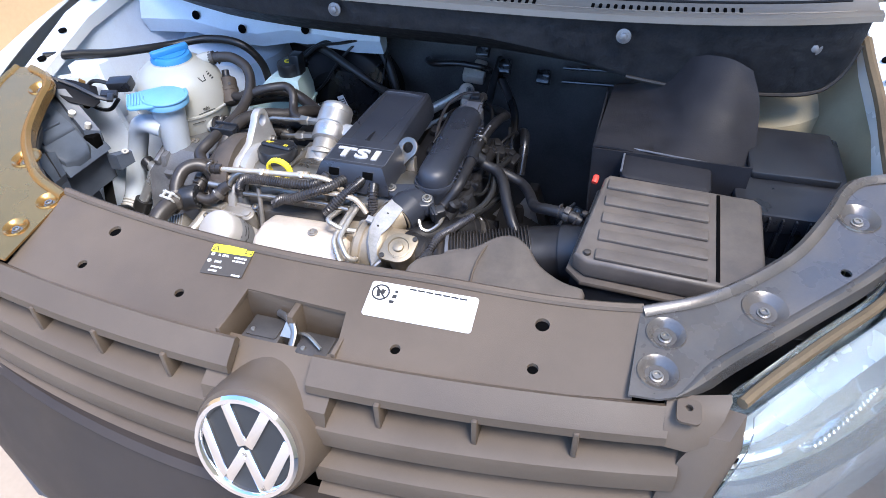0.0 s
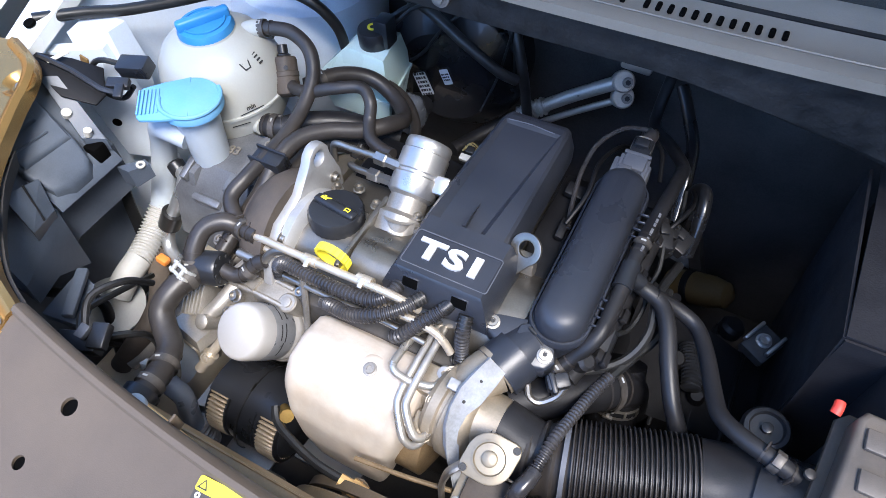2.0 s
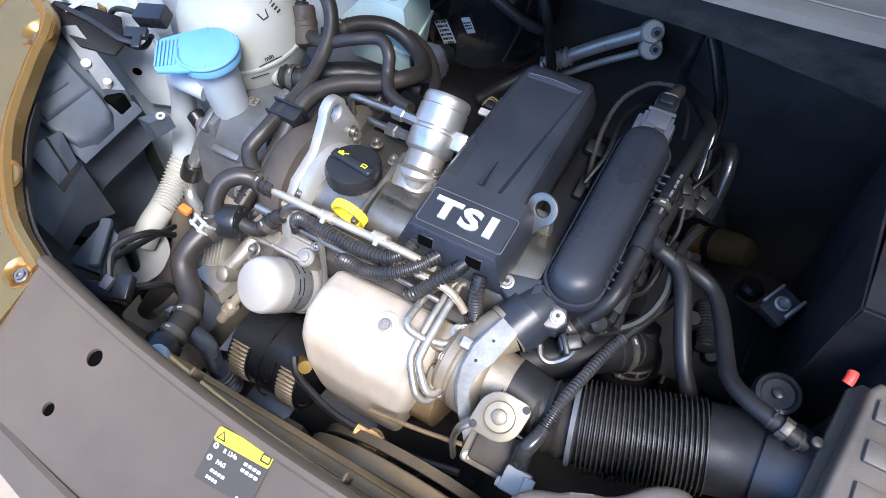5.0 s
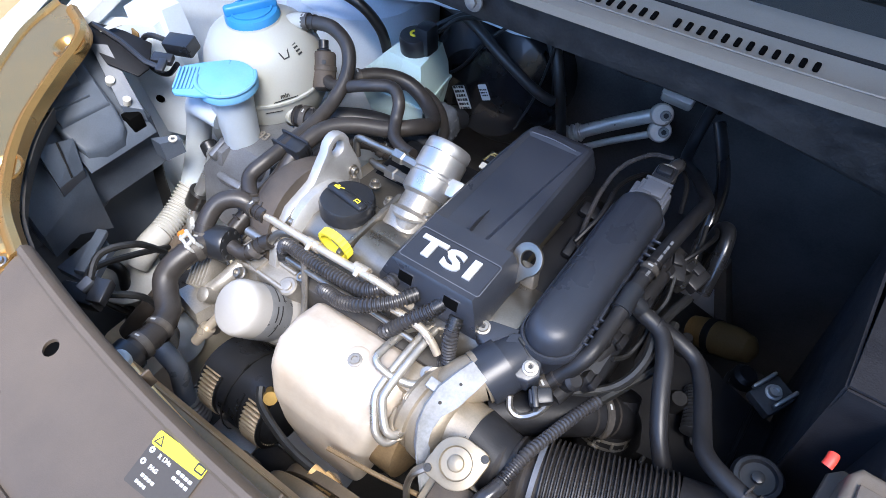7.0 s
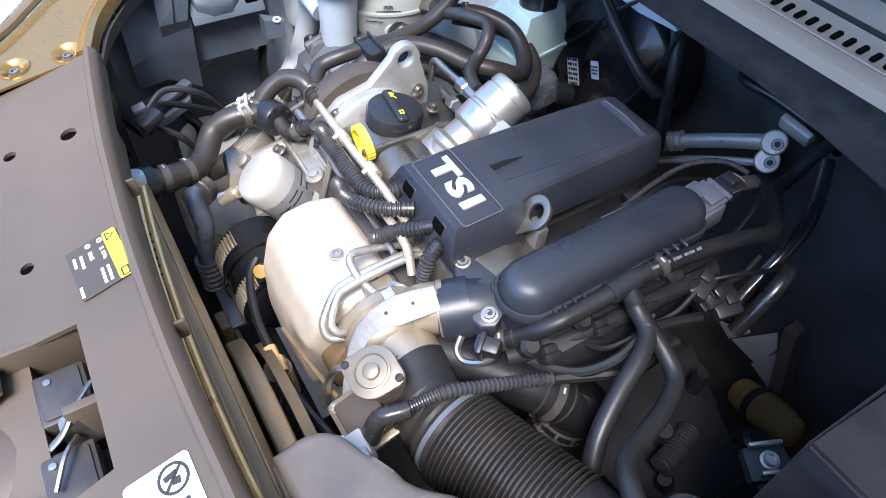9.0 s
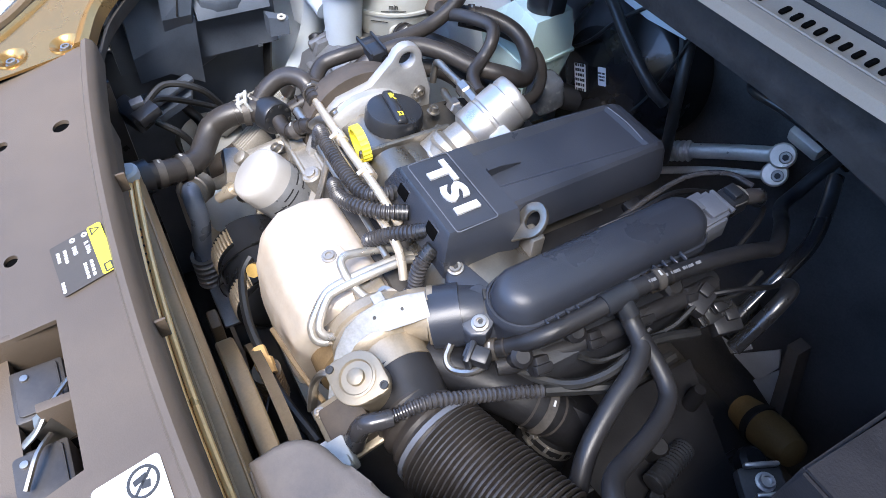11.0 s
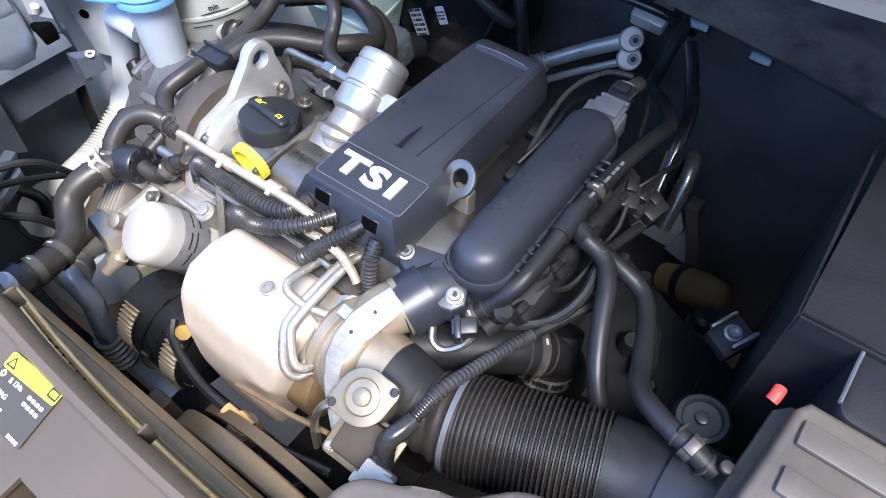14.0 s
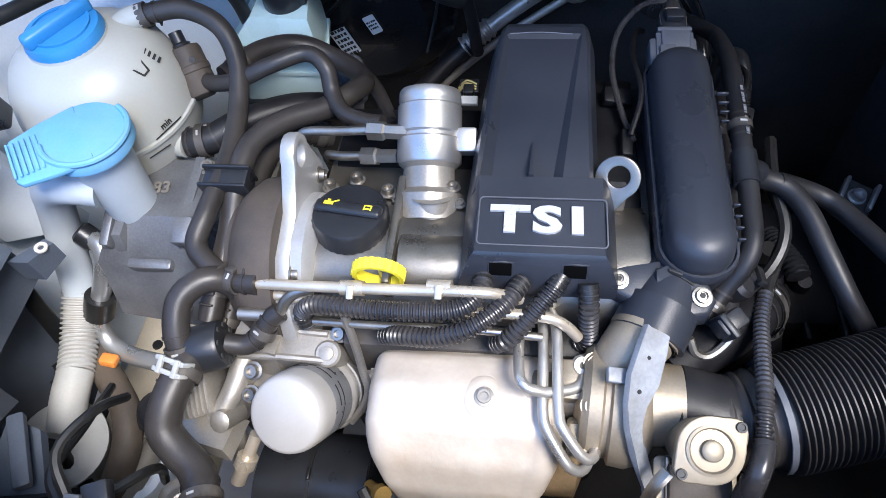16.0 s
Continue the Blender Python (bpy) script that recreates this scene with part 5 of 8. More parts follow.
part("back_plate", bevel(loft([[(x, 0.374, z0), (x, 0.370, z1), (x, 0.402, z1 + 0.004), (x, 0.404, z0)] for x, z0, z1 in ((-0.348, 0.775, 0.808), (-0.325, 0.77, 0.816), (-0.285, 0.77, 0.816), (-0.250, 0.78, 0.811))]), 0.005, 3), M_ALUD, hous, "dull cast aluminium back plate")
for y0, z0 in ((0.373, 0.8155), (0.398, 0.8190)):
    part("plate_rib", tube([(-0.340, y0, z0 - 0.004), (-0.30, y0, z0), (-0.256, y0, z0 - 0.003)], 0.0035, 8, 0.02), M_ALU, hous)
part("plate_lug", lathe([(0.0125, -0.03), (0.0125, 0.003), (0.0105, 0.005), (0.0065, 0.005), (0.0065, 0.008), (0.003, 0.0085)], axes((-0.253, 0.380, 0.812), (0, -0.35, 0.93)), 20), M_ALU, hous)
part("leg", tube([(-0.335, 0.376, 0.803), (-0.341, 0.350, 0.794), (-0.349, 0.333, 0.786), (-0.358, 0.322, 0.779)], 0.0115, 14, 0.006, r1=0.0100), M_ALU, hous)
part("leg_web", bevel(loft([[(-0.330, 0.372, 0.80), (-0.322, 0.372, 0.80), (-0.322, 0.372, 0.76), (-0.330, 0.372, 0.76)], [(-0.350, 0.328, 0.778), (-0.342, 0.326, 0.778), (-0.342, 0.326, 0.75), (-0.350, 0.328, 0.75)]]), 0.002), M_ALUD, hous)
part("foot", block(-0.335, -0.295, 0.345, 0.372, 0.68, 0.785, 0.008), M_ALU, hous)
for p in ((-0.245, 0.40, 0.815), (-0.325, 0.345, 0.79), (-0.32, 0.36, 0.81)):
    part("bolt", hexbolt(p, (-0.1, -0.5, 0.85), 0.0065, 0.008), M_STEEL, hous)

# heat shield
sh = thing("heat_shield", "pale stamped aluminium heat shield over the exhaust manifold", "heat shield", (-0.125, 0.33, 0.68))


def shield_pt(u, v):
    """Across (u) and from the rear edge over the top to the front foot (v)."""
    ridge = [(0.398, 0.790), (0.394, 0.812), (0.378, 0.828), (0.348, 0.833), (0.316, 0.826), (0.290, 0.803), (0.276, 0.767), (0.271, 0.715), (0.276, 0.655)]
    k = min(int(v * 8), 7)
    f = v * 8 - k
    y, z = [ridge[k][i] * (1 - f) + ridge[k + 1][i] * f for i in (0, 1)]
    w = 2 * u - 1
    a = abs(w)
    half = 0.0885 - 0.085 * max(0, v - 0.55) ** 1.25
    x = half * (1 if w > 0 else -1) * (1 - (1 - a) ** 2.0)
    z += 0.010 * w * max(0, 1 - 2 * v) - 0.008 * w * w * max(0, 1 - 2.5 * v)
    y -= 0.006 * w * max(0, 1 - 2 * v)
    drop = 0.055 * max(0, (a - 0.45) / 0.55) ** 2.6 + 0.010 * max(0, v - 0.3) * a * a
    n = Vector((0, y - 0.37, z - 0.70)).normalized()
    crease = 0.0020 * math.exp(-((u - 0.74 + 0.05 * v) / 0.018) ** 2) * math.sin(math.pi * min(1, v * 1.3))
    return Vector((-0.1240 + x, y, z)) - n * (drop + crease)


part("shell", skin(shield_pt, 48, 36, 0.0015), M_SHIELD, sh, smooth=60)
SB = shield_pt(0.553, 0.40)
part("bolt", hexbolt(SB, (0.02, -0.12, 1), 0.0062, 0.004), M_ALUD, sh)
part("dimple", lathe([(0.019, -0.002), (0.015, 0.0006), (0.010, 0.0002)], axes(SB, (0.02, -0.10, 1)), 28, False), M_SHIELD, sh)
part("rear_hole", lathe([(0.0042, 0), (0.0042, 0.001)], axes(shield_pt(0.03, 0.12) + Vector((-0.002, 0, 0.001)), (-0.7, -0.2, 0.6)), 12), M_HOLE, sh)
part("rear_flange", bevel(loft([[(x, 0.392 + a, 0.800 + 0.014 * math.sin(9 * (x + 0.2)) + b) for a, b in ((0.0, 0.0), (0.016, 0.004), (0.016, 0.0025), (0.0, -0.0015))] for x in [-0.20 + 0.012 * i for i in range(13)]]), 0.0), M_RUST, sh)
# manifold colour carries the shade under the shield
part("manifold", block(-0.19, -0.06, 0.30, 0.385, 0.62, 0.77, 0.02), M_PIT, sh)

# turbocharger
turbo = thing("turbocharger", "cast aluminium turbocharger compressor with flanges", "turbocharger", (0.04, 0.34, 0.74))
VA = axes((0.004, 0.351, 0.812), (1, -0.1, 0.05))
part("volute", lathe([(0.030, -0.030), (0.044, -0.028), (0.049, -0.022), (0.049, -0.012), (0.046, -0.010), (0.046, -0.006), (0.051, -0.004), (0.052, 0.010), (0.047, 0.022), (0.036, 0.030)], VA, 40), M_TURBO, turbo)
part("bearing_housing", join(lathe([(0.018, -0.075), (0.024, -0.070), (0.024, -0.050), (0.018, -0.046), (0.018, -0.034), (0.030, -0.030)], VA, 24), box((0.030, 0.034, 0.022), axes((-0.034, 0.362, 0.822), (0, -0.2, 1)), 0.004), box((0.026, 0.030, 0.020), axes((-0.024, 0.325, 0.806), (0, -0.6, 0.8)), 0.004)), M_TURBO, turbo)
part("inlet", lathe([(0.036, 0.0), (0.034, 0.012), (0.034, 0.030), (0.030, 0.030)], axes((0.024, 0.350, 0.820), (1, -0.02, 0.05)), 32), M_TURBO, turbo)
part("outlet", tube([(0.000, 0.358, 0.815), (0.006, 0.372, 0.838), (0.016, 0.388, 0.850), (0.025, 0.398, 0.853)], 0.026, 24, 0.006, r1=0.0265), M_TURBO, turbo)
part("outlet_collar", ring_clamp((0.0235, 0.3955, 0.852), (0.45, 0.88, 0.15), 0.0275, 0.006, 0.002), M_TURBO, turbo)
sa = [(0.0280, 0.3860, 0.8825), (0.0240, 0.3720, 0.8800), (0.0165, 0.3480, 0.8735), (0.0110, 0.3300, 0.8660), (0.0110, 0.3180, 0.8560), (0.0150, 0.3060, 0.8400), (0.0220, 0.2960, 0.8200), (0.0290, 0.2880, 0.8000), (0.0330, 0.2830, 0.7750)]
sw = [0.012, 0.0135, 0.0145, 0.0105, 0.0095, 0.0085, 0.0065, 0.0055, 0.0050]
rings = []
for i, (p, w) in enumerate(zip(sa, sw)):
    t = (Vector(sa[min(i + 1, len(sa) - 1)]) - Vector(sa[max(i - 1, 0)])).normalized()
    nr = Vector((0.45, -0.10, 0.88) if i < 6 else (0.45, -0.75, 0.45))
    nr = (nr - t * nr.dot(t)).normalized()
    sd = t.cross(nr)
    c = Vector(p)
    rings.append([c + sd * w, c + sd * w * 0.93 + nr * 0.004, c + sd * w * 0.55 + nr * 0.0015, c - sd * w * 0.6 + nr * 0.0015, c - sd * w + nr * 0.0, c - sd * w - nr * 0.0022, c + sd * w - nr * 0.002])
part("strap", loft(rings), M_STRAP, turbo, "pale pressed metal bracket")
part("strap_tab", box((0.016, 0.012, 0.006), axes((-0.004, 0.352, 0.868), (0.3, -0.2, 0.9)), 0.0015), M_STRAP, turbo)
for p in ((0.0205, 0.3640, 0.8790), (0.0130, 0.3390, 0.8712)):
    part("strap_hole", lathe([(0.0019, 0), (0.0017, 0.0012)], axes(p, (0.45, -0.1, 0.88)), 10), M_INK, turbo)
for p in ((-0.004, 0.378, 0.842), (-0.018, 0.372, 0.846), (-0.021, 0.335, 0.846), (-0.020, 0.308, 0.816)):
    part("lug", lathe([(0.0085, -0.02), (0.0085, 0.003), (0.0055, 0.003), (0.0055, 0.007), (0.003, 0.007)], axes(p, (0.1, -0.4, 0.9)), 14), M_TURBO, turbo)
part("oil_union", join(lathe([(0.010, -0.006), (0.010, 0.004), (0.0075, 0.005), (0.0075, 0.010), (0.003, 0.010), (0.003, 0.006)], axes((-0.026, 0.371, 0.838), (0.0, -0.3, 1)), 14), box((0.016, 0.012, 0.008), axes((-0.022, 0.368, 0.832), (0, -0.3, 1)), 0.002)), M_STEEL, turbo)
part("oil_union", lathe([(0.0085, 0), (0.0085, 0.010), (0.0070, 0.012), (0.0070, 0.020)], axes((-0.0185, 0.312, 0.812), (0.1, 0.35, 0.9)), 6), M_STEEL, turbo)
part("hot_side", lathe([(0.035, 0.0), (0.055, 0.01), (0.055, 0.05), (0.03, 0.06)], axes((-0.075, 0.345, 0.735), (1, 0, 0)), 24), M_RUST, turbo)

act = thing("wastegate_actuator", "grey cast wastegate actuator with a round bolted lid", "actuator", (0.06, 0.30, 0.79))
AA = Vector((0.05, -0.42, 0.90))
AMx = axes((0.0615, 0.2985, 0.870), AA, (1, 0, 0))
lid = [(0.0245 * math.cos(a), 0.0245 * math.sin(a)) for a in [2 * math.pi * i / 40 for i in range(40)]]
lid = [(x * (1 + 0.30 * max(0, math.cos(math.atan2(y, x) - radians(40))) ** 14 + 0.30 * max(0, math.cos(math.atan2(y, x) - radians(220))) ** 14), y * (1 + 0.30 * max(0, math.cos(math.atan2(y, x) - radians(40))) ** 14 + 0.30 * max(0, math.cos(math.atan2(y, x) - radians(220))) ** 14)) for x, y in lid]
part("lid", plate(lid, 0.007, AMx, (), 0.0012), M_ACT, act)
part("lid_ring", lathe([(0.0178, 0), (0.0182, 0.0015), (0.0162, 0.002), (0.0148, 0.0)], AMx, 32, False), M_ACT, act)
part("lid_button", lathe([(0.0080, 0), (0.0078, 0.004), (0.0062, 0.005)], AMx, 24), M_ACT, act)
for a in (40, 220):
    part("bolt", hexbolt(AMx @ Vector((0.0275 * math.cos(radians(a)), 0.0275 * math.sin(radians(a)), 0)), AA, 0.0040, 0.002, False), M_INK, act)
part("canister", lathe([(0.0195, -0.055), (0.0205, -0.05), (0.0205, -0.007)], AMx, 28), M_ACT, act)
AB = axes((0.066, 0.287, 0.800), (0.05, -0.35, 0.93))
part("body", box((0.050, 0.042, 0.034), AB @ pose(0, 0, -0.022), 0.004), M_DUSTY, act, "dark lower body")
part("body_flange", plate(rounded(-0.034, 0.032, -0.028, 0.026, 0.006), 0.006, AB, [], 0.0015), M_ACT, act)
part("flange_rib", box((0.003, 0.050, 0.005), AB @ pose(-0.024, 0, 0.002), 0.001), M_GOLDP, act)
for q in ((-0.027, -0.021), (0.026, -0.021)):
    part("flange_bolt", hexbolt(AB @ Vector((*q, 0.0)), (0.05, -0.35, 0.93), 0.0042, 0.004), M_STEEL, act)
part("arm", tube([(0.035, 0.288, 0.846), (0.026, 0.278, 0.838), (0.022, 0.270, 0.815), (0.024, 0.264, 0.780)], 0.006, 8, 0.005, flat=0.6), M_STEEL, act)
part("rod", tube([(-0.085, 0.262, 0.775), (-0.02, 0.268, 0.785), (0.03, 0.275, 0.793)], 0.0028, 8, 0.01), M_RUST, act)
elc = thing("actuator_plug", "ivory and black electrical plug beside the actuator", "connector", (0.10, 0.28, 0.80))
part("socket", box((0.028, 0.026, 0.024), axes((0.099, 0.266, 0.806), (0.0, -0.3, 1)), 0.003), M_IVORY, elc)
part("lock_tab", join(box((0.036, 0.010, 0.010), axes((0.099, 0.256, 0.814), (0.0, -0.3, 1)), 0.002), box((0.012, 0.016, 0.008), axes((0.112, 0.262, 0.828), (0.0, -0.3, 1)), 0.002)), M_IVORY, elc)
part("plug", tube([(0.095, 0.278, 0.822), (0.096, 0.287, 0.850), (0.101, 0.300, 0.856), (0.104, 0.312, 0.857)], 0.0100, 14, 0.005, r1=0.0080), M_LOOM, elc)
hose("wiring_loom", "black corrugated wiring sleeve to the actuator plug", [(0.103, 0.310, 0.857), (0.108, 0.345, 0.862), (0.116, 0.385, 0.850), (0.125, 0.425, 0.838), (0.135, 0.455, 0.832)], 0.0060, M_LOOM, category="cable", rib=0.0016, pitch=0.005, seg=12)
hose("cable", "thin black taped cable behind the turbo", [(0.135, 0.455, 0.832), (0.15, 0.49, 0.83), (0.165, 0.53, 0.83), (0.16, 0.60, 0.82)], 0.006, M_TAPE, category="cable", seg=8)

# air intake bellows
bel = thing("intake_hose", "large black corrugated rubber intake hose with clamps", "hose", (0.2, 0.37, 0.77), "hoses and pipes")
part("neck", tube([(0.046, 0.350, 0.820), (0.070, 0.346, 0.816), (0.092, 0.343, 0.813)], 0.0355, 28, 0.006), M_HOSE, bel)
part("cuff", tube([(0.086, 0.342, 0.811), (0.105, 0.344, 0.812), (0.135, 0.350, 0.815)], 0.037, 28, rib=0.0025, pitch=0.013, r1=0.043), M_RUBBER, bel)
part("bellows", tube([(0.132, 0.349, 0.815), (0.165, 0.358, 0.818), (0.205, 0.370, 0.822), (0.25, 0.383, 0.828)], 0.0455, 36, rib=0.006, pitch=0.0050), M_RUBBER, bel)
part("elbow", tube([(0.248, 0.383, 0.828), (0.275, 0.388, 0.832), (0.300, 0.390, 0.838), (0.325, 0.390, 0.845)], 0.0455, 32, 0.006), M_HOSE, bel)
part("clamp", ring_clamp((0.1255, 0.3475, 0.8145), (1, 0.22, 0.08), 0.0445, 0.005), M_CONN, bel, "grey band clamp")
part("clamp", ring_clamp((0.309, 0.390, 0.8405), (1, 0.02, 0.25), 0.0475, 0.006), M_CLAMP, bel, "dull band clamp")

rail = thing("fuel_rail", "dark fuel rail with injector plugs under the manifold", "fuel rail", (0.09, 0.55, 0.80))
part("rail", tube([(0.095, 0.425, 0.838), (0.112, 0.50, 0.842), (0.12, 0.60, 0.848), (0.122, 0.68, 0.848)], 0.010, 12, 0.02), M_HOSE, rail)
for i in range(4):
    y = 0.445 + 0.062 * i
    part("injector", lathe([(0.009, 0), (0.011, 0.004), (0.011, 0.018), (0.007, 0.022)], axes((0.098 + 0.02 * (y - 0.44), y, 0.846), (0.5, -0.1, 0.85)), 12), M_HOSE, rail)
    part("plug", join(box((0.018, 0.016, 0.016), axes((0.112 + 0.02 * (y - 0.44), y + 0.012, 0.842), (0.6, 0.2, 0.8)), 0.002), box((0.008, 0.02, 0.006), axes((0.122 + 0.02 * (y - 0.44), y + 0.012, 0.852), (0.6, 0.2, 0.8)), 0.001)), M_HOSE, rail)
part("bent_pipe", tube([(0.060, 0.396, 0.852), (0.066, 0.388, 0.842), (0.078, 0.388, 0.838), (0.092, 0.398, 0.846), (0.098, 0.41, 0.858)], 0.0038, 8, 0.004), M_STEEL, rail)
for y in (0.50, 0.56, 0.66):
    part("wire", tube([(0.125, y, 0.845), (0.135, y + 0.02, 0.835), (0.14, y + 0.05, 0.84), (0.135, y + 0.08, 0.85)], 0.003, 6, 0.008), M_TAPE, rail)
# ---- coolant, washer and brake fluid ----
tank = thing("coolant_tank", "milky white round coolant expansion tank", "coolant tank", (-0.535, 0.636, 0.80))
TK = axes((-0.537, 0.636, 0.895), (0.0, -0.03, 1)) @ Matrix.Diagonal((0.925, 0.925, 1, 1))
seam = [(0.050, -0.090), (0.080, -0.078), (0.096, -0.050), (0.100, -0.022), (0.103, -0.021), (0.103, -0.017), (0.100, -0.016), (0.098, 0.006), (0.090, 0.032), (0.076, 0.052), (0.058, 0.064), (0.044, 0.070), (0.040, 0.080)]
part("body", lathe(seam, TK, 44), M_TANK, tank)
capb = part("screw_cap", lathe([(0.038, 0.062), (0.043, 0.064), (0.043, 0.076), (0.040, 0.082), (0.028, 0.084)], TK, 40), M_BLUE, tank, "blue screw cap")
part("grip", box((0.015, 0.082, 0.016), TK @ pose(0, 0, 0.080, 0, 0, -32), 0.005, 3), M_BLUE, capb)
part("cap_ring", lathe([(0.033, 0.081), (0.033, 0.0855), (0.030, 0.0855), (0.030, 0.081)], TK, 32, False), M_BLUE, capb)
part("spout", tube([(-0.508, 0.666, 0.948), (-0.492, 0.673, 0.955), (-0.478, 0.679, 0.957)], 0.0125, 14, 0.005), M_TANK, tank)
part("lower_spout", tube([(-0.470, 0.606, 0.846), (-0.452, 0.604, 0.845)], 0.015, 14, 0.005), M_TANK, tank)


def on_tank(ang, h, r, tilt=0.25):
    a = radians(ang)
    return TK @ Matrix.Translation((r * math.cos(a), r * math.sin(a), h)) @ axes((0, 0, 0), (math.cos(a), math.sin(a), tilt), (-math.sin(a), math.cos(a), 0)).to_3x3().to_4x4()


part("book_symbol", join(box((0.010, 0.002, 0.0006), on_tank(-13, 0.045, 0.0805, 0.9) @ pose(0, -0.006, 0), 0), box((0.002, 0.012, 0.0006), on_tank(-13, 0.045, 0.0805, 0.9) @ pose(-0.006, 0, 0, 0, 0, 15), 0), box((0.002, 0.012, 0.0006), on_tank(-13, 0.045, 0.0805, 0.9) @ pose(0.006, 0, 0, 0, 0, -15), 0), box((0.010, 0.002, 0.0006), on_tank(-13, 0.045, 0.0805, 0.9) @ pose(0, 0.005, 0, 0, 0, 15), 0)), M_INK, tank)
part("warning_symbol", join(*[box((0.008, 0.0026, 0.0006), on_tank(3, 0.050 - 0.004 * i, 0.0765 + 0.0036 * i, 0.9), 0) for i in range(4)]), M_INK, tank)
text("min", 0.010, on_tank(-27, -0.006, 0.1005) @ pose(0, 0, 0.0006), M_INK, "level_mark", tank, 0.0003)
part("level_mark", join(box((0.040, 0.0012, 0.0008), on_tank(-27, -0.013, 0.1005), 0), box((0.028, 0.0012, 0.0008), on_tank(-40, -0.030, 0.1005), 0)), M_INK, tank)

wash = thing("washer_filler", "white washer fluid filler neck with a blue flip cap", "filler neck", (-0.51, 0.51, 0.80))
WA = Vector((0.07, -0.02, 1)).normalized()
WM = axes((-0.496, 0.532, 0.822), WA)
part("neck", lathe([(0.018, -0.004), (0.025, 0.002), (0.0265, 0.012), (0.0305, 0.096), (0.034, 0.098), (0.034, 0.106)], WM, 32), M_NECK, wash)
part("side_pipe", tube([(-0.500, 0.512, 0.880), (-0.530, 0.508, 0.888), (-0.556, 0.514, 0.874), (-0.575, 0.520, 0.842), (-0.592, 0.518, 0.80), (-0.602, 0.505, 0.755), (-0.603, 0.480, 0.712)], 0.0185, 20, 0.008, r1=0.0195), M_NECK, wash)
capw = part("flip_cap", lathe([(0.038, 0.104), (0.042, 0.106), (0.042, 0.114), (0.039, 0.119), (0.02, 0.121)], WM, 36), M_BLUEL, wash, "light blue flip cap")
tg = axes(WM @ Vector((0, 0, 0.112)), WA, (-0.80, -0.60, 0))
part("tongue", plate([(0.0, -0.039), (0.035, -0.036), (0.064, -0.030), (0.068, -0.024), (0.068, 0.024), (0.064, 0.030), (0.035, 0.036), (0.0, 0.039)], 0.006, tg @ pose(0, 0, 0.009, 0, 4, 0), (), 0.002), M_BLUEL, capw)
for i in range(6):
    part("tongue_rib", box((0.0025, 0.046, 0.0022), tg @ pose(0.041 + 0.005 * i, 0, 0.0078 + 0.000, 0, 4, 0) @ pose(0, 0, -0.002), 0.0008), M_BLUEL, capw)
part("rim", tube([WM @ Vector((0.040 * math.cos(radians(a)), 0.040 * math.sin(radians(a)), 0.120)) for a in range(-150, 61, 15)], 0.003, 8, 0.01), M_BLUEL, capw)
hose("washer_tube", "translucent corrugated washer tube", [(-0.603, 0.482, 0.715), (-0.602, 0.4471, 0.694), (-0.5970, 0.4202, 0.6850), (-0.5900, 0.392, 0.6820)], 0.0195, M_CORR, rib=0.003, pitch=0.006, seg=20)
hose("washer_tube", "smooth translucent lower end of the washer tube", [(-0.5905, 0.394, 0.6822), (-0.588, 0.365, 0.678), (-0.590, 0.335, 0.660)], 0.0205, M_CORR, seg=20)
cup = thing("washer_tank_neck", "pale translucent funnel neck of the washer tank", "washer tank", (-0.605, 0.32, 0.53))
CU = axes((-0.603, 0.322, 0.636), (0.18, -0.10, 1))
part("funnel", lathe([(0.028, -0.12), (0.034, -0.09), (0.049, -0.006), (0.052, -0.002), (0.052, 0.003), (0.047, 0.005), (0.020, 0.012)], CU, 36), M_CORR, cup)
part("strap", tube([CU @ Vector((0.054 * math.cos(radians(a)), 0.054 * math.sin(radians(a)), 0.004 - 0.05 * math.sin(radians(a + 100)) ** 2)) for a in range(-150, -19, 10)], 0.005, 8, 0.006), M_TAPE, cup)
hose("cable", "black taped cable across the washer tank neck", [(-0.70, 0.26, 0.70), (-0.66, 0.285, 0.69), (-0.62, 0.30, 0.685), (-0.594, 0.312, 0.668), (-0.585, 0.30, 0.63), (-0.575, 0.28, 0.58)], 0.0085, M_TAPE, category="cable", seg=10)
hose("wiring_loom", "thick brown-black taped harness on the rail", [(-0.590, 0.44, 0.655), (-0.5753, 0.4124, 0.6600), (-0.5492, 0.3860, 0.6600), (-0.5235, 0.3565, 0.6600), (-0.5153, 0.3216, 0.6500), (-0.5285, 0.2914, 0.6263), (-0.550, 0.262, 0.590)], 0.0165, M_DUSTY, category="cable", seg=14)
bos = thing("rail_boss", "pale cast mounting boss with a round hollow on the rail", "mount", (-0.514, 0.303, 0.53))
part("column", lathe([(0.040, -0.085), (0.034, -0.02), (0.030, 0.0), (0.021, 0.002), (0.018, -0.006), (0.0005, -0.008)], axes((-0.514, 0.303, 0.612), (0, -0.1, 1)), 28, False), M_WING, bos)
part("arm", tube([(-0.530, 0.27, 0.60), (-0.500, 0.318, 0.625), (-0.478, 0.355, 0.65), (-0.462, 0.39, 0.67)], 0.013, 14, 0.006), M_ALU, bos)
part("rubber", lathe([(0.022, 0), (0.024, 0.012), (0.016, 0.018), (0.008, 0.018), (0.008, 0.024)], axes((-0.487, 0.362, 0.655), (-0.1, -0.2, 1)), 18), M_BLACK, bos)
wp = thing("wing_plate", "pale painted sheet metal plate with a bolt beside the rail", "sheet metal", (-0.70, 0.40, 0.55))
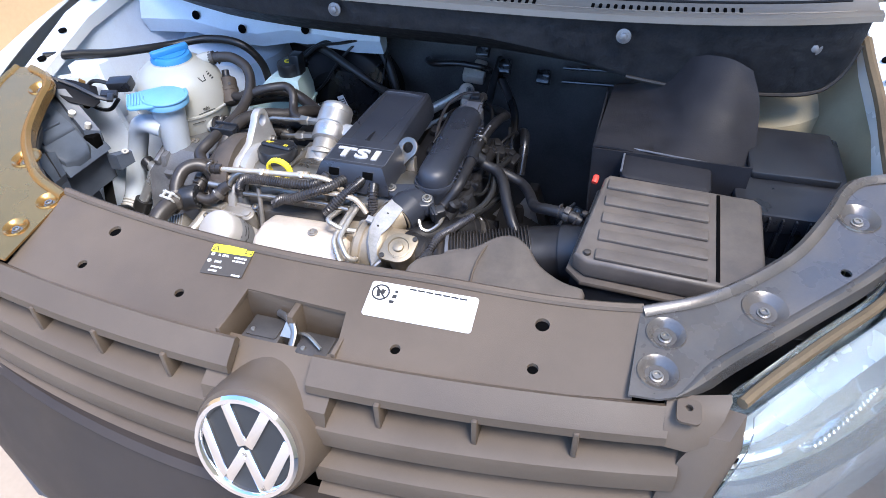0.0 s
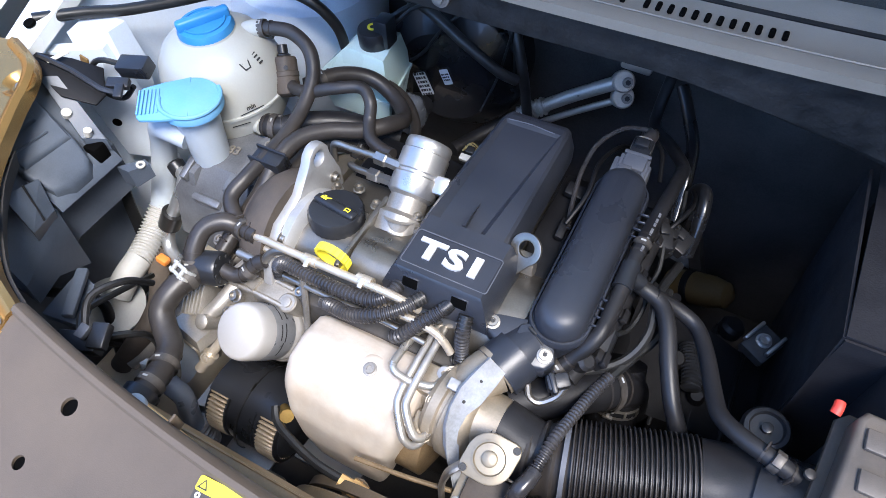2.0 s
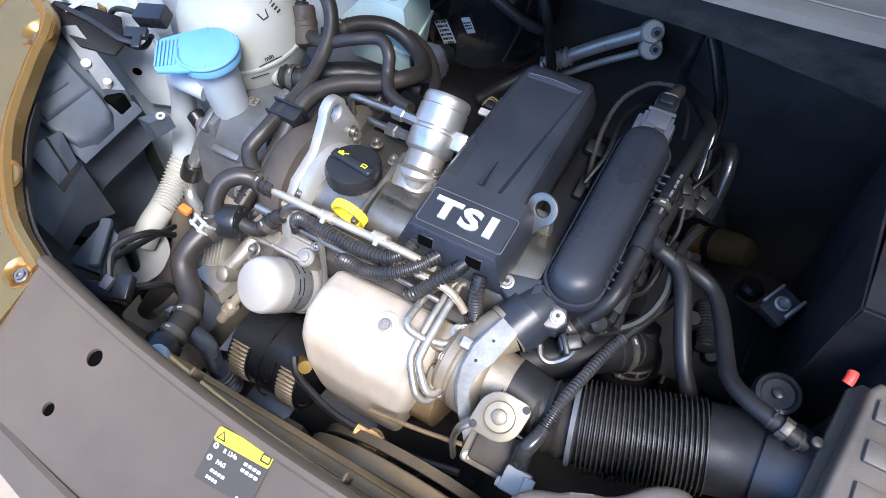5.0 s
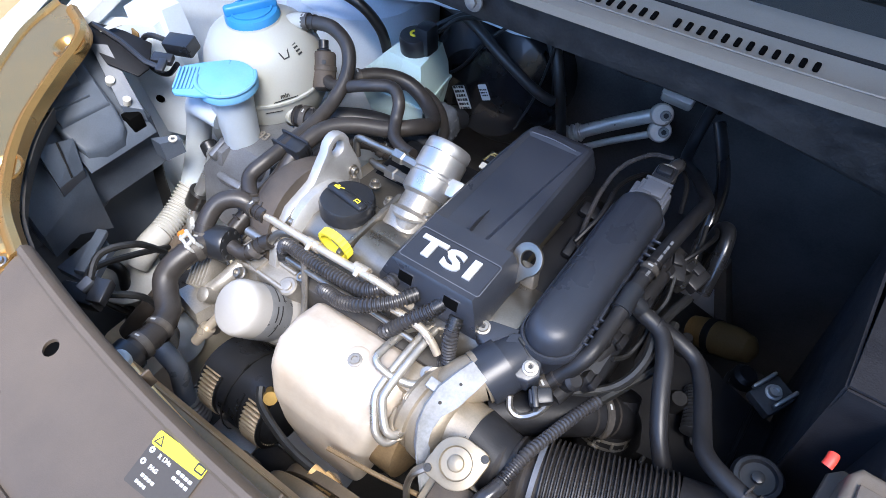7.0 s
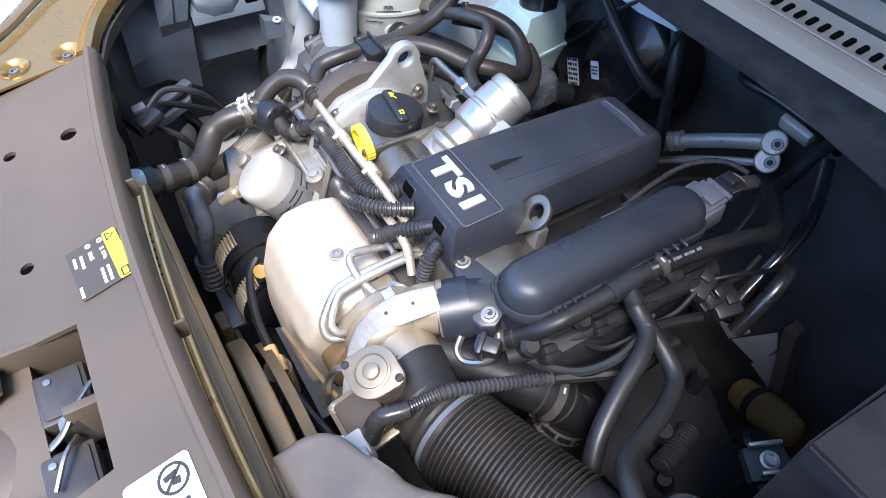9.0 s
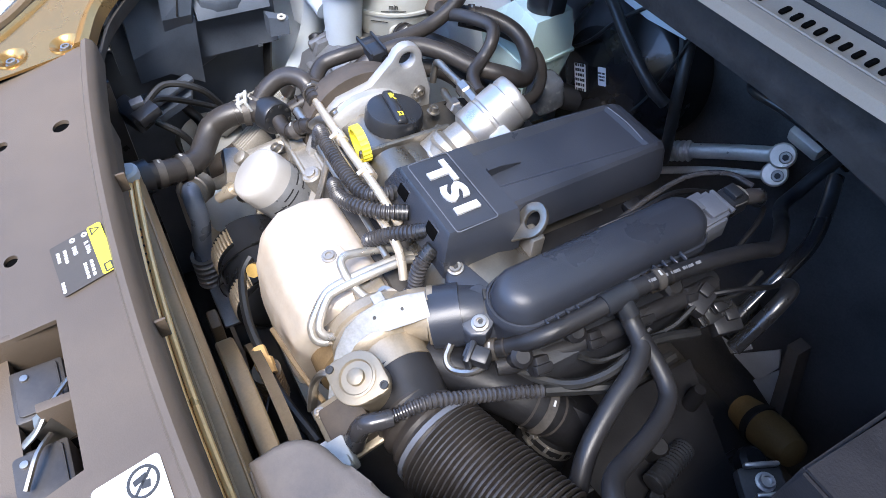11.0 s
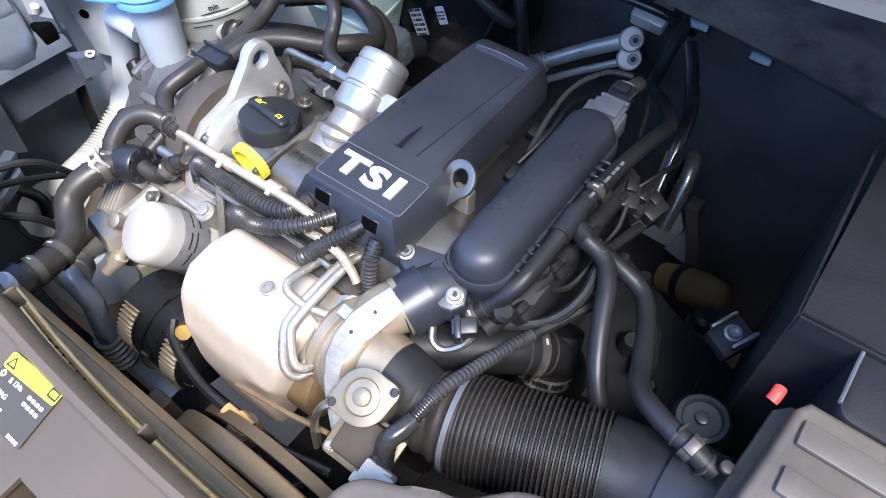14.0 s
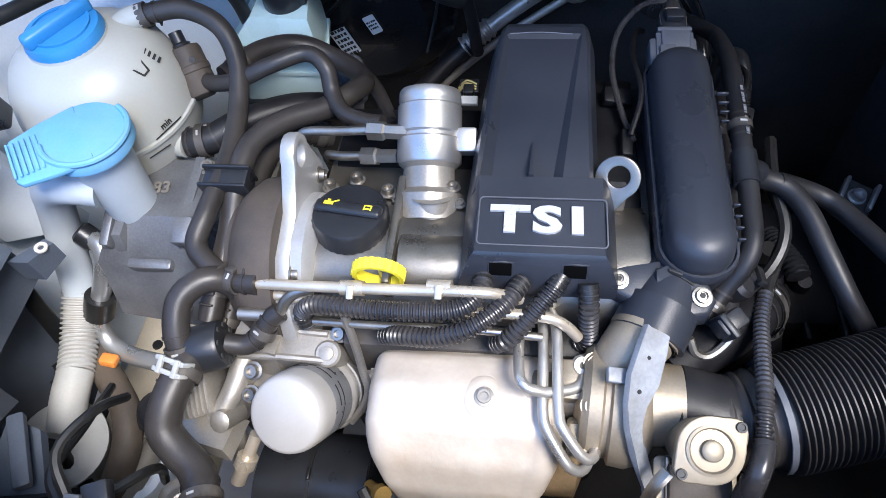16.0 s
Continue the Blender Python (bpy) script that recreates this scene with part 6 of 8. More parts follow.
part("plate", bevel(loft([[(-0.655, 0.455, 0.79), (-0.662, 0.462, 0.79), (-0.672, 0.46, 0.79), (-0.665, 0.45, 0.79)], [(-0.668, 0.42, 0.67), (-0.668, 0.48, 0.67), (-0.678, 0.48, 0.67), (-0.678, 0.42, 0.67)], [(-0.682, 0.345, 0.575), (-0.672, 0.49, 0.575), (-0.684, 0.49, 0.575), (-0.694, 0.345, 0.575)], [(-0.66, 0.33, 0.52), (-0.65, 0.49, 0.52), (-0.665, 0.49, 0.52), (-0.675, 0.33, 0.52)]]), 0.003), M_WING, wp)
part("bolt", hexbolt((-0.680, 0.375, 0.595), (1, -0.2, 0.5), 0.0085, 0.008), M_ALUD, wp)
part("plug", lathe([(0.020, 0.0), (0.019, 0.008), (0.010, 0.012), (0.010, 0.008)], axes((-0.672, 0.408, 0.632), (1, -0.2, 0.4)), 18), M_BLACK, wp)
single("flat_strap", bevel(loft([[(-0.605, 0.452, 0.80), (-0.622, 0.446, 0.80), (-0.624, 0.449, 0.80), (-0.607, 0.455, 0.80)], [(-0.612, 0.446, 0.745), (-0.632, 0.440, 0.745), (-0.634, 0.443, 0.745), (-0.614, 0.449, 0.745)], [(-0.630, 0.446, 0.655), (-0.654, 0.440, 0.655), (-0.656, 0.443, 0.655), (-0.632, 0.449, 0.655)]]), 0.0), M_TAPE, "flat black strap on the inner wing", "strap")
for x, y in ((-0.535, 0.40), (-0.60, 0.50), (-0.545, 0.47)):
    single("rail_grommet", lathe([(0.008, 0.0), (0.007, 0.003)], axes((x, y, 0.5295), (0, 0, 1)), 14), M_BLACK, "small black grommet in the body rail", "grommet", "rail grommets")
hose("air_conditioning_pipe", "bare aluminium refrigerant pipe with a black sleeve", [(-0.5600, 0.5120, 0.7880), (-0.5455, 0.5040, 0.7850), (-0.5460, 0.4930, 0.7720), (-0.5600, 0.4780, 0.7400), (-0.5780, 0.4640, 0.7060), (-0.5820, 0.4520, 0.6820), (-0.5720, 0.4390, 0.6680), (-0.5475, 0.4280, 0.6640), (-0.5080, 0.4190, 0.6680), (-0.4620, 0.4100, 0.6760)], 0.0108, M_PIPE, category="pipe", seg=14, step=0.004)
single("pipe_sleeve", tube([(-0.5670, 0.4725, 0.7270), (-0.5800, 0.4620, 0.7000)], 0.0175, 18), M_TAPE, "black foam sleeve round the aluminium pipe", "pipe sleeve")
single("service_cap", lathe([(0.0125, -0.006), (0.0135, -0.002), (0.0135, 0.012), (0.011, 0.015)], axes((-0.562, 0.512, 0.787), (-0.75, 0.30, 0.55)), 10), M_BLACK, "black ribbed service port cap on the pipe", "cap")

bres = thing("brake_reservoir", "pale green translucent brake fluid reservoir with black cap", "fluid reservoir", (-0.40, 0.815, 0.76))
part("body", bevel(loft([[(-0.455, 0.77, 0.755), (-0.345, 0.77, 0.755), (-0.362, 0.855, 0.755), (-0.455, 0.86, 0.755)], [(-0.465, 0.762, 0.80), (-0.335, 0.762, 0.80), (-0.354, 0.862, 0.80), (-0.465, 0.868, 0.80)], [(-0.460, 0.765, 0.835), (-0.338, 0.765, 0.84), (-0.354, 0.860, 0.84), (-0.460, 0.865, 0.835)], [(-0.42, 0.785, 0.875), (-0.345, 0.775, 0.878), (-0.358, 0.850, 0.878), (-0.42, 0.85, 0.875)]]), 0.006, 3), M_FLUID, bres)
part("seam", bevel(loft([[(-0.468, 0.759, z), (-0.332, 0.759, z), (-0.351, 0.866, z), (-0.468, 0.871, z)] for z in (0.806, 0.811)]), 0.002, 2), M_FLUID, bres)
BC = axes((-0.381, 0.812, 0.874), (0, -0.05, 1))
bc = part("cap", lathe([(0.024, 0.0), (0.026, 0.004), (0.026, 0.026), (0.024, 0.031), (0.012, 0.032)], BC, 28), M_BLACK, bres, "black cap with a yellow ring")
part("ring_mark", lathe([(0.009, 0.0322), (0.009, 0.0332), (0.005, 0.0332), (0.005, 0.0322)], BC, 20, False), M_YELLOW, bc)
part("sensor_plug", block(-0.375, -0.350, 0.80, 0.83, 0.878, 0.925, 0.004), M_BLACK, bres)
boost = thing("brake_booster", "glossy black round brake servo with white labels", "brake booster", (-0.32, 0.94, 0.68))
BM_ = axes((-0.315, 0.957, 0.765), (0.06, -1, 0.03))
part("drum", lathe([(0.128, -0.06), (0.130, 0.0), (0.128, 0.012), (0.120, 0.02), (0.112, 0.024), (0.085, 0.055), (0.04, 0.062)], BM_, 40), M_GLOSS, boost)
for X, Y, Z, w, h, n in ((-0.3465, 0.890, 0.752, 0.026, 0.046, 6), (-0.3015, 0.8915, 0.7805, 0.017, 0.030, 3)):
    lm = axes((X, Y, Z), (0.06, -1, 0.03), (1, 0.05, 0.42))
    part("label", plate(rounded(-w / 2, w / 2, -h / 2, h / 2, 0.002), 0.0008, lm), M_WHITE, boost, "white printed label")
    for i in range(n):
        part("print_bar", join(*[box((w * (0.10 + 0.05 * ((i + k) % 3)), h * 0.10, 0.0004), lm @ pose(-w * 0.32 + w * 0.21 * k, (i - (n - 1) / 2) * h * 0.18, 0.0002), 0) for k in range(4)]), M_INK, boost)
single("master_cylinder", tube([(-0.395, 0.75, 0.728), (-0.385, 0.83, 0.718), (-0.35, 0.90, 0.702)], 0.022, 18), M_BLACK, "black brake master cylinder", "brake cylinder")
single("plastic_bag_cover", bevel(box((0.06, 0.06, 0.06), axes((-0.325, 0.80, 0.74), (0.1, -0.1, 1)), 0.014, 3, 0.7), 0.0), M_CRUMP, "crumpled clear plastic cover under the reservoir", "plastic cover")

# ---- engine mount and castings beside the tank ----
mnt = thing("engine_mount", "grey cast aluminium engine mount with raised ribs", "engine mount", (-0.46, 0.52, 0.73))
part("casting", bevel(loft([[(-0.535, 0.455, 0.72), (-0.395, 0.44, 0.72), (-0.385, 0.585, 0.72), (-0.53, 0.60, 0.72)], [(-0.530, 0.475, 0.80), (-0.400, 0.465, 0.80), (-0.392, 0.585, 0.80), (-0.525, 0.60, 0.80)], [(-0.515, 0.515, 0.832), (-0.405, 0.51, 0.838), (-0.40, 0.585, 0.838), (-0.51, 0.595, 0.832)]]), 0.010, 3), M_MOUNT, mnt)
for x in (-0.50, -0.43):
    part("rib", bevel(loft([[(x - 0.005, 0.46, 0.735), (x + 0.005, 0.46, 0.735), (x + 0.005, 0.475, 0.73), (x - 0.005, 0.475, 0.73)], [(x - 0.005, 0.49, 0.83), (x + 0.005, 0.49, 0.83), (x + 0.005, 0.51, 0.825), (x - 0.005, 0.51, 0.825)], [(x - 0.005, 0.585, 0.846), (x + 0.005, 0.585, 0.846), (x + 0.005, 0.59, 0.835), (x - 0.005, 0.59, 0.835)]]), 0.002), M_MOUNT, mnt)
text("83", 0.020, axes((-0.466, 0.548, 0.8375), (0.0, -0.1, 1)) @ pose(0, 0, 0, 0, 0, 4), M_ALU, "cast_number", mnt, 0.0008)
for p in ((-0.515, 0.57, 0.835), (-0.42, 0.575, 0.84), (-0.445, 0.45, 0.75)):
    part("bolt", hexbolt(p, (0, -0.1, 1), 0.007, 0.007), M_ALUD, mnt)
part("dark_edge", bevel(loft([[(-0.392, 0.43, 0.73), (-0.372, 0.43, 0.73), (-0.372, 0.60, 0.73), (-0.392, 0.60, 0.73)], [(-0.40, 0.50, 0.845), (-0.375, 0.50, 0.85), (-0.37, 0.60, 0.85), (-0.395, 0.60, 0.845)]]), 0.006), M_BLACK, mnt)

for x, y, z, w, d, h in ((-0.465, 0.476, 0.792, 0.05, 0.012, 0.02), (-0.515, 0.53, 0.818, 0.012, 0.09, 0.022), (-0.425, 0.50, 0.822, 0.022, 0.030, 0.020)):
    part("web", box((w, d, h), axes((x, y, z), (0, -0.35, 1)), 0.004), M_MOUNT, mnt)
part("hole", lathe([(0.008, 0.0), (0.0075, 0.0015)], axes((-0.492, 0.520, 0.8325), (0, -0.2, 1)), 14), M_HOLE, mnt)
single("mount_strap", tube([(-0.505, 0.60, 0.842), (-0.46, 0.612, 0.852), (-0.42, 0.618, 0.856), (-0.385, 0.606, 0.852)], 0.006, 8, 0.008), M_ALUD, "thin steel pipe along the engine mount", "pipe")

# ---- coolant hoses ----
hose("radiator_hose", "thick black rubber radiator hose with steel clamps", [(-0.3235, 0.1886, 0.8254), (-0.3234, 0.2154, 0.8227), (-0.3315, 0.2430, 0.8150), (-0.3450, 0.2668, 0.8125), (-0.3648, 0.2817, 0.8171), (-0.3779, 0.2953, 0.8267), (-0.3762, 0.3155, 0.8380), (-0.3699, 0.3413, 0.8427), (-0.3640, 0.3640, 0.8400)], 0.0152, M_RUBBER, seg=20, step=0.005, clamps=(0.14, 0.30, 0.90))
single("hose_socket", tube([(-0.318, 0.172, 0.828), (-0.323, 0.204, 0.824)], 0.0215, 20), M_BLACK, "black plastic radiator hose socket", "hose socket")
th = thing("thermostat_valve", "black round plastic valve on the coolant hoses", "valve", (-0.352, 0.37, 0.82))
TV = axes((-0.362, 0.366, 0.838), (0.9, 0.25, 0.12))
part("drum", lathe([(0.019, -0.008), (0.022, -0.005), (0.022, 0.020), (0.020, 0.023), (0.010, 0.024)], TV, 28), M_BLACK, th)
for i in range(8):
    a = 2 * math.pi * i / 8
    part("pip", lathe([(0.0025, 0), (0.0025, 0.0015)], TV @ Matrix.Translation((0.0165 * math.cos(a), 0.0165 * math.sin(a), 0.0235)), 8), M_INK, th)
hose("coolant_hose", "short black bent coolant hose with a clamp", [(-0.340, 0.372, 0.840), (-0.322, 0.374, 0.836), (-0.308, 0.382, 0.842), (-0.300, 0.392, 0.852), (-0.290, 0.398, 0.857)], 0.0095, M_RUBBER, seg=14, step=0.004, clamps=(0.62,))
hose("coolant_hose", "black bent coolant hose beside the timing cover", [(-0.372, 0.352, 0.838), (-0.378, 0.372, 0.86), (-0.376, 0.395, 0.875), (-0.362, 0.412, 0.878), (-0.345, 0.42, 0.870), (-0.33, 0.42, 0.84)], 0.0118, M_RUBBER, seg=16, step=0.005, clamps=(0.12,))
hose("coolant_hose", "black hose from the tank neck curving to the bright steel pipe", [(-0.4878, 0.6757, 0.9557), (-0.4640, 0.6829, 0.9581), (-0.4337, 0.6889, 0.9564), (-0.4003, 0.6800, 0.9427), (-0.3816, 0.6539, 0.9192), (-0.3753, 0.6097, 0.8976), (-0.3703, 0.5618, 0.8918), (-0.3707, 0.5214, 0.8903), (-0.3748, 0.4811, 0.8853), (-0.3789, 0.4521, 0.8764), (-0.3583, 0.4321, 0.8690), (-0.3320, 0.4190, 0.8720), (-0.3080, 0.4145, 0.8755)], 0.0102, M_RUBBER, seg=16, step=0.005, clamps=(0.03, 0.95))
hose("coolant_hose", "thick black heater hose looping behind the fuel pump", [(-0.4157, 0.6720, 0.8820), (-0.3862, 0.7190, 0.8787), (-0.3489, 0.7457, 0.8651), (-0.3050, 0.7392, 0.8467), (-0.2685, 0.7026, 0.8515), (-0.2650, 0.6654, 0.8713), (-0.2906, 0.6300, 0.8780), (-0.3245, 0.6006, 0.8881), (-0.3487, 0.5654, 0.8930), (-0.3560, 0.5224, 0.8850), (-0.3600, 0.48, 0.8600), (-0.3660, 0.43, 0.84), (-0.370, 0.40, 0.825)], 0.0118, M_RUBBER, seg=16, step=0.006, clamps=(0.05, 0.95))
hose("coolant_hose", "black hose alongside the engine mount", [(-0.30, 0.640, 0.822), (-0.325, 0.630, 0.838), (-0.350, 0.600, 0.848), (-0.358, 0.550, 0.846), (-0.357, 0.50, 0.836), (-0.36, 0.45, 0.815), (-0.37, 0.40, 0.79)], 0.0125, M_RUBBER, seg=16, step=0.006, clamps=(0.05, 0.95))
hose("vacuum_hose", "black vacuum hose bending to the fuel pump", [(-0.4541, 0.6874, 0.8803), (-0.4231, 0.6545, 0.8891), (-0.3857, 0.6433, 0.9018), (-0.3482, 0.6484, 0.9168), (-0.3099, 0.6658, 0.9192), (-0.2886, 0.6545, 0.9101), (-0.2835, 0.6395, 0.8915), (-0.2692, 0.6173, 0.8847), (-0.2455, 0.6057, 0.8834), (-0.2240, 0.6000, 0.8860)], 0.0088, M_RUBBER, seg=14, step=0.006)
hose("vacuum_hose", "black vacuum hose low behind the fuel pump", [(-0.440, 0.70, 0.850), (-0.395, 0.748, 0.845), (-0.350, 0.775, 0.835), (-0.305, 0.765, 0.825), (-0.268, 0.730, 0.82), (-0.245, 0.685, 0.83), (-0.23, 0.645, 0.84)], 0.0085, M_RUBBER, seg=14, step=0.006)
chk = thing("check_valve", "dusty brown-black round check valve on the vacuum hose", "valve", (-0.452, 0.680, 0.88))
CV = axes((-0.4470, 0.6700, 0.8930), (-0.30, 0.45, 0.62))
part("body", lathe([(0.010, -0.032), (0.0175, -0.028), (0.0185, -0.024), (0.0185, 0.020), (0.017, 0.024), (0.010, 0.026)], CV, 24), M_DUSTY, chk)
part("nozzle", lathe([(0.010, 0.024), (0.011, 0.028), (0.0075, 0.030), (0.0075, 0.042)], CV, 16), M_BLACK, chk)
part("band", lathe([(0.0186, -0.004), (0.0195, -0.003), (0.0195, 0.003), (0.0186, 0.004)], CV, 24, False), M_DUSTY, chk)
part("inspection_hole", lathe([(0.0035, 0), (0.0033, 0.0008)], axes(CV @ Vector((0.012, -0.0145, 0.008)), (0.4, -0.7, 0.6)), 10), M_INK, chk)
hose("coolant_hose", "dark hose from the tank foot behind the mount", [(-0.452, 0.606, 0.846), (-0.425, 0.612, 0.846), (-0.395, 0.635, 0.848), (-0.345, 0.67, 0.838), (-0.28, 0.70, 0.81)], 0.0165, M_HOSE, seg=16, step=0.006, clamps=(0.10,))
hose("wiring_loom", "thick black wiring harness behind the coolant tank", [(-0.735, 0.52, 0.995), (-0.70, 0.57, 0.985), (-0.668, 0.615, 0.972), (-0.630, 0.675, 0.962), (-0.600, 0.725, 0.955), (-0.54, 0.765, 0.958), (-0.47, 0.775, 0.950), (-0.435, 0.79, 0.905), (-0.43, 0.80, 0.84)], 0.0085, M_TAPE, category="cable", seg=12)

# ---- pipes and looms across the front of the head ----
hose("coolant_pipe", "bright plated steel pipe along the cylinder head", [(-0.312, 0.4145, 0.876), (-0.26, 0.410, 0.884), (-0.19, 0.406, 0.892), (-0.12, 0.404, 0.898), (-0.095, 0.406, 0.892), (-0.08, 0.412, 0.875)], 0.0050, M_GOLDP, category="pipe", seg=12, step=0.008)
hose("coolant_pipe", "bright plated steel pipe along the cylinder head", [(-0.300, 0.412, 0.863), (-0.24, 0.405, 0.866), (-0.15, 0.400, 0.872), (-0.07, 0.398, 0.874), (-0.045, 0.396, 0.868), (-0.03, 0.392, 0.85)], 0.0048, M_GOLDP, category="pipe", seg=10, step=0.008)
hose("coolant_pipe", "bright plated steel pipe along the cylinder head", [(-0.262, 0.396, 0.846), (-0.20, 0.392, 0.852), (-0.12, 0.390, 0.858), (-0.06, 0.388, 0.855)], 0.0038, M_STEEL, category="pipe", seg=10, step=0.008)
hose("coolant_pipe", "short bent steel outlet pipe", [(-0.290, 0.398, 0.857), (-0.283, 0.404, 0.868), (-0.272, 0.408, 0.876), (-0.258, 0.410, 0.880)], 0.0052, M_STEEL, category="pipe", seg=10, step=0.003)
for x in (-0.22, -0.145):
    single("pipe_clip", join(tube([(x - 0.010, 0.4085, 0.889 + (x + 0.2) * 0.1), (x + 0.010, 0.4075, 0.891 + (x + 0.2) * 0.1)], 0.0068, 12), box((0.006, 0.012, 0.004), axes((x, 0.402, 0.893 + (x + 0.2) * 0.1), (0, -0.5, 0.85)), 0.001)), M_GOLDP, "plated steel sleeve clip on the head pipe", "clip", "pipe clips")
LO = [[(-0.2690, 0.3965, 0.8400), (-0.2706, 0.4003, 0.8545), (-0.2526, 0.3967, 0.8760), (-0.2163, 0.3906, 0.8850), (-0.1658, 0.3885, 0.8880), (-0.1281, 0.3927, 0.8890), (-0.1123, 0.4101, 0.8910), (-0.1103, 0.4320, 0.8894)],
      [(-0.1960, 0.3870, 0.8440), (-0.1751, 0.3796, 0.8605), (-0.1490, 0.3751, 0.8700), (-0.1203, 0.3780, 0.8830), (-0.0950, 0.3960, 0.8880), (-0.0776, 0.4220, 0.8900)],
      [(-0.0986, 0.3852, 0.8434), (-0.0868, 0.3844, 0.8582), (-0.0695, 0.3981, 0.8758), (-0.0549, 0.4134, 0.8860), (-0.0460, 0.4270, 0.8920)],
      [(-0.0265, 0.3986, 0.8261), (-0.0207, 0.3985, 0.8345), (-0.0220, 0.4020, 0.8548), (-0.0232, 0.4085, 0.8756), (-0.0250, 0.4220, 0.8900)]]
for p in LO:
    h = hose("wiring_loom", "black corrugated cable sleeve running under the engine cover", p, 0.0078, M_LOOM, category="cable", rib=0.0018, pitch=0.0045, seg=14, group="cable sleeves")
    ends = spline(p, 0.004)
    for q in (ends[:4], ends[-4:]):
        part("taped_end", tube(q, 0.0084, 12, 0.003), M_TAPE, h, "black tape round the sleeve end")
hose("dipstick_tube", "thin dull steel dipstick tube bent down past the filter", [(-0.232, 0.398, 0.862), (-0.229, 0.392, 0.845), (-0.225, 0.382, 0.82), (-0.222, 0.372, 0.797), (-0.218, 0.360, 0.778), (-0.224, 0.348, 0.765), (-0.236, 0.338, 0.752)], 0.0042, M_ALUD, category="pipe", seg=8, step=0.005)
OL = [[(-0.0700, 0.4158, 0.8360), (-0.0770, 0.4050, 0.8430), (-0.0790, 0.3886, 0.8470), (-0.0785, 0.3624, 0.8560), (-0.0770, 0.3480, 0.8600), (-0.0720, 0.3416, 0.8590), (-0.0640, 0.3405, 0.8560), (-0.0530, 0.3420, 0.8500), (-0.0330, 0.3490, 0.8440), (-0.0265, 0.3560, 0.8430), (-0.0260, 0.3650, 0.8400)],
      [(-0.0620, 0.4269, 0.8342), (-0.0600, 0.4100, 0.8460), (-0.0591, 0.3970, 0.8480), (-0.0585, 0.3623, 0.8480), (-0.0580, 0.3299, 0.8440), (-0.0545, 0.3150, 0.8400), (-0.0395, 0.2950, 0.8270), (-0.0330, 0.2910, 0.8210), (-0.0260, 0.2915, 0.8150), (-0.0205, 0.2990, 0.8120), (-0.0185, 0.3120, 0.8160)],
      [(-0.0540, 0.4240, 0.8400), (-0.0500, 0.4060, 0.8520), (-0.0480, 0.3926, 0.8550), (-0.0470, 0.3558, 0.8545), (-0.0458, 0.3240, 0.8510), (-0.0420, 0.3130, 0.8480), (-0.0290, 0.2990, 0.8370), (-0.0220, 0.2965, 0.8310), (-0.0165, 0.3010, 0.8260), (-0.0150, 0.3110, 0.8230)]]
for p in OL:
    hose("oil_line", "bright steel oil and coolant line over the heat shield", p, 0.0046, M_LINE, category="pipe", seg=12, step=0.003, group="oil lines")

# ---- alternator and parts low at the front ----
alt = thing("alternator", "aluminium alternator with ribbed vents and a black cap", "alternator", (-0.26, 0.29, 0.60))
AX = axes((-0.285, 0.300, 0.630), (1, 0, 0), (0, 1, 0)) @ Matrix.Diagonal((0.90, 0.90, 1, 1))
part("housing", lathe([(0.040, -0.068), (0.054, -0.060), (0.058, -0.048), (0.058, 0.048), (0.054, 0.060), (0.040, 0.068)], AX, 36), M_BLACK, alt)
for x in (-0.042, 0.042):
    part("vent_ring", lathe([(0.056, x - 0.018), (0.062, x - 0.017), (0.062, x - 0.0145), (0.056, x - 0.0135), (0.056, x + 0.0135), (0.062, x + 0.0145), (0.062, x + 0.017), (0.056, x + 0.018)], AX, 40, False), M_BLACK, alt)
    for i in range(18):
        a = radians(118 + 6.5 * i)
        part("vent_rib", box((0.009, 0.0040, 0.030), AX @ Matrix.Translation((0.0595 * math.cos(a), 0.0595 * math.sin(a), x - 0.015)) @ pose(0, 0, 0, 0, 0, math.degrees(a)), 0.0018, 1), M_FIN, alt)
part("cap", lathe([(0.050, -0.022), (0.0612, -0.019), (0.0612, 0.019), (0.050, 0.022)], AX, 32), M_BLACK, alt)
part("top_shell", skin(lambda u, v: AX @ Vector((0.0665 * math.cos(radians(20 + 96 * u)), 0.0665 * math.sin(radians(20 + 96 * u)), -0.058 + 0.116 * v)), 14, 4, 0.003), M_BLACK, alt, "smooth dark upper shell")
part("cable_tie", ring_clamp((-0.286, 0.300, 0.630), (1, 0, 0), 0.0615, 0.003, 0.0015), M_TAPE, alt)
part("bracket", block(-0.31, -0.235, 0.225, 0.250, 0.60, 0.606, 0.002), M_ALUD, alt)
part("terminal", lathe([(0.006, 0), (0.006, 0.02), (0.009, 0.02), (0.009, 0.028)], axes((-0.214, 0.286, 0.728), (0.6, -0.4, 0.6)), 10), M_BRASS, alt)
hose("cable", "black cable with brass fittings low behind the radiator", [(-0.216, 0.278, 0.748), (-0.204, 0.264, 0.742), (-0.174, 0.253, 0.738), (-0.137, 0.246, 0.728), (-0.100, 0.246, 0.719), (-0.070, 0.246, 0.712), (-0.030, 0.25, 0.712), (0.03, 0.262, 0.715)], 0.0055, M_TAPE, category="cable", seg=8)
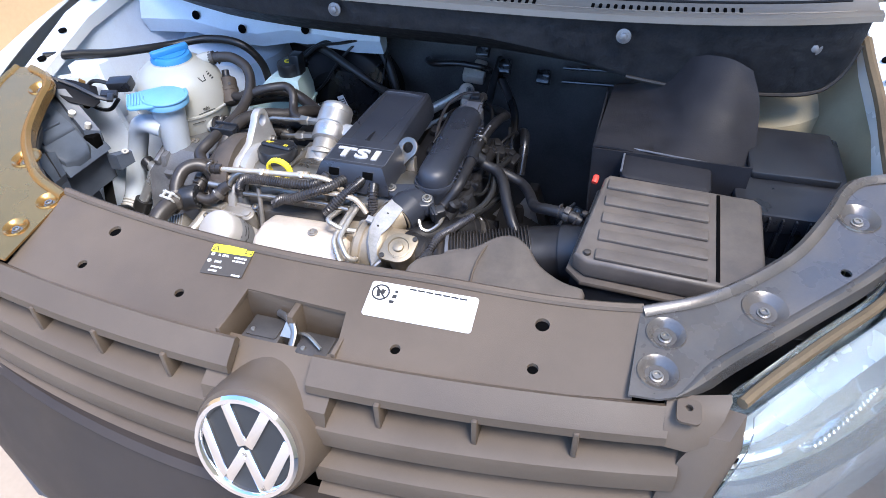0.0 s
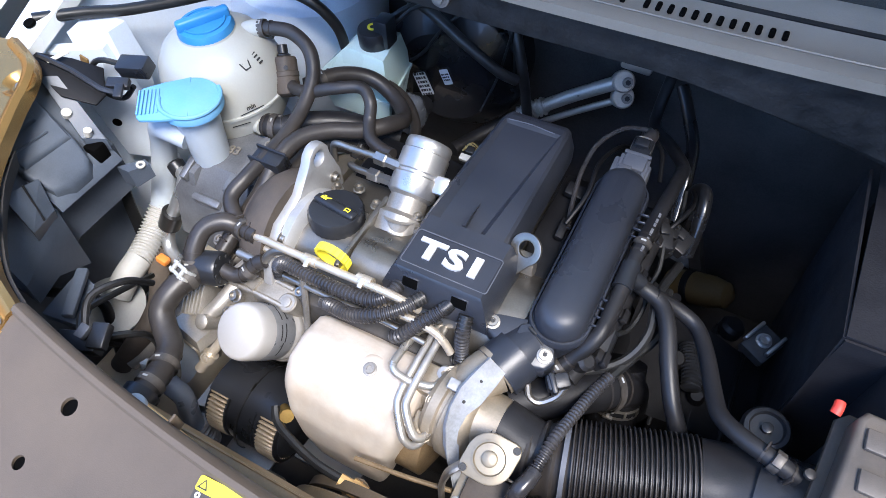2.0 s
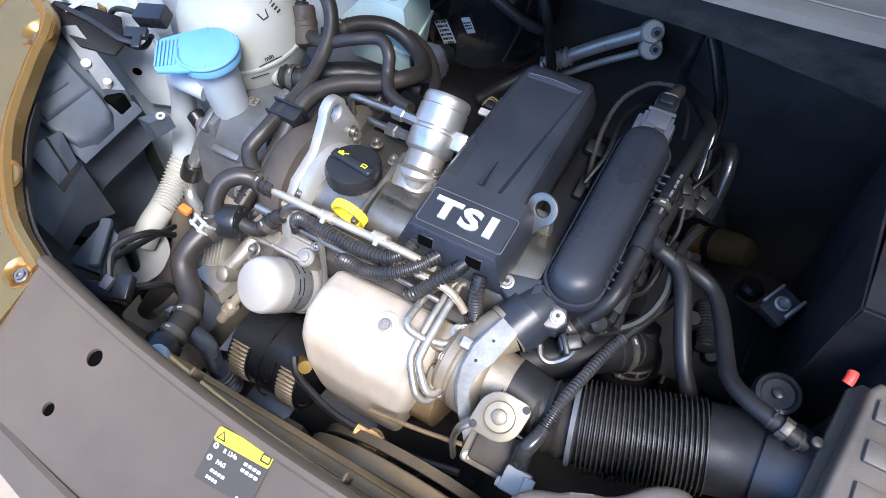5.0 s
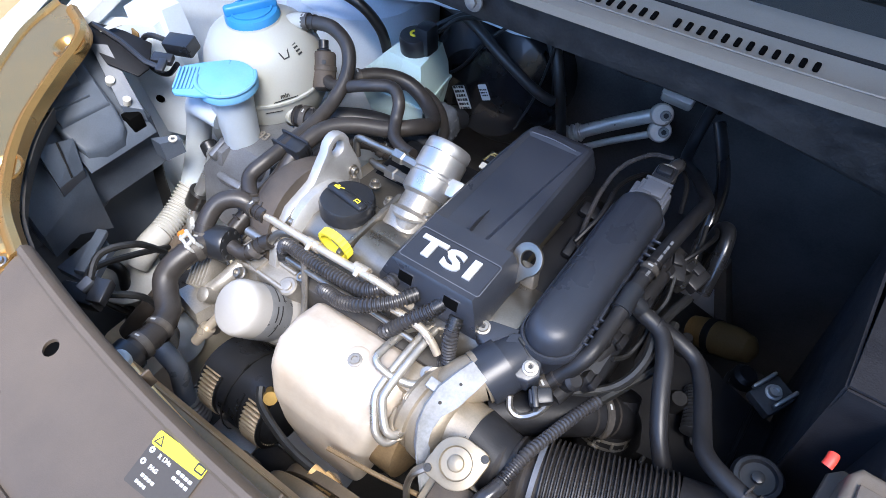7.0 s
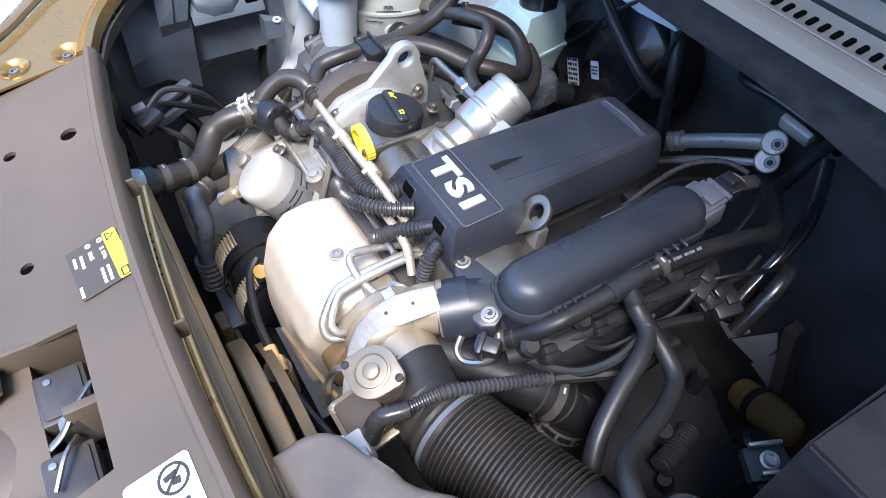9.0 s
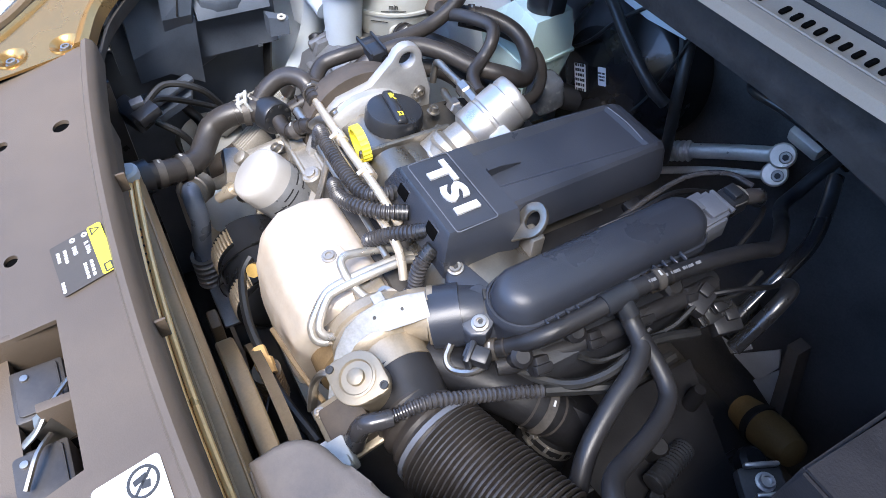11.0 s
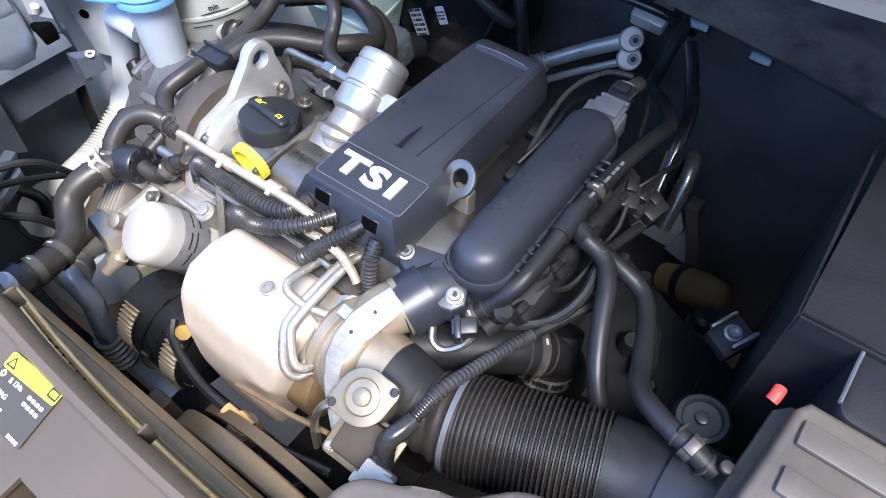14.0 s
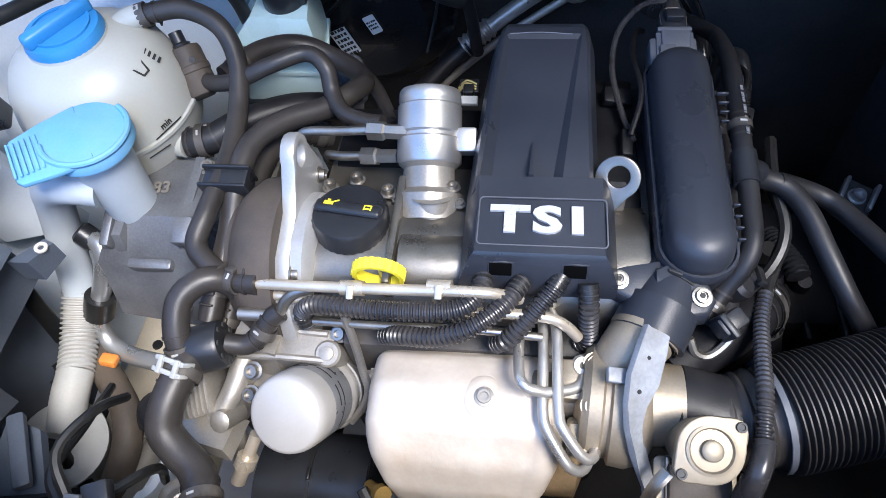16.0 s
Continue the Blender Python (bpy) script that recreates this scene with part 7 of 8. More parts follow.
single("cable_fitting", join(lathe([(0.008, 0), (0.008, 0.016), (0.011, 0.016), (0.011, 0.026)], axes((-0.105, 0.245, 0.722), (0.9, 0.0, -0.25)), 8), lathe([(0.010, 0), (0.010, 0.01)], axes((-0.080, 0.245, 0.716), (0.9, 0.0, -0.25)), 8)), M_GILT, "brown metal cable fitting behind the radiator", "fitting")
single("spring_coil", tube([(-0.086, 0.245, 0.700), (-0.088, 0.247, 0.670), (-0.09, 0.25, 0.63)], 0.014, 16, rib=0.006, pitch=0.009), M_RUST, "ribbed brown metal bellows low in the bay", "bellows")
hose("air_conditioning_hose", "blue-grey refrigerant pipe with a crimped end", [(-0.398, 0.262, 0.715), (-0.386, 0.249, 0.727), (-0.3730, 0.2460, 0.7210), (-0.3600, 0.2460, 0.6930), (-0.3640, 0.2390, 0.6450), (-0.3620, 0.2345, 0.6150)], 0.0135, M_AC, category="pipe", seg=14, step=0.005)
single("crimp_end", tube([(-0.3620, 0.2350, 0.620), (-0.362, 0.235, 0.555)], 0.0165, 14, rib=0.005, pitch=0.011), M_ALU, "crimped metal end of the refrigerant pipe", "fitting")
single("pipe_union", lathe([(0.0205, -0.012), (0.0225, -0.010), (0.0225, -0.002), (0.020, 0.0), (0.020, 0.006), (0.0215, 0.008), (0.0215, 0.014), (0.016, 0.016)], axes((-0.392, 0.256, 0.721), (-0.75, 0.6, -0.45)), 24), M_ALU, "dusty metal union on the refrigerant pipe", "fitting")
oc = thing("oil_cooler", "ribbed silver oil cooler beside the filter", "oil cooler", (-0.365, 0.345, 0.72))
OCM = axes((-0.371, 0.360, 0.752), (-0.1, -0.45, 0.9), (0.95, 0.25, 0.2)) @ Matrix.Diagonal((0.72, 0.72, 1, 1))
part("core", box((0.040, 0.050, 0.050), OCM, 0.003), M_ALU, oc)
for i in range(6):
    part("plate_rib", box((0.0042, 0.056, 0.052), OCM @ pose(-0.0185 + 0.0074 * i, 0, 0.002), 0.0012, 1), M_ALU, oc)
part("lug", lathe([(0.010, -0.02), (0.010, 0.012), (0.007, 0.014)], axes((-0.345, 0.322, 0.785), (-0.1, -0.6, 0.8)), 16), M_ALU, oc)
part("foot", tube([(-0.352, 0.335, 0.775), (-0.346, 0.318, 0.752), (-0.348, 0.308, 0.72)], 0.0095, 10, 0.005), M_ALU, oc)
single("silver_bracket", bevel(loft([[(-0.40, 0.30, 0.76), (-0.34, 0.29, 0.76), (-0.335, 0.33, 0.755), (-0.395, 0.345, 0.755)], [(-0.395, 0.305, 0.775), (-0.345, 0.295, 0.775), (-0.34, 0.33, 0.77), (-0.39, 0.34, 0.77)]]), 0.004), M_ALU, "crumpled silver heat foil bracket under the hose", "bracket")
single("oxygen_sensor", lathe([(0.007, 0), (0.007, 0.018), (0.010, 0.018), (0.010, 0.03), (0.006, 0.03), (0.006, 0.055)], axes((-0.335, 0.275, 0.745), (0.35, 0.6, 0.6)), 12), M_GOLDP, "small plated sensor with a hexagon", "sensor")
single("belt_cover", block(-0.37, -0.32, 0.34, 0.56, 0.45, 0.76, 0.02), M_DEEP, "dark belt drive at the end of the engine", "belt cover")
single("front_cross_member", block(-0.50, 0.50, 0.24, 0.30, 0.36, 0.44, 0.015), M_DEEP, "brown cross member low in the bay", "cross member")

# headlight rear housing and wiring
hh = thing("headlight_housing", "black plastic rear housing of the headlight with clip lids", "headlight housing", (-0.58, 0.36, 0.74))
HF = axes((-0.575, 0, 0), (1, 0, 0.06), (0, 1, 0))
part("front_box", plate([(0.340, 0.862), (0.396, 0.866), (0.452, 0.860), (0.458, 0.850), (0.458, 0.812), (0.411, 0.813), (0.386, 0.778), (0.335, 0.755), (0.324, 0.800)], 0.045, HF, (), 0.006, None, 3), M_LAMP, hh)
part("back_body", bevel(loft([[(-0.602, y, 0.785), (-0.602, y, 0.868), (-0.660, y, 0.942), (-0.70, y, 0.965), (-0.70, y, 0.785)] for y in (0.22, 0.28, 0.34, 0.40, 0.462)]), 0.004, 2), M_LAMP, hh)


def hh_top(x, y):
    """Height of the sloping lids on the housing."""
    return 0.880 + (-0.586 - x) * 0.92


part("lid", plate([(-0.588, 0.352), (-0.581, 0.372), (-0.581, 0.402), (-0.590, 0.416), (-0.612, 0.424), (-0.668, 0.432), (-0.668, 0.345), (-0.612, 0.345)], 0.026, None, (), 0.005, lambda x, y: hh_top(x, y) + 0.004, 3), M_LAMP, hh)
part("lid", plate([(-0.616, 0.350), (-0.613, 0.420), (-0.640, 0.425), (-0.641, 0.350)], 0.012, None, (), 0.003, lambda x, y: hh_top(x, y) + 0.010), M_LAMP, hh)
part("lid", plate([(-0.645, 0.350), (-0.644, 0.408), (-0.672, 0.416), (-0.674, 0.350)], 0.014, None, (), 0.003, lambda x, y: hh_top(x, y) + 0.011), M_LAMP, hh)
part("lid_rib", tube([(-0.630, 0.352, hh_top(-0.630, 0) + 0.011), (-0.627, 0.405, hh_top(-0.627, 0) + 0.011)], 0.0022, 6, 0.02), M_LAMP, hh)
part("bevel_ledge", bevel(loft([[(-0.578, y, 0.858), (-0.583, y, 0.868), (-0.600, y, 0.884), (-0.63, y, 0.884), (-0.63, y, 0.85)] for y in (0.342, 0.395, 0.450)]), 0.003, 2), M_LAMP, hh)
part("step_pad", bevel(loft([[(-0.556, 0.292, 0.882), (-0.575, 0.334, 0.872), (-0.598, 0.350, 0.905), (-0.588, 0.300, 0.926)], [(-0.566, 0.292, 0.850), (-0.585, 0.334, 0.842), (-0.61, 0.350, 0.860), (-0.60, 0.300, 0.880)]]), 0.003, 2), M_LAMP, hh)
# crease drawn as a raised line in the shade black
part("pad_crease", tube([(-0.566, 0.314, 0.878), (-0.593, 0.328, 0.916)], 0.0016, 6, 0.01), M_PIT, hh)
part("low_body", bevel(loft([[(-0.548, 0.240, 0.800), (-0.538, 0.240, 0.845), (-0.560, 0.244, 0.880), (-0.66, 0.25, 0.930), (-0.66, 0.25, 0.80)], [(-0.568, 0.285, 0.792), (-0.556, 0.287, 0.850), (-0.568, 0.290, 0.880), (-0.67, 0.29, 0.948), (-0.67, 0.29, 0.79)], [(-0.582, 0.332, 0.755), (-0.580, 0.336, 0.830), (-0.584, 0.340, 0.862), (-0.68, 0.345, 0.950), (-0.68, 0.345, 0.755)]]), 0.006, 3), M_LAMP, hh)
part("rear_arm", bevel(loft([[(-0.672, 0.455, 0.966), (-0.655, 0.470, 0.962), (-0.655, 0.470, 0.945), (-0.672, 0.455, 0.948)], [(-0.606, 0.430, 0.904), (-0.585, 0.448, 0.896), (-0.585, 0.448, 0.876), (-0.606, 0.430, 0.884)]]), 0.003, 2), M_LAMP, hh)
# black block drawn for the shaded gap beside the lid
part("notch", block(-0.607, -0.585, 0.424, 0.444, 0.866, 0.893, 0.002), M_HOLE, hh)
part("mount_ear", bevel(loft([[(-0.585, 0.440, 0.850), (-0.562, 0.440, 0.850), (-0.562, 0.440, 0.818), (-0.585, 0.440, 0.818)], [(-0.560, 0.470, 0.848), (-0.548, 0.466, 0.848), (-0.548, 0.466, 0.824), (-0.560, 0.470, 0.824)]]), 0.003, 2), M_LAMP, hh)
part("ear_washer", lathe([(0.0065, 0), (0.0065, 0.002), (0.003, 0.002), (0.003, 0.0)], axes((-0.556, 0.458, 0.8495), (0.2, 0, 1)), 14, False), M_IVORY, hh, "ivory washer")
part("side_mark", box((0.004, 0.010, 0.001), HF @ pose(0.435, 0.845, 0.0008, 0, 0, 20), 0), M_CONN, hh)
part("lower_shelf", bevel(loft([[(-0.50, 0.245, 0.772), (-0.56, 0.235, 0.775), (-0.56, 0.235, 0.762), (-0.50, 0.245, 0.760)], [(-0.53, 0.30, 0.775), (-0.566, 0.31, 0.778), (-0.566, 0.31, 0.765), (-0.53, 0.30, 0.763)]]), 0.003), M_LAMP, hh)
part("clip_arm", box((0.016, 0.075, 0.012), axes((-0.53, 0.275, 0.785), (0.2, 0.1, 1), (1, 0.6, 0)), 0.004), M_LAMP, hh)
part("adjuster", lathe([(0.0065, 0), (0.0065, 0.008), (0.003, 0.009)], axes((-0.632, 0.442, 0.925), (0.5, -0.1, 1)), 12), M_IVORY, hh, "ivory adjuster knob")
part("screw", lathe([(0.0055, 0), (0.0055, 0.010), (0.003, 0.011)], axes((-0.602, 0.438, 0.905), (0.4, 0.1, 1)), 10), M_IVORY, hh)
pl = thing("wiring_plug", "black multi-pin wiring plug behind the headlight", "connector", (-0.405, 0.215, 0.83))
part("plug", join(box((0.05, 0.024, 0.024), axes((-0.415, 0.215, 0.838), (0.1, -0.2, 1), (1, 0.4, 0)), 0.003), box((0.02, 0.03, 0.014), axes((-0.39, 0.228, 0.855), (0.1, -0.2, 1), (1, 0.4, 0)), 0.002)), M_BLACK, pl)
part("latch", box((0.012, 0.016, 0.008), axes((-0.405, 0.222, 0.866), (0.1, -0.2, 1)), 0.001), M_CONN, pl)
for p in ([(-0.42, 0.225, 0.85), (-0.44, 0.26, 0.862), (-0.43, 0.30, 0.85), (-0.44, 0.33, 0.80)], [(-0.40, 0.235, 0.84), (-0.385, 0.26, 0.82), (-0.40, 0.275, 0.77), (-0.43, 0.28, 0.70)], [(-0.43, 0.22, 0.84), (-0.46, 0.25, 0.83), (-0.47, 0.30, 0.80), (-0.50, 0.36, 0.74)]):
    hose("cable", "thin black cable hanging behind the headlight", p, 0.0045, M_TAPE, category="cable", seg=8)
single("orange_tag", box((0.02, 0.014, 0.012), axes((-0.560, 0.412, 0.672), (0.2, 0.2, 1)), 0.003), mat("orange_plastic", (0.55, 0.2, 0.03), 0.5, var=0.1, bump=0.1), "small orange plastic clip on the cable", "clip")
cw = thing("wing_connector", "black sensor connector with a looped cable by the tank", "connector", (-0.60, 0.52, 0.93))
part("plug", box((0.045, 0.026, 0.022), axes((-0.595, 0.545, 0.935), (0, -0.2, 1), (1, 0.3, 0)), 0.003), M_BLACK, cw)
part("loop", tube([(-0.615, 0.538, 0.947), (-0.64, 0.525, 0.955), (-0.66, 0.52, 0.935), (-0.65, 0.515, 0.905), (-0.62, 0.52, 0.90), (-0.60, 0.53, 0.92)], 0.004, 8, 0.006), M_TAPE, cw)
lin = thing("arch_hollow", "clip tabs over a black sheet drawn for the dark gap behind the headlight", "liner", (-0.66, 0.50, 0.80))
# near-black sheet stands in for the shaded opening
part("panel", plate([(-0.715, 0.475), (-0.668, 0.508), (-0.635, 0.522), (-0.606, 0.490), (-0.604, 0.470), (-0.640, 0.452), (-0.690, 0.462)], 0.003, None, (), 0.001, lambda x, y: 0.93 + (-0.60 - x) * 0.45), M_PIT, lin)
part("rib", tube([(-0.690, 0.478, 0.978), (-0.650, 0.488, 0.960), (-0.610, 0.490, 0.942), (-0.592, 0.500, 0.934)], 0.004, 6, 0.02), M_BLACK, lin)
part("tab", join(box((0.030, 0.016, 0.010), axes((-0.600, 0.512, 0.934), (0.2, -0.2, 1), (1, 0.5, 0)), 0.002), box((0.012, 0.022, 0.006), axes((-0.588, 0.500, 0.936), (0.2, -0.2, 1), (1, 0.5, 0)), 0.002)), M_BLACK, lin)
part("flag", box((0.006, 0.030, 0.0015), axes((-0.672, 0.492, 0.972), (0.4, -0.2, 1), (1, -0.4, 0)), 0.0004), M_IVORY, lin, "orange-white paper tag")
wb = thing("wing_bracket", "white painted folded bracket on the inner wing", "bracket", (-0.68, 0.56, 0.80))
part("web", bevel(loft([[(-0.715, 0.50, 0.96), (-0.655, 0.545, 0.955), (-0.66, 0.56, 0.955), (-0.72, 0.52, 0.96)], [(-0.70, 0.51, 0.88), (-0.635, 0.55, 0.87), (-0.64, 0.565, 0.87), (-0.71, 0.53, 0.88)], [(-0.69, 0.52, 0.76), (-0.615, 0.56, 0.74), (-0.62, 0.58, 0.74), (-0.70, 0.54, 0.76)]]), 0.003), M_WING, wb)
part("rib", block(-0.672, -0.660, 0.535, 0.55, 0.78, 0.94, 0.004), M_WING, wb)
for z in (0.90, 0.83):
    part("hole", lathe([(0.007, 0), (0.007, 0.002)], axes((-0.678, 0.5235, z), (0.5, -0.85, 0)), 12), M_HOLE, wb)
part("fold", bevel(loft([[(-0.700, 0.535, 0.975), (-0.655, 0.565, 0.97), (-0.66, 0.60, 0.965), (-0.71, 0.59, 0.975)], [(-0.688, 0.53, 0.92), (-0.645, 0.56, 0.915), (-0.65, 0.60, 0.91), (-0.70, 0.58, 0.92)], [(-0.68, 0.54, 0.86), (-0.65, 0.565, 0.85), (-0.65, 0.59, 0.85), (-0.69, 0.575, 0.86)]]), 0.008, 3), M_WING, wb)
part("flag", box((0.014, 0.003, 0.03), axes((-0.668, 0.515, 0.93), (0.3, 0.1, 1)), 0.0008), M_TAN, wb)
upr = thing("upper_rail", "white painted upper rail with dark holes beside the scuttle", "rail", (0.76, 0.6, 0.95))
part("rail", bevel(loft([[(0.715, 0.52, 0.975), (0.775, 0.52, 0.985), (0.775, 0.53, 0.94), (0.715, 0.53, 0.93)], [(0.730, 0.66, 1.005), (0.800, 0.66, 1.03), (0.800, 0.67, 0.97), (0.730, 0.67, 0.955)], [(0.728, 0.82, 1.035), (0.805, 0.82, 1.07), (0.805, 0.83, 1.0), (0.728, 0.83, 0.985)], [(0.730, 0.95, 1.07), (0.81, 0.95, 1.09), (0.81, 0.95, 1.03), (0.73, 0.95, 1.02)]]), 0.006), M_PAINT, upr)
for x, y, z, r in ((0.735, 0.60, 0.998, 0.008), (0.748, 0.72, 1.027, 0.013), (0.745, 0.78, 1.036, 0.008), (0.765, 0.66, 1.019, 0.006)):
    part("hole", lathe([(r, 0), (r * 0.95, 0.003)], axes((x, y, z), (-0.35, -0.15, 1)), 14), M_HOLE, upr)
part("edge_trim", tube([(0.722, 0.50, 0.968), (0.724, 0.58, 0.985), (0.728, 0.68, 1.005), (0.726, 0.78, 1.025), (0.722, 0.84, 1.045)], 0.009, 8, 0.02), M_BROWN, upr, "dusty rubber edge trim")
tie = thing("slam_hinge", "white painted upper rail with holes beside the fender", "rail", (-0.73, 0.5, 0.95))
part("rail", bevel(loft([[(-0.745, 0.47, 0.985), (-0.70, 0.475, 0.985), (-0.70, 0.475, 0.965), (-0.745, 0.47, 0.965)], [(-0.79, 0.66, 1.03), (-0.735, 0.66, 1.025), (-0.735, 0.66, 1.00), (-0.79, 0.66, 1.0)], [(-0.80, 0.90, 1.07), (-0.745, 0.90, 1.065), (-0.745, 0.90, 1.03), (-0.80, 0.9, 1.03)]]), 0.006), M_PAINT, tie)
for x, y, z in ((-0.728, 0.51, 0.996), (-0.75, 0.60, 1.016), (-0.765, 0.72, 1.042)):
    part("hole", lathe([(0.008, 0), (0.008, 0.004)], axes((x, y, z - 0.001), (0, -0.2, 1)), 12), M_HOLE, tie)

# ---- air filter side ----
ab = thing("air_filter_box", "dusty grey plastic air filter box with ribbed lid", "air filter box", (0.43, 0.37, 0.72))


def ab_top(x, y):
    return 0.938 + (y - 0.37) * 0.10 - (x - 0.32) * 0.04


def ab_outline(k):
    return [(p.x, p.y) for p in [Vector(q) for q in ((0.338 - k, 0.452 + k), (0.345 - k * 0.6, 0.462 + k), (0.550, 0.462 + k), (0.560 + k, 0.452), (0.560 + k, 0.284), (0.550, 0.272 - k), (0.336 - k * 0.6, 0.272 - k), (0.318 - k, 0.284))]]


part("lid", plate(ab_outline(0.0), 0.030, None, (), 0.006, ab_top, 3), M_AIRBOX, ab)
part("rim", plate(ab_outline(0.008), 0.008, None, (), 0.003, lambda x, y: ab_top(x, y) - 0.030), M_DUSTY, ab)
part("tray", plate(ab_outline(0.001), 0.17, None, (), 0.004, lambda x, y: ab_top(x, y) - 0.040), M_BLACK, ab)
for i in range(5):
    y = 0.435 - 0.0372 * i
    part("lid_rib", bevel(box((0.142, 0.020, 0.0055), axes((0.416, y, ab_top(0.416, y) - 0.0005), (0.04, -0.10, 1)), 0.0), 0.0018, 2), M_AIRBOX, ab)
# groove is a black strip laid on the lid for its shade
part("groove", box((0.005, 0.175, 0.003), axes((0.500, 0.367, ab_top(0.5, 0.367) - 0.0012), (0.04, -0.10, 1)), 0.001), M_HOLE, ab)
for x, y in ((0.335, 0.285), (0.485, 0.268), (0.32, 0.40)):
    part("screw", lathe([(0.005, 0), (0.005, 0.004), (0.003, 0.005)], axes((x, y, ab_top(x, y) - 0.032 + (0.032 if x < 0.34 and y < 0.3 else 0)), (0, 0, 1)), 12), M_LOCK, ab)
part("outlet", tube([(0.300, 0.390, 0.838), (0.345, 0.388, 0.85)], 0.050, 28, 0.01), M_BLACK, ab)
snk = thing("intake_snorkel", "smooth grey plastic air intake duct behind the panel", "air duct", (0.22, 0.24, 0.80))
so = [(p.x, p.y) for p in spline([(0.105, 0.192, 0), (0.104, 0.222, 0), (0.118, 0.243, 0), (0.150, 0.256, 0), (0.185, 0.272, 0), (0.210, 0.294, 0), (0.235, 0.302, 0), (0.258, 0.288, 0), (0.278, 0.262, 0), (0.310, 0.244, 0), (0.338, 0.238, 0), (0.342, 0.222, 0), (0.340, 0.196, 0)], 0.008)]


def snk_top(x, y):
    return 0.905 + (y - 0.2) * 0.16 + 0.008 * math.exp(-((x - 0.22) / 0.06) ** 2)


part("shell", plate(so, 0.055, None, (), 0.008, snk_top, 3), M_AIRBOX, snk)
part("lower_half", plate([(x, y - 0.001) for x, y in so], 0.06, None, (), 0.003, lambda x, y: snk_top(x, y) - 0.058), M_BLACK, snk)
part("seam", tube([(0.198, 0.196, 0.912), (0.196, 0.23, 0.9175), (0.200, 0.262, 0.9225), (0.205, 0.285, 0.921)], 0.0016, 6, 0.01), M_GREY, snk)
part("front_lip", tube([(0.104, 0.194, 0.878), (0.22, 0.190, 0.886), (0.341, 0.196, 0.880)], 0.004, 8, 0.02), M_AIRBOX, snk)

bat = thing("battery", "car battery in a black fabric sheath with open flap", "battery", (0.43, 0.64, 0.60))
part("case", block(0.335, 0.535, 0.545, 0.775, 0.60, 0.93, 0.008), M_SHEATH, bat)
bt = smooth_ruled([[(0.313, 0.519, 0.957), (0.360, 0.520, 0.955), (0.400, 0.524, 0.945), (0.450, 0.530, 0.936), (0.510, 0.552, 0.922), (0.562, 0.590, 0.908)],
                   [(0.316, 0.620, 0.955), (0.370, 0.600, 0.953), (0.420, 0.600, 0.950), (0.460, 0.610, 0.964), (0.510, 0.620, 0.966), (0.560, 0.640, 0.945)],
                   [(0.320, 0.710, 0.950), (0.372, 0.700, 0.955), (0.415, 0.690, 0.968), (0.455, 0.680, 1.004), (0.505, 0.670, 1.014), (0.555, 0.670, 0.990)],
                   [(0.322, 0.774, 0.945), (0.372, 0.760, 0.962), (0.410, 0.745, 0.995), (0.450, 0.720, 1.036), (0.497, 0.700, 1.046), (0.536, 0.690, 1.034)]], 30)
part("flap", skin(bt, 36, 24, 0.003), M_SHEATH, bat, "black padded flap")
part("side_wrap", skin(lambda u, v: Vector((0.314 + 0.010 * v, 0.519 + 0.25 * u, 0.957 - 0.012 * u - 0.35 * v)), 8, 6, 0.003), M_SHEATH, bat)
part("front_wrap", skin(lambda u, v: Vector((0.314 + 0.232 * u, 0.520 + 0.012 * v, 0.955 - 0.25 * v)), 8, 6, 0.003), M_SHEATH, bat)
part("pocket", plate(rounded(0.360, 0.492, 0.462, 0.530, 0.012, 4), 0.12, None, (), 0.005, lambda x, y: 0.945 - (x - 0.36) * 0.06 + (y - 0.46) * 0.1), M_SHEATH, bat)
part("binding", tube([(0.360, 0.470, 0.948), (0.362, 0.526, 0.953), (0.372, 0.532, 0.954), (0.43, 0.532, 0.950), (0.49, 0.532, 0.946)], 0.0016, 6, 0.01), M_CONN, bat)
part("binding", tube([(0.322, 0.5235, 0.9585), (0.331, 0.5235, 0.9580), (0.342, 0.524, 0.9575)], 0.0009, 6, 0.01), M_WHITE, bat)
hose("battery_cable", "short red battery cable by the air box", [(0.3255, 0.466, 0.935), (0.325, 0.460, 0.934), (0.324, 0.455, 0.931)], 0.0048, M_RED, category="cable", seg=10)
fb = thing("fuse_box", "black plastic fuse box with a ribbed front", "fuse box", (0.61, 0.57, 0.70))
part("lid", plate(rounded(0.530, 0.695, 0.46, 0.70, 0.010, 3), 0.03, None, (), 0.004, lambda x, y: 0.915 + (y - 0.46) * 0.05), M_BLACK, fb)
part("lid_step", plate(rounded(0.55, 0.68, 0.55, 0.69, 0.008, 3), 0.012, None, (), 0.003, lambda x, y: 0.927 + (y - 0.46) * 0.05), M_BLACK, fb)
part("case", block(0.535, 0.69, 0.468, 0.69, 0.68, 0.886, 0.005), M_BLACK, fb)
for i in range(7):
    part("rib", block(0.548 + 0.022 * i, 0.553 + 0.022 * i, 0.459, 0.469, 0.70, 0.886, 0.0015), M_BLACK, fb)
for i in range(9):
    part("lid_rib", block(0.540 + 0.018 * i, 0.543 + 0.018 * i, 0.4545, 0.462, 0.888, 0.912, 0.001), M_BLACK, fb)
part("clip", block(0.518, 0.532, 0.49, 0.52, 0.78, 0.90, 0.003), M_BLACK, fb)
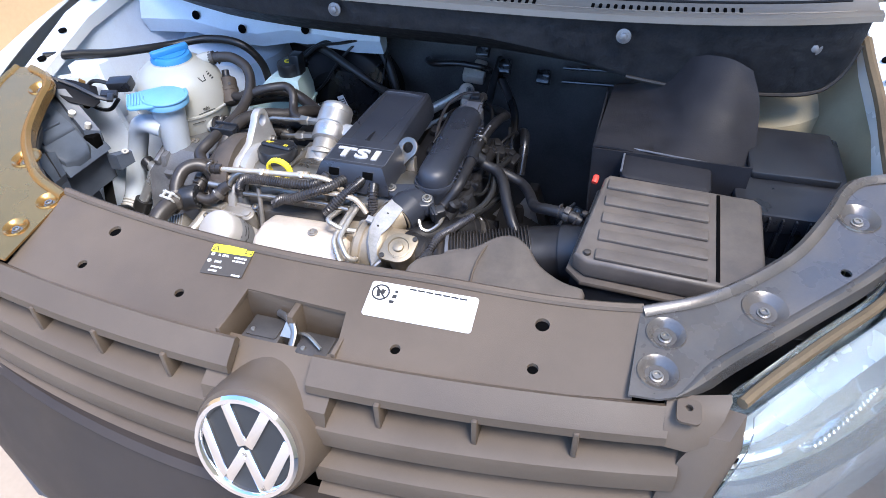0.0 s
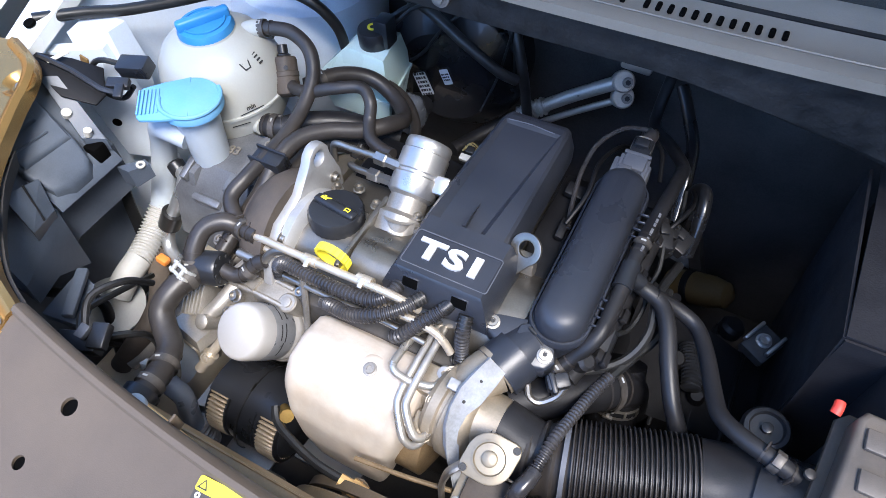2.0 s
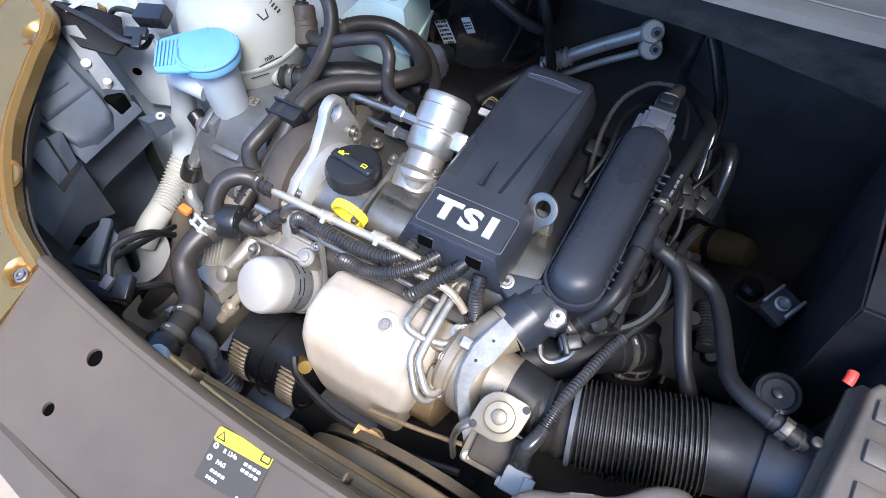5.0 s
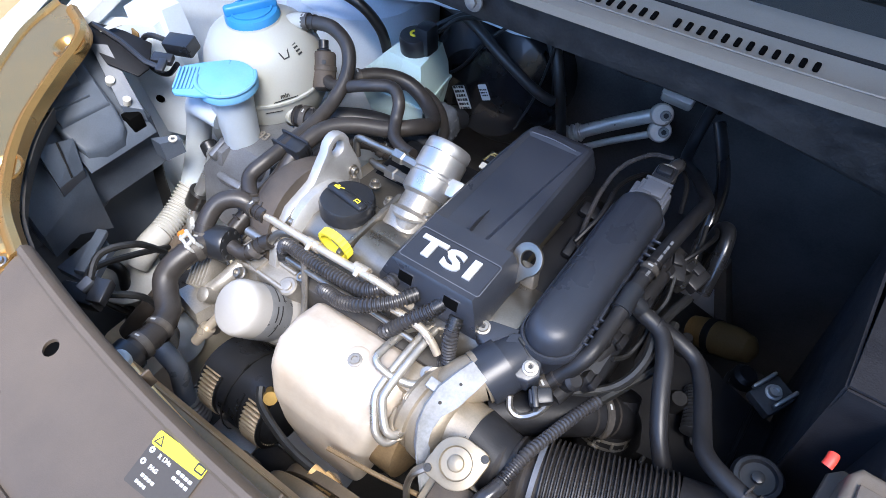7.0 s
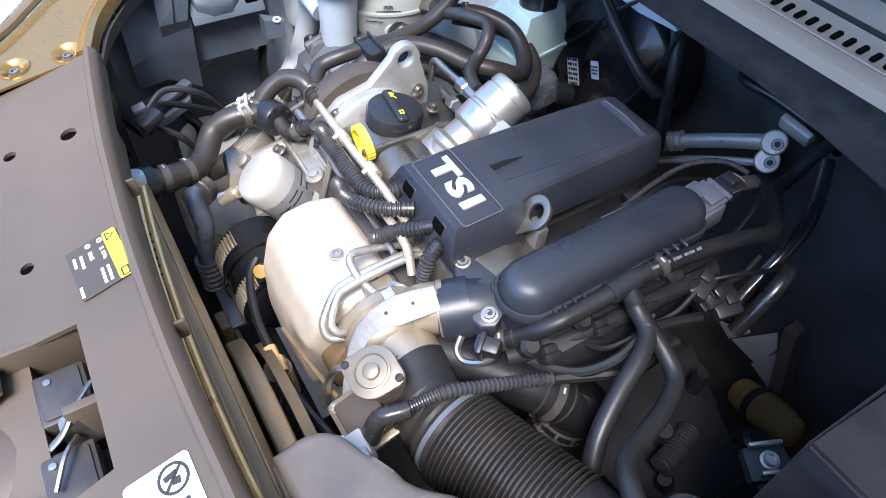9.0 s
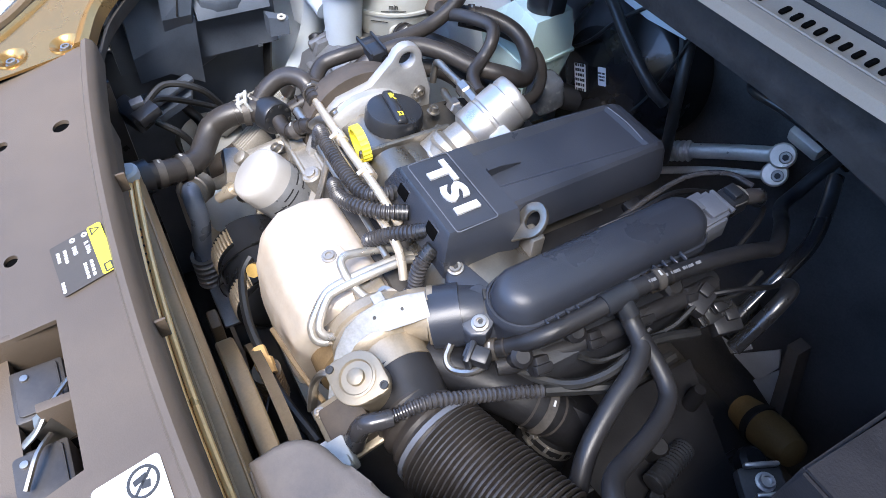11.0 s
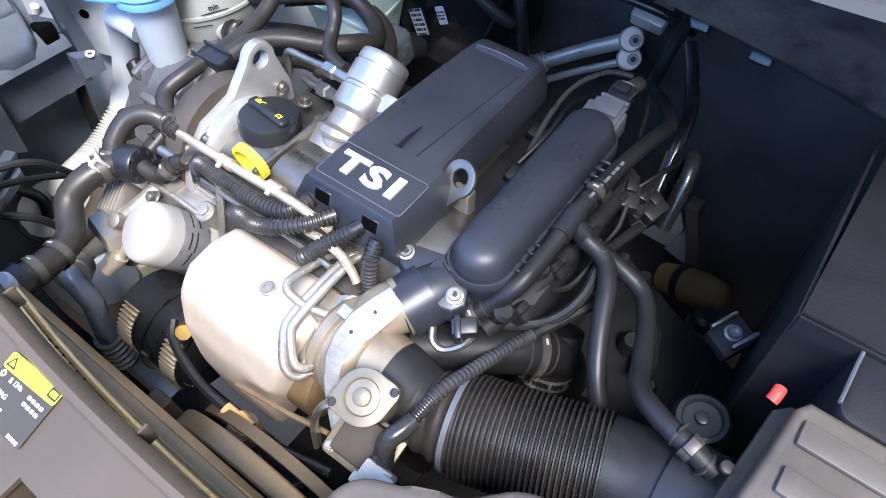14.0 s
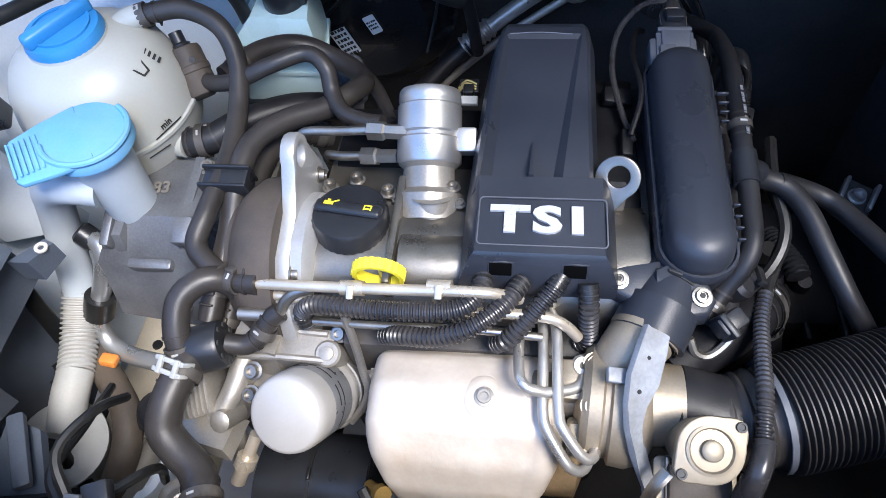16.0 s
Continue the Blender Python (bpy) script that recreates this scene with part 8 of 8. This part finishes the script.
single("bulb_cap", lathe([(0.011, 0), (0.011, 0.012), (0.008, 0.016), (0.005, 0.016), (0.005, 0.02)], axes((0.60, 0.40, 0.865), (0.0, -0.2, 1)), 14), M_IVORY, "ivory plastic headlight bulb cap", "bulb cap")
single("headlight_housing", block(0.52, 0.68, 0.27, 0.44, 0.70, 0.86, 0.01), M_BLACK, "black rear housing of the second headlight", "headlight housing")

# ---- hoses on the gearbox side ----
hose("breather_hose", "black breather hose with printed band along the manifold", [(0.074, 0.417, 0.842), (0.0898, 0.4384, 0.8566), (0.1085, 0.4635, 0.8842), (0.1119, 0.5120, 0.8928), (0.1120, 0.5635, 0.8988), (0.1156, 0.6266, 0.8969), (0.1202, 0.6914, 0.8878), (0.1215, 0.7413, 0.8713), (0.1195, 0.7752, 0.8572), (0.0891, 0.8328, 0.8368), (0.0595, 0.8774, 0.8182), (0.0538, 0.9107, 0.8260), (0.0543, 0.9480, 0.8559), (0.056, 1.00, 0.88)], 0.0088, M_HOSE, seg=16, step=0.006, clamps=(0.03, 0.30))
hs = spline([(0.1121, 0.575, 0.8988), (0.1140, 0.605, 0.8980), (0.1156, 0.640, 0.8965)], 0.0030)
pm = thing("hose_print", "pale printed marking on the breather hose", "marking", (0.116, 0.56, 0.905))
for i, p in enumerate(hs[:-1]):
    if i % 5 != 3:
        part("print_bar", box((0.0030, 0.0012 + 0.0009 * (i % 3), 0.0006), axes(p + Vector((0.0033, -0.0016, 0.0094)), (0.35, -0.17, 1)), 0), M_PRINT, pm)
single("hose_tee", join(tube([(0.1119, 0.525, 0.8945), (0.1119, 0.558, 0.8982)], 0.0112, 16), tube([(0.1119, 0.545, 0.897), (0.128, 0.548, 0.885)], 0.0098, 14)), M_BLACK, "black plastic tee joining the breather hoses", "hose tee")
hose("breather_hose", "black branch hose bending down to the intake hose", [(0.1119, 0.548, 0.8920), (0.1301, 0.5500, 0.8770), (0.1547, 0.5443, 0.8697), (0.1706, 0.5206, 0.8649), (0.1843, 0.4878, 0.8525), (0.2020, 0.4546, 0.8336), (0.2226, 0.4328, 0.8087), (0.2370, 0.4211, 0.7827)], 0.0094, M_HOSE, seg=16, step=0.006)
hose("breather_hose", "black branch hose bending to the air box", [(0.1461, 0.5480, 0.8740), (0.1742, 0.5510, 0.8600), (0.1999, 0.5437, 0.8520), (0.2177, 0.5116, 0.8567), (0.2311, 0.4686, 0.8694), (0.2422, 0.4340, 0.8850), (0.2640, 0.4140, 0.8980), (0.2940, 0.4030, 0.9020), (0.315, 0.400, 0.895)], 0.0088, M_HOSE, seg=16, step=0.006, clamps=(0.93,))
hose("air_conditioning_hose", "thick black rubber refrigerant hose behind the pump", [(-0.176, 0.946, 0.700), (-0.205, 0.925, 0.685), (-0.235, 0.888, 0.675), (-0.262, 0.84, 0.67)], 0.0140, M_HOSE, seg=14, step=0.008)
single("coil_plug", join(box((0.022, 0.018, 0.016), axes((-0.144, 0.682, 0.850), (0, -0.2, 1)), 0.002), box((0.012, 0.012, 0.010), axes((-0.144, 0.672, 0.860), (0, -0.2, 1)), 0.002)), M_TAPE, "black ignition coil plug behind the fuel pump", "connector")
single("pale_plug", box((0.021, 0.010, 0.007), axes((-0.144, 0.660, 0.858), (0, -0.3, 1)), 0.0015), M_IVORY, "small ivory connector behind the fuel pump", "connector")
for k in range(3):
    hose("cable", "thin copper-coloured wire to the coil plug", [(-0.156, 0.670 + 0.004 * k, 0.862), (-0.147, 0.675 + 0.004 * k, 0.869), (-0.136, 0.672 + 0.004 * k, 0.866)], 0.0012, M_BRASS, category="wire", seg=6)
hose("cable", "black wire looping from the sensor beside the cover", [(0.062, 0.775, 0.90), (0.035, 0.765, 0.90), (0.012, 0.735, 0.89), (0.006, 0.695, 0.875), (0.014, 0.64, 0.868), (0.024, 0.60, 0.868)], 0.0032, M_LOOM, category="cable", seg=8)
for x, y, w, d in ((0.010, 0.665, 0.030, 0.020), (0.016, 0.600, 0.012, 0.030)):
    single("cover_stud", box((w, d, 0.012), axes((x, y, 0.858), (0.2, -0.2, 1)), 0.003), M_PIT, "dark bracket beside the engine cover", "bracket", "cover brackets")
# boost hoses use the shade black, darker than the other rubber
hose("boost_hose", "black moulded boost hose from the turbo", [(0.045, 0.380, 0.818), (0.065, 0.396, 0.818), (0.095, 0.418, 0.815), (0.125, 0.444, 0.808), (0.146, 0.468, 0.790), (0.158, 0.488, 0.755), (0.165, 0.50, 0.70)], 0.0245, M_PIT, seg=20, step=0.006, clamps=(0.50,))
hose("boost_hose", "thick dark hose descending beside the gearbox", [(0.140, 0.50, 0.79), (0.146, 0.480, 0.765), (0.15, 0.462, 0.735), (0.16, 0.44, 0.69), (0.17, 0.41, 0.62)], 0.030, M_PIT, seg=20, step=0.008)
for c, d in (((0.147, 0.474, 0.757), (0.05, -0.45, -0.9)), ((0.158, 0.444, 0.70), (0.1, -0.3, -1))):
    cr = thing("toothed_clamp", "steel toothed ring clamp on the boost hose", "hose clamp", c, "ring clamps")
    part("band", ring_clamp(c, d, 0.0305, 0.003, 0.0012), M_STEEL, cr)
    part("band", ring_clamp(Vector(c) + Vector(d).normalized() * 0.010, d, 0.0305, 0.003, 0.0012), M_STEEL, cr)
    for i in range(10):
        part("tooth", box((0.003, 0.0014, 0.010), axes(c, d) @ pose(0, 0, 0, 0, 0, 36 * i) @ pose(0, 0.0312, 0), 0), M_STEEL, cr)
hose("cable", "black cable with white tape under the manifold", [(0.10, 0.44, 0.83), (0.14, 0.475, 0.835), (0.155, 0.51, 0.85), (0.150, 0.56, 0.86), (0.16, 0.62, 0.85)], 0.0055, M_TAPE, category="cable", seg=8)
cn = thing("manifold_connector", "black electrical connector beside the manifold", "connector", (0.14, 0.6, 0.83))
part("plug", join(box((0.026, 0.040, 0.026), axes((0.128, 0.690, 0.800), (0.4, -0.2, 1)), 0.003), box((0.012, 0.022, 0.010), axes((0.138, 0.686, 0.826), (0.4, -0.2, 1)), 0.002), box((0.030, 0.010, 0.020), axes((0.128, 0.664, 0.806), (0.4, -0.2, 1)), 0.002)), M_GLOSS, cn)
part("label", box((0.016, 0.016, 0.001), axes((0.118, 0.655, 0.832), (0.5, -0.2, 0.9)), 0), M_CONN, cn)
part("pin", lathe([(0.002, 0), (0.002, 0.001)], axes((0.144, 0.688, 0.832), (0.4, -0.2, 1)), 8), M_CORR, cn)
hose("heater_hose", "glossy black heater hose curving to the firewall", [(0.166, 0.715, 0.76), (0.166, 0.735, 0.79), (0.164, 0.755, 0.812), (0.158, 0.778, 0.822), (0.145, 0.79, 0.80), (0.14, 0.78, 0.72)], 0.0095, M_GLOSS, seg=14, step=0.006)
gear = thing("gearbox", "dark cast gearbox housing deep in the bay", "gearbox", (0.2, 0.62, 0.40))
# gearbox castings are painted with the shade of the deep bay
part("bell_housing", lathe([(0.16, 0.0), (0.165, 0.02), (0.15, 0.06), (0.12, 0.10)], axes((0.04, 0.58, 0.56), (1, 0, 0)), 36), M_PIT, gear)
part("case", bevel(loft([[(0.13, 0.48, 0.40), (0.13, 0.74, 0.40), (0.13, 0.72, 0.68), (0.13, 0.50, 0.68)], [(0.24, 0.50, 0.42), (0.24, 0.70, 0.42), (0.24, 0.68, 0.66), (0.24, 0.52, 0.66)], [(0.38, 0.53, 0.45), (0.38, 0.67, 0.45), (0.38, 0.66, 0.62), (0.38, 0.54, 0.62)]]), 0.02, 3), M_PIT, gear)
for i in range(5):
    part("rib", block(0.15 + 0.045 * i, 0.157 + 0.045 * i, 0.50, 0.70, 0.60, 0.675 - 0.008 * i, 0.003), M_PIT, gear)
gm = thing("gearbox_mount", "zinc bracket plate with a bolt on the gearbox", "bracket", (0.29, 0.633, 0.70))
part("plate", bevel(box((0.046, 0.036, 0.02), axes((0.292, 0.645, 0.715), (0.05, -0.2, 1), (0.5, 1, 0)), 0.004), 0.0), M_DEEP, gm)
part("plate", box((0.036, 0.005, 0.010), axes((0.277, 0.650, 0.737), (0.05, -0.2, 1), (0.5, 1, 0)), 0.002), M_ALUB, gm)
part("plate", box((0.036, 0.005, 0.010), axes((0.306, 0.638, 0.737), (0.05, -0.2, 1), (0.5, 1, 0)), 0.002), M_ALUB, gm)
part("bolt", hexbolt((0.292, 0.643, 0.736), (0.05, -0.2, 1), 0.0075, 0.009), M_ALUB, gm)
for c, d, r, h in (((0.20, 0.60, 0.668), (0.1, -0.2, 1), 0.014, 0.03), ((0.245, 0.57, 0.655), (-0.1, -0.3, 1), 0.011, 0.025), ((0.26, 0.70, 0.65), (0.2, 0.1, 1), 0.018, 0.02), ((0.175, 0.68, 0.668), (0, 0, 1), 0.010, 0.04)):
    single("gearbox_boss", lathe([(r, 0), (r, h * 0.7), (r * 0.7, h), (r * 0.3, h)], axes(c, d), 14), M_PIT, "gearbox boss with the bay's deep shade in its colour", "gearbox boss", "gearbox bosses")
tb = thing("tan_joint_boot", "tan coloured round drive joint cover", "drive joint", (0.21, 0.916, 0.44))
TBM = axes((0.213, 0.915, 0.443), (0.83, -0.22, 0.45))
part("cover", lathe([(0.016, -0.062), (0.026, -0.055), (0.032, -0.016), (0.031, 0.034), (0.024, 0.062), (0.010, 0.072)], TBM, 28), M_TAN, tb)
part("band", lathe([(0.0305, -0.020), (0.0335, -0.018), (0.0335, -0.006), (0.0315, -0.004)], TBM, 28, False), M_PIT, tb, "dark rubber band")
single("breather_spring", tube([(0.2144, 0.631, 0.6726), (0.222, 0.603, 0.683), (0.229, 0.576, 0.690), (0.232, 0.560, 0.690)], 0.0115, 12, rib=0.004, pitch=0.006), M_BLACK, "small black corrugated sleeve on the gearbox", "sleeve")
vv = thing("vent_valve", "black round valve cap beside the intake hose", "cap", (0.298, 0.474, 0.79))
VV = axes((0.298, 0.472, 0.826), (-0.1, -0.15, 1))
part("body", lathe([(0.024, -0.05), (0.025, -0.010), (0.0255, 0.0), (0.022, 0.006), (0.018, 0.007), (0.016, 0.003), (0.004, 0.003)], VV, 26), M_BLACK, vv)
part("stud", lathe([(0.006, 0.002), (0.006, 0.009), (0.003, 0.010)], VV, 12), M_BLACK, vv)
for z, y in ((0.905, 1.0), (0.875, 0.995), (0.845, 0.99)):
    hose("brake_line", "thin dark brake line across the firewall", [(0.20, y, z), (0.34, y, z + 0.004), (0.50, y, z), (0.56, y - 0.03, z - 0.01)], 0.0035, M_GLOSS, category="pipe", seg=8, group="brake lines")
hose("brake_line", "black cable sagging across the firewall", [(-0.24, 0.99, 0.90), (-0.20, 0.94, 0.88), (-0.17, 0.92, 0.80), (-0.16, 0.93, 0.70)], 0.009, M_RUBBER, category="cable", seg=10)
hose("vacuum_hose", "ribbed black hose from the brake servo", [(-0.40, 0.90, 0.92), (-0.33, 0.89, 0.905), (-0.26, 0.88, 0.87), (-0.20, 0.885, 0.83), (-0.175, 0.90, 0.81)], 0.009, M_RUBBER, seg=12)
hose("cable", "black cable looped over the brake servo", [(-0.42, 0.84, 0.84), (-0.37, 0.86, 0.90), (-0.30, 0.90, 0.93), (-0.23, 0.93, 0.915), (-0.195, 0.93, 0.86), (-0.19, 0.94, 0.78)], 0.006, M_TAPE, category="cable", seg=8)

ts = thing("tunnel_shield", "pale creased heat shield low on the firewall", "heat shield", (0.12, 0.96, 0.43))
for ol in ([(0.058, 0.470), (0.093, 0.512), (0.112, 0.500), (0.090, 0.455)], [(0.094, 0.458), (0.118, 0.498), (0.145, 0.545), (0.160, 0.515), (0.150, 0.455)], [(0.143, 0.448), (0.163, 0.512), (0.200, 0.430)]):
    part("sheet", plate(ol, 0.004, axes((0, 0.96, 0), (0, -1, 0), (1, 0, 0)), (), 0.001), M_FLANGE, ts)
part("post", bevel(loft([[(0.150, 0.955, 0.57), (0.170, 0.955, 0.57), (0.170, 0.985, 0.57), (0.150, 0.985, 0.57)], [(0.205, 0.945, 0.40), (0.230, 0.945, 0.40), (0.230, 0.975, 0.40), (0.205, 0.975, 0.40)]]), 0.004), M_DUSTY, ts, "dusty grey support post")
for pts, r in (([(0.075, 0.93, 0.862), (0.098, 0.90, 0.84), (0.12, 0.86, 0.82), (0.128, 0.82, 0.80), (0.134, 0.77, 0.76), (0.142, 0.735, 0.74)], 0.0095), ([(-0.12, 1.0, 0.86), (-0.09, 0.96, 0.87), (-0.03, 0.95, 0.88), (0.03, 0.96, 0.87), (0.06, 0.99, 0.84)], 0.007)):
    hose("cable", "glossy black hose running to the firewall", pts, r, M_GLOSS, seg=12, step=0.006)
for x, z in ((0.07, 0.865), (0.02, 0.90), (0.16, 0.85)):
    single("firewall_plug", join(box((0.03, 0.03, 0.022), axes((x, 0.985, z), (0, -0.8, 0.6)), 0.003), box((0.016, 0.016, 0.012), axes((x + 0.008, 0.968, z + 0.018), (0, -0.8, 0.6)), 0.002)), M_GLOSS, "black connector on the firewall", "connector", "firewall connectors")

for pts, r in (([(-0.360, 0.83, 0.90), (-0.33, 0.86, 0.925), (-0.28, 0.88, 0.93), (-0.24, 0.90, 0.935)], 0.0035), ([(-0.40, 0.86, 0.79), (-0.37, 0.875, 0.80), (-0.335, 0.88, 0.83), (-0.30, 0.89, 0.88), (-0.25, 0.90, 0.93)], 0.0030), ([(-0.19, 0.93, 0.92), (-0.20, 0.92, 0.86), (-0.21, 0.90, 0.80), (-0.225, 0.87, 0.75)], 0.0022)):
    hose("cable", "thin black cable over the brake servo", pts, r, M_TAPE, category="cable", seg=8)
for x, y, z, a in ((0.128, 0.655, 0.838, 20), (0.150, 0.69, 0.80, -15)):
    single("loom_connector", join(box((0.022, 0.032, 0.018), axes((x, y, z), (0.3, -0.2, 1)) @ pose(0, 0, 0, 0, 0, a), 0.003), box((0.012, 0.014, 0.006), axes((x, y, z + 0.018), (0.3, -0.2, 1)) @ pose(0, 0.004, 0, 0, 0, a), 0.0015)), M_HOSE, "black wiring connector beside the manifold", "connector", "loom connectors")
for pts in ([(0.128, 0.655, 0.85), (0.145, 0.69, 0.86), (0.150, 0.74, 0.84), (0.14, 0.80, 0.80)], [(0.10, 0.735, 0.855), (0.09, 0.77, 0.87), (0.075, 0.80, 0.865)], [(0.02, 0.60, 0.875), (0.03, 0.64, 0.892), (0.025, 0.70, 0.89), (0.035, 0.76, 0.87), (0.05, 0.80, 0.84)]):
    hose("cable", "thin black wire behind the manifold", pts, 0.0030, M_PIT, category="cable", seg=8)

# ---- refrigerant lines at the firewall ----
hose("air_conditioning_pipe", "dull aluminium refrigerant pipe to the firewall", [(-0.1786, 0.9469, 0.700), (-0.1481, 0.9600, 0.7190), (-0.0981, 0.9768, 0.7500), (-0.0300, 0.9900, 0.7920)], 0.0118, M_ACP, category="pipe", seg=16, step=0.01)
single("pipe_ferrule", tube([(-0.182, 0.9455, 0.698), (-0.140, 0.9635, 0.724)], 0.0155, 18, rib=0.003, pitch=0.009), M_ACP, "crimped aluminium ferrule on the refrigerant pipe", "ferrule")
hose("air_conditioning_pipe", "thin aluminium refrigerant pipe to the firewall", [(-0.27, 0.93, 0.58), (-0.1806, 0.9650, 0.6486), (-0.1064, 0.9760, 0.7053), (-0.0200, 0.9900, 0.7600)], 0.0062, M_ACP, category="pipe", seg=12, step=0.01)
ev = thing("expansion_valve", "aluminium expansion valve block on the firewall", "valve", (-0.003, 0.990, 0.750))
part("block", join(box((0.052, 0.030, 0.030), axes((-0.010, 1.012, 0.818), (0.15, -0.6, 1)), 0.006), box((0.030, 0.026, 0.022), axes((0.002, 1.016, 0.842), (0.3, -0.5, 1)), 0.005)), M_ACP, ev)
for p in ((-0.022, 0.988, 0.797), (-0.017, 0.985, 0.768)):
    part("flange", lathe([(0.018, -0.016), (0.0185, -0.012), (0.0185, 0.006), (0.016, 0.009)], axes(p, (0.35, -0.75, 0.60)), 22), M_ACP, ev)
    part("socket_screw", lathe([(0.0085, 0.009), (0.0085, 0.014), (0.0075, 0.015), (0.0045, 0.015), (0.0045, 0.009)], axes(Vector(p) + Vector((0.005, 0, 0)), (0.35, -0.75, 0.60)), 14), M_ALUD, ev)
    part("screw_recess", lathe([(0.0046, 0.0152), (0.0044, 0.0155)], axes(Vector(p) + Vector((0.005, 0, 0)), (0.35, -0.75, 0.60)), 6), M_INK, ev)
# bolts on the scuttle
for x, y, z in ((0.327, 0.690, 1.071), (0.632, 0.775, 1.048), (-0.19, 0.686, 1.075)):
    b = thing("scuttle_bolt", "large zinc washer bolt on the scuttle panel", "bolt", (x, y, z), "scuttle bolts")
    part("washer", lathe([(0.0125, 0), (0.012, 0.002), (0.007, 0.003)], axes((x, y, z), (0, -0.97, 0.1)), 20), M_MOUNT, b)
    part("head", lathe([(0.0065, 0.002), (0.0065, 0.007), (0.004, 0.008)], axes((x, y, z), (0, -0.97, 0.1)), 6), M_MOUNT, b)

single("hose_clip", join(box((0.044, 0.024, 0.022), axes((-0.362, 0.519, 0.877), (0, -0.15, 1)), 0.003), box((0.048, 0.004, 0.027), axes((-0.362, 0.509, 0.875), (0, -0.15, 1)), 0.002), box((0.048, 0.004, 0.027), axes((-0.362, 0.529, 0.878), (0, -0.15, 1)), 0.002)), M_BLACK, "black double clip joining two coolant hoses", "hose clip")
lockc = thing("hose_lock", "pale translucent locking clip on the radiator hose", "hose clip", (-0.372, 0.338, 0.85))
LK = axes((-0.374, 0.340, 0.8575), (-0.2, -0.4, 0.9), (1, -0.25, 0))
part("bar", box((0.030, 0.0045, 0.004), LK @ pose(0, 0.005, 0), 0.001), M_CORR, lockc)
part("bar", box((0.030, 0.0045, 0.004), LK @ pose(0, -0.005, 0), 0.001), M_CORR, lockc)
part("bridge", box((0.005, 0.016, 0.004), LK @ pose(0.009, 0, 0.001), 0.001), M_CORR, lockc)
part("bridge", box((0.005, 0.016, 0.004), LK @ pose(-0.008, 0, 0.001), 0.001), M_CORR, lockc)
part("leg", box((0.004, 0.004, 0.016), LK @ pose(0.014, -0.005, -0.012), 0.001), M_CORR, lockc)
part("leg", box((0.004, 0.004, 0.016), LK @ pose(0.014, 0.005, -0.012), 0.001), M_CORR, lockc)
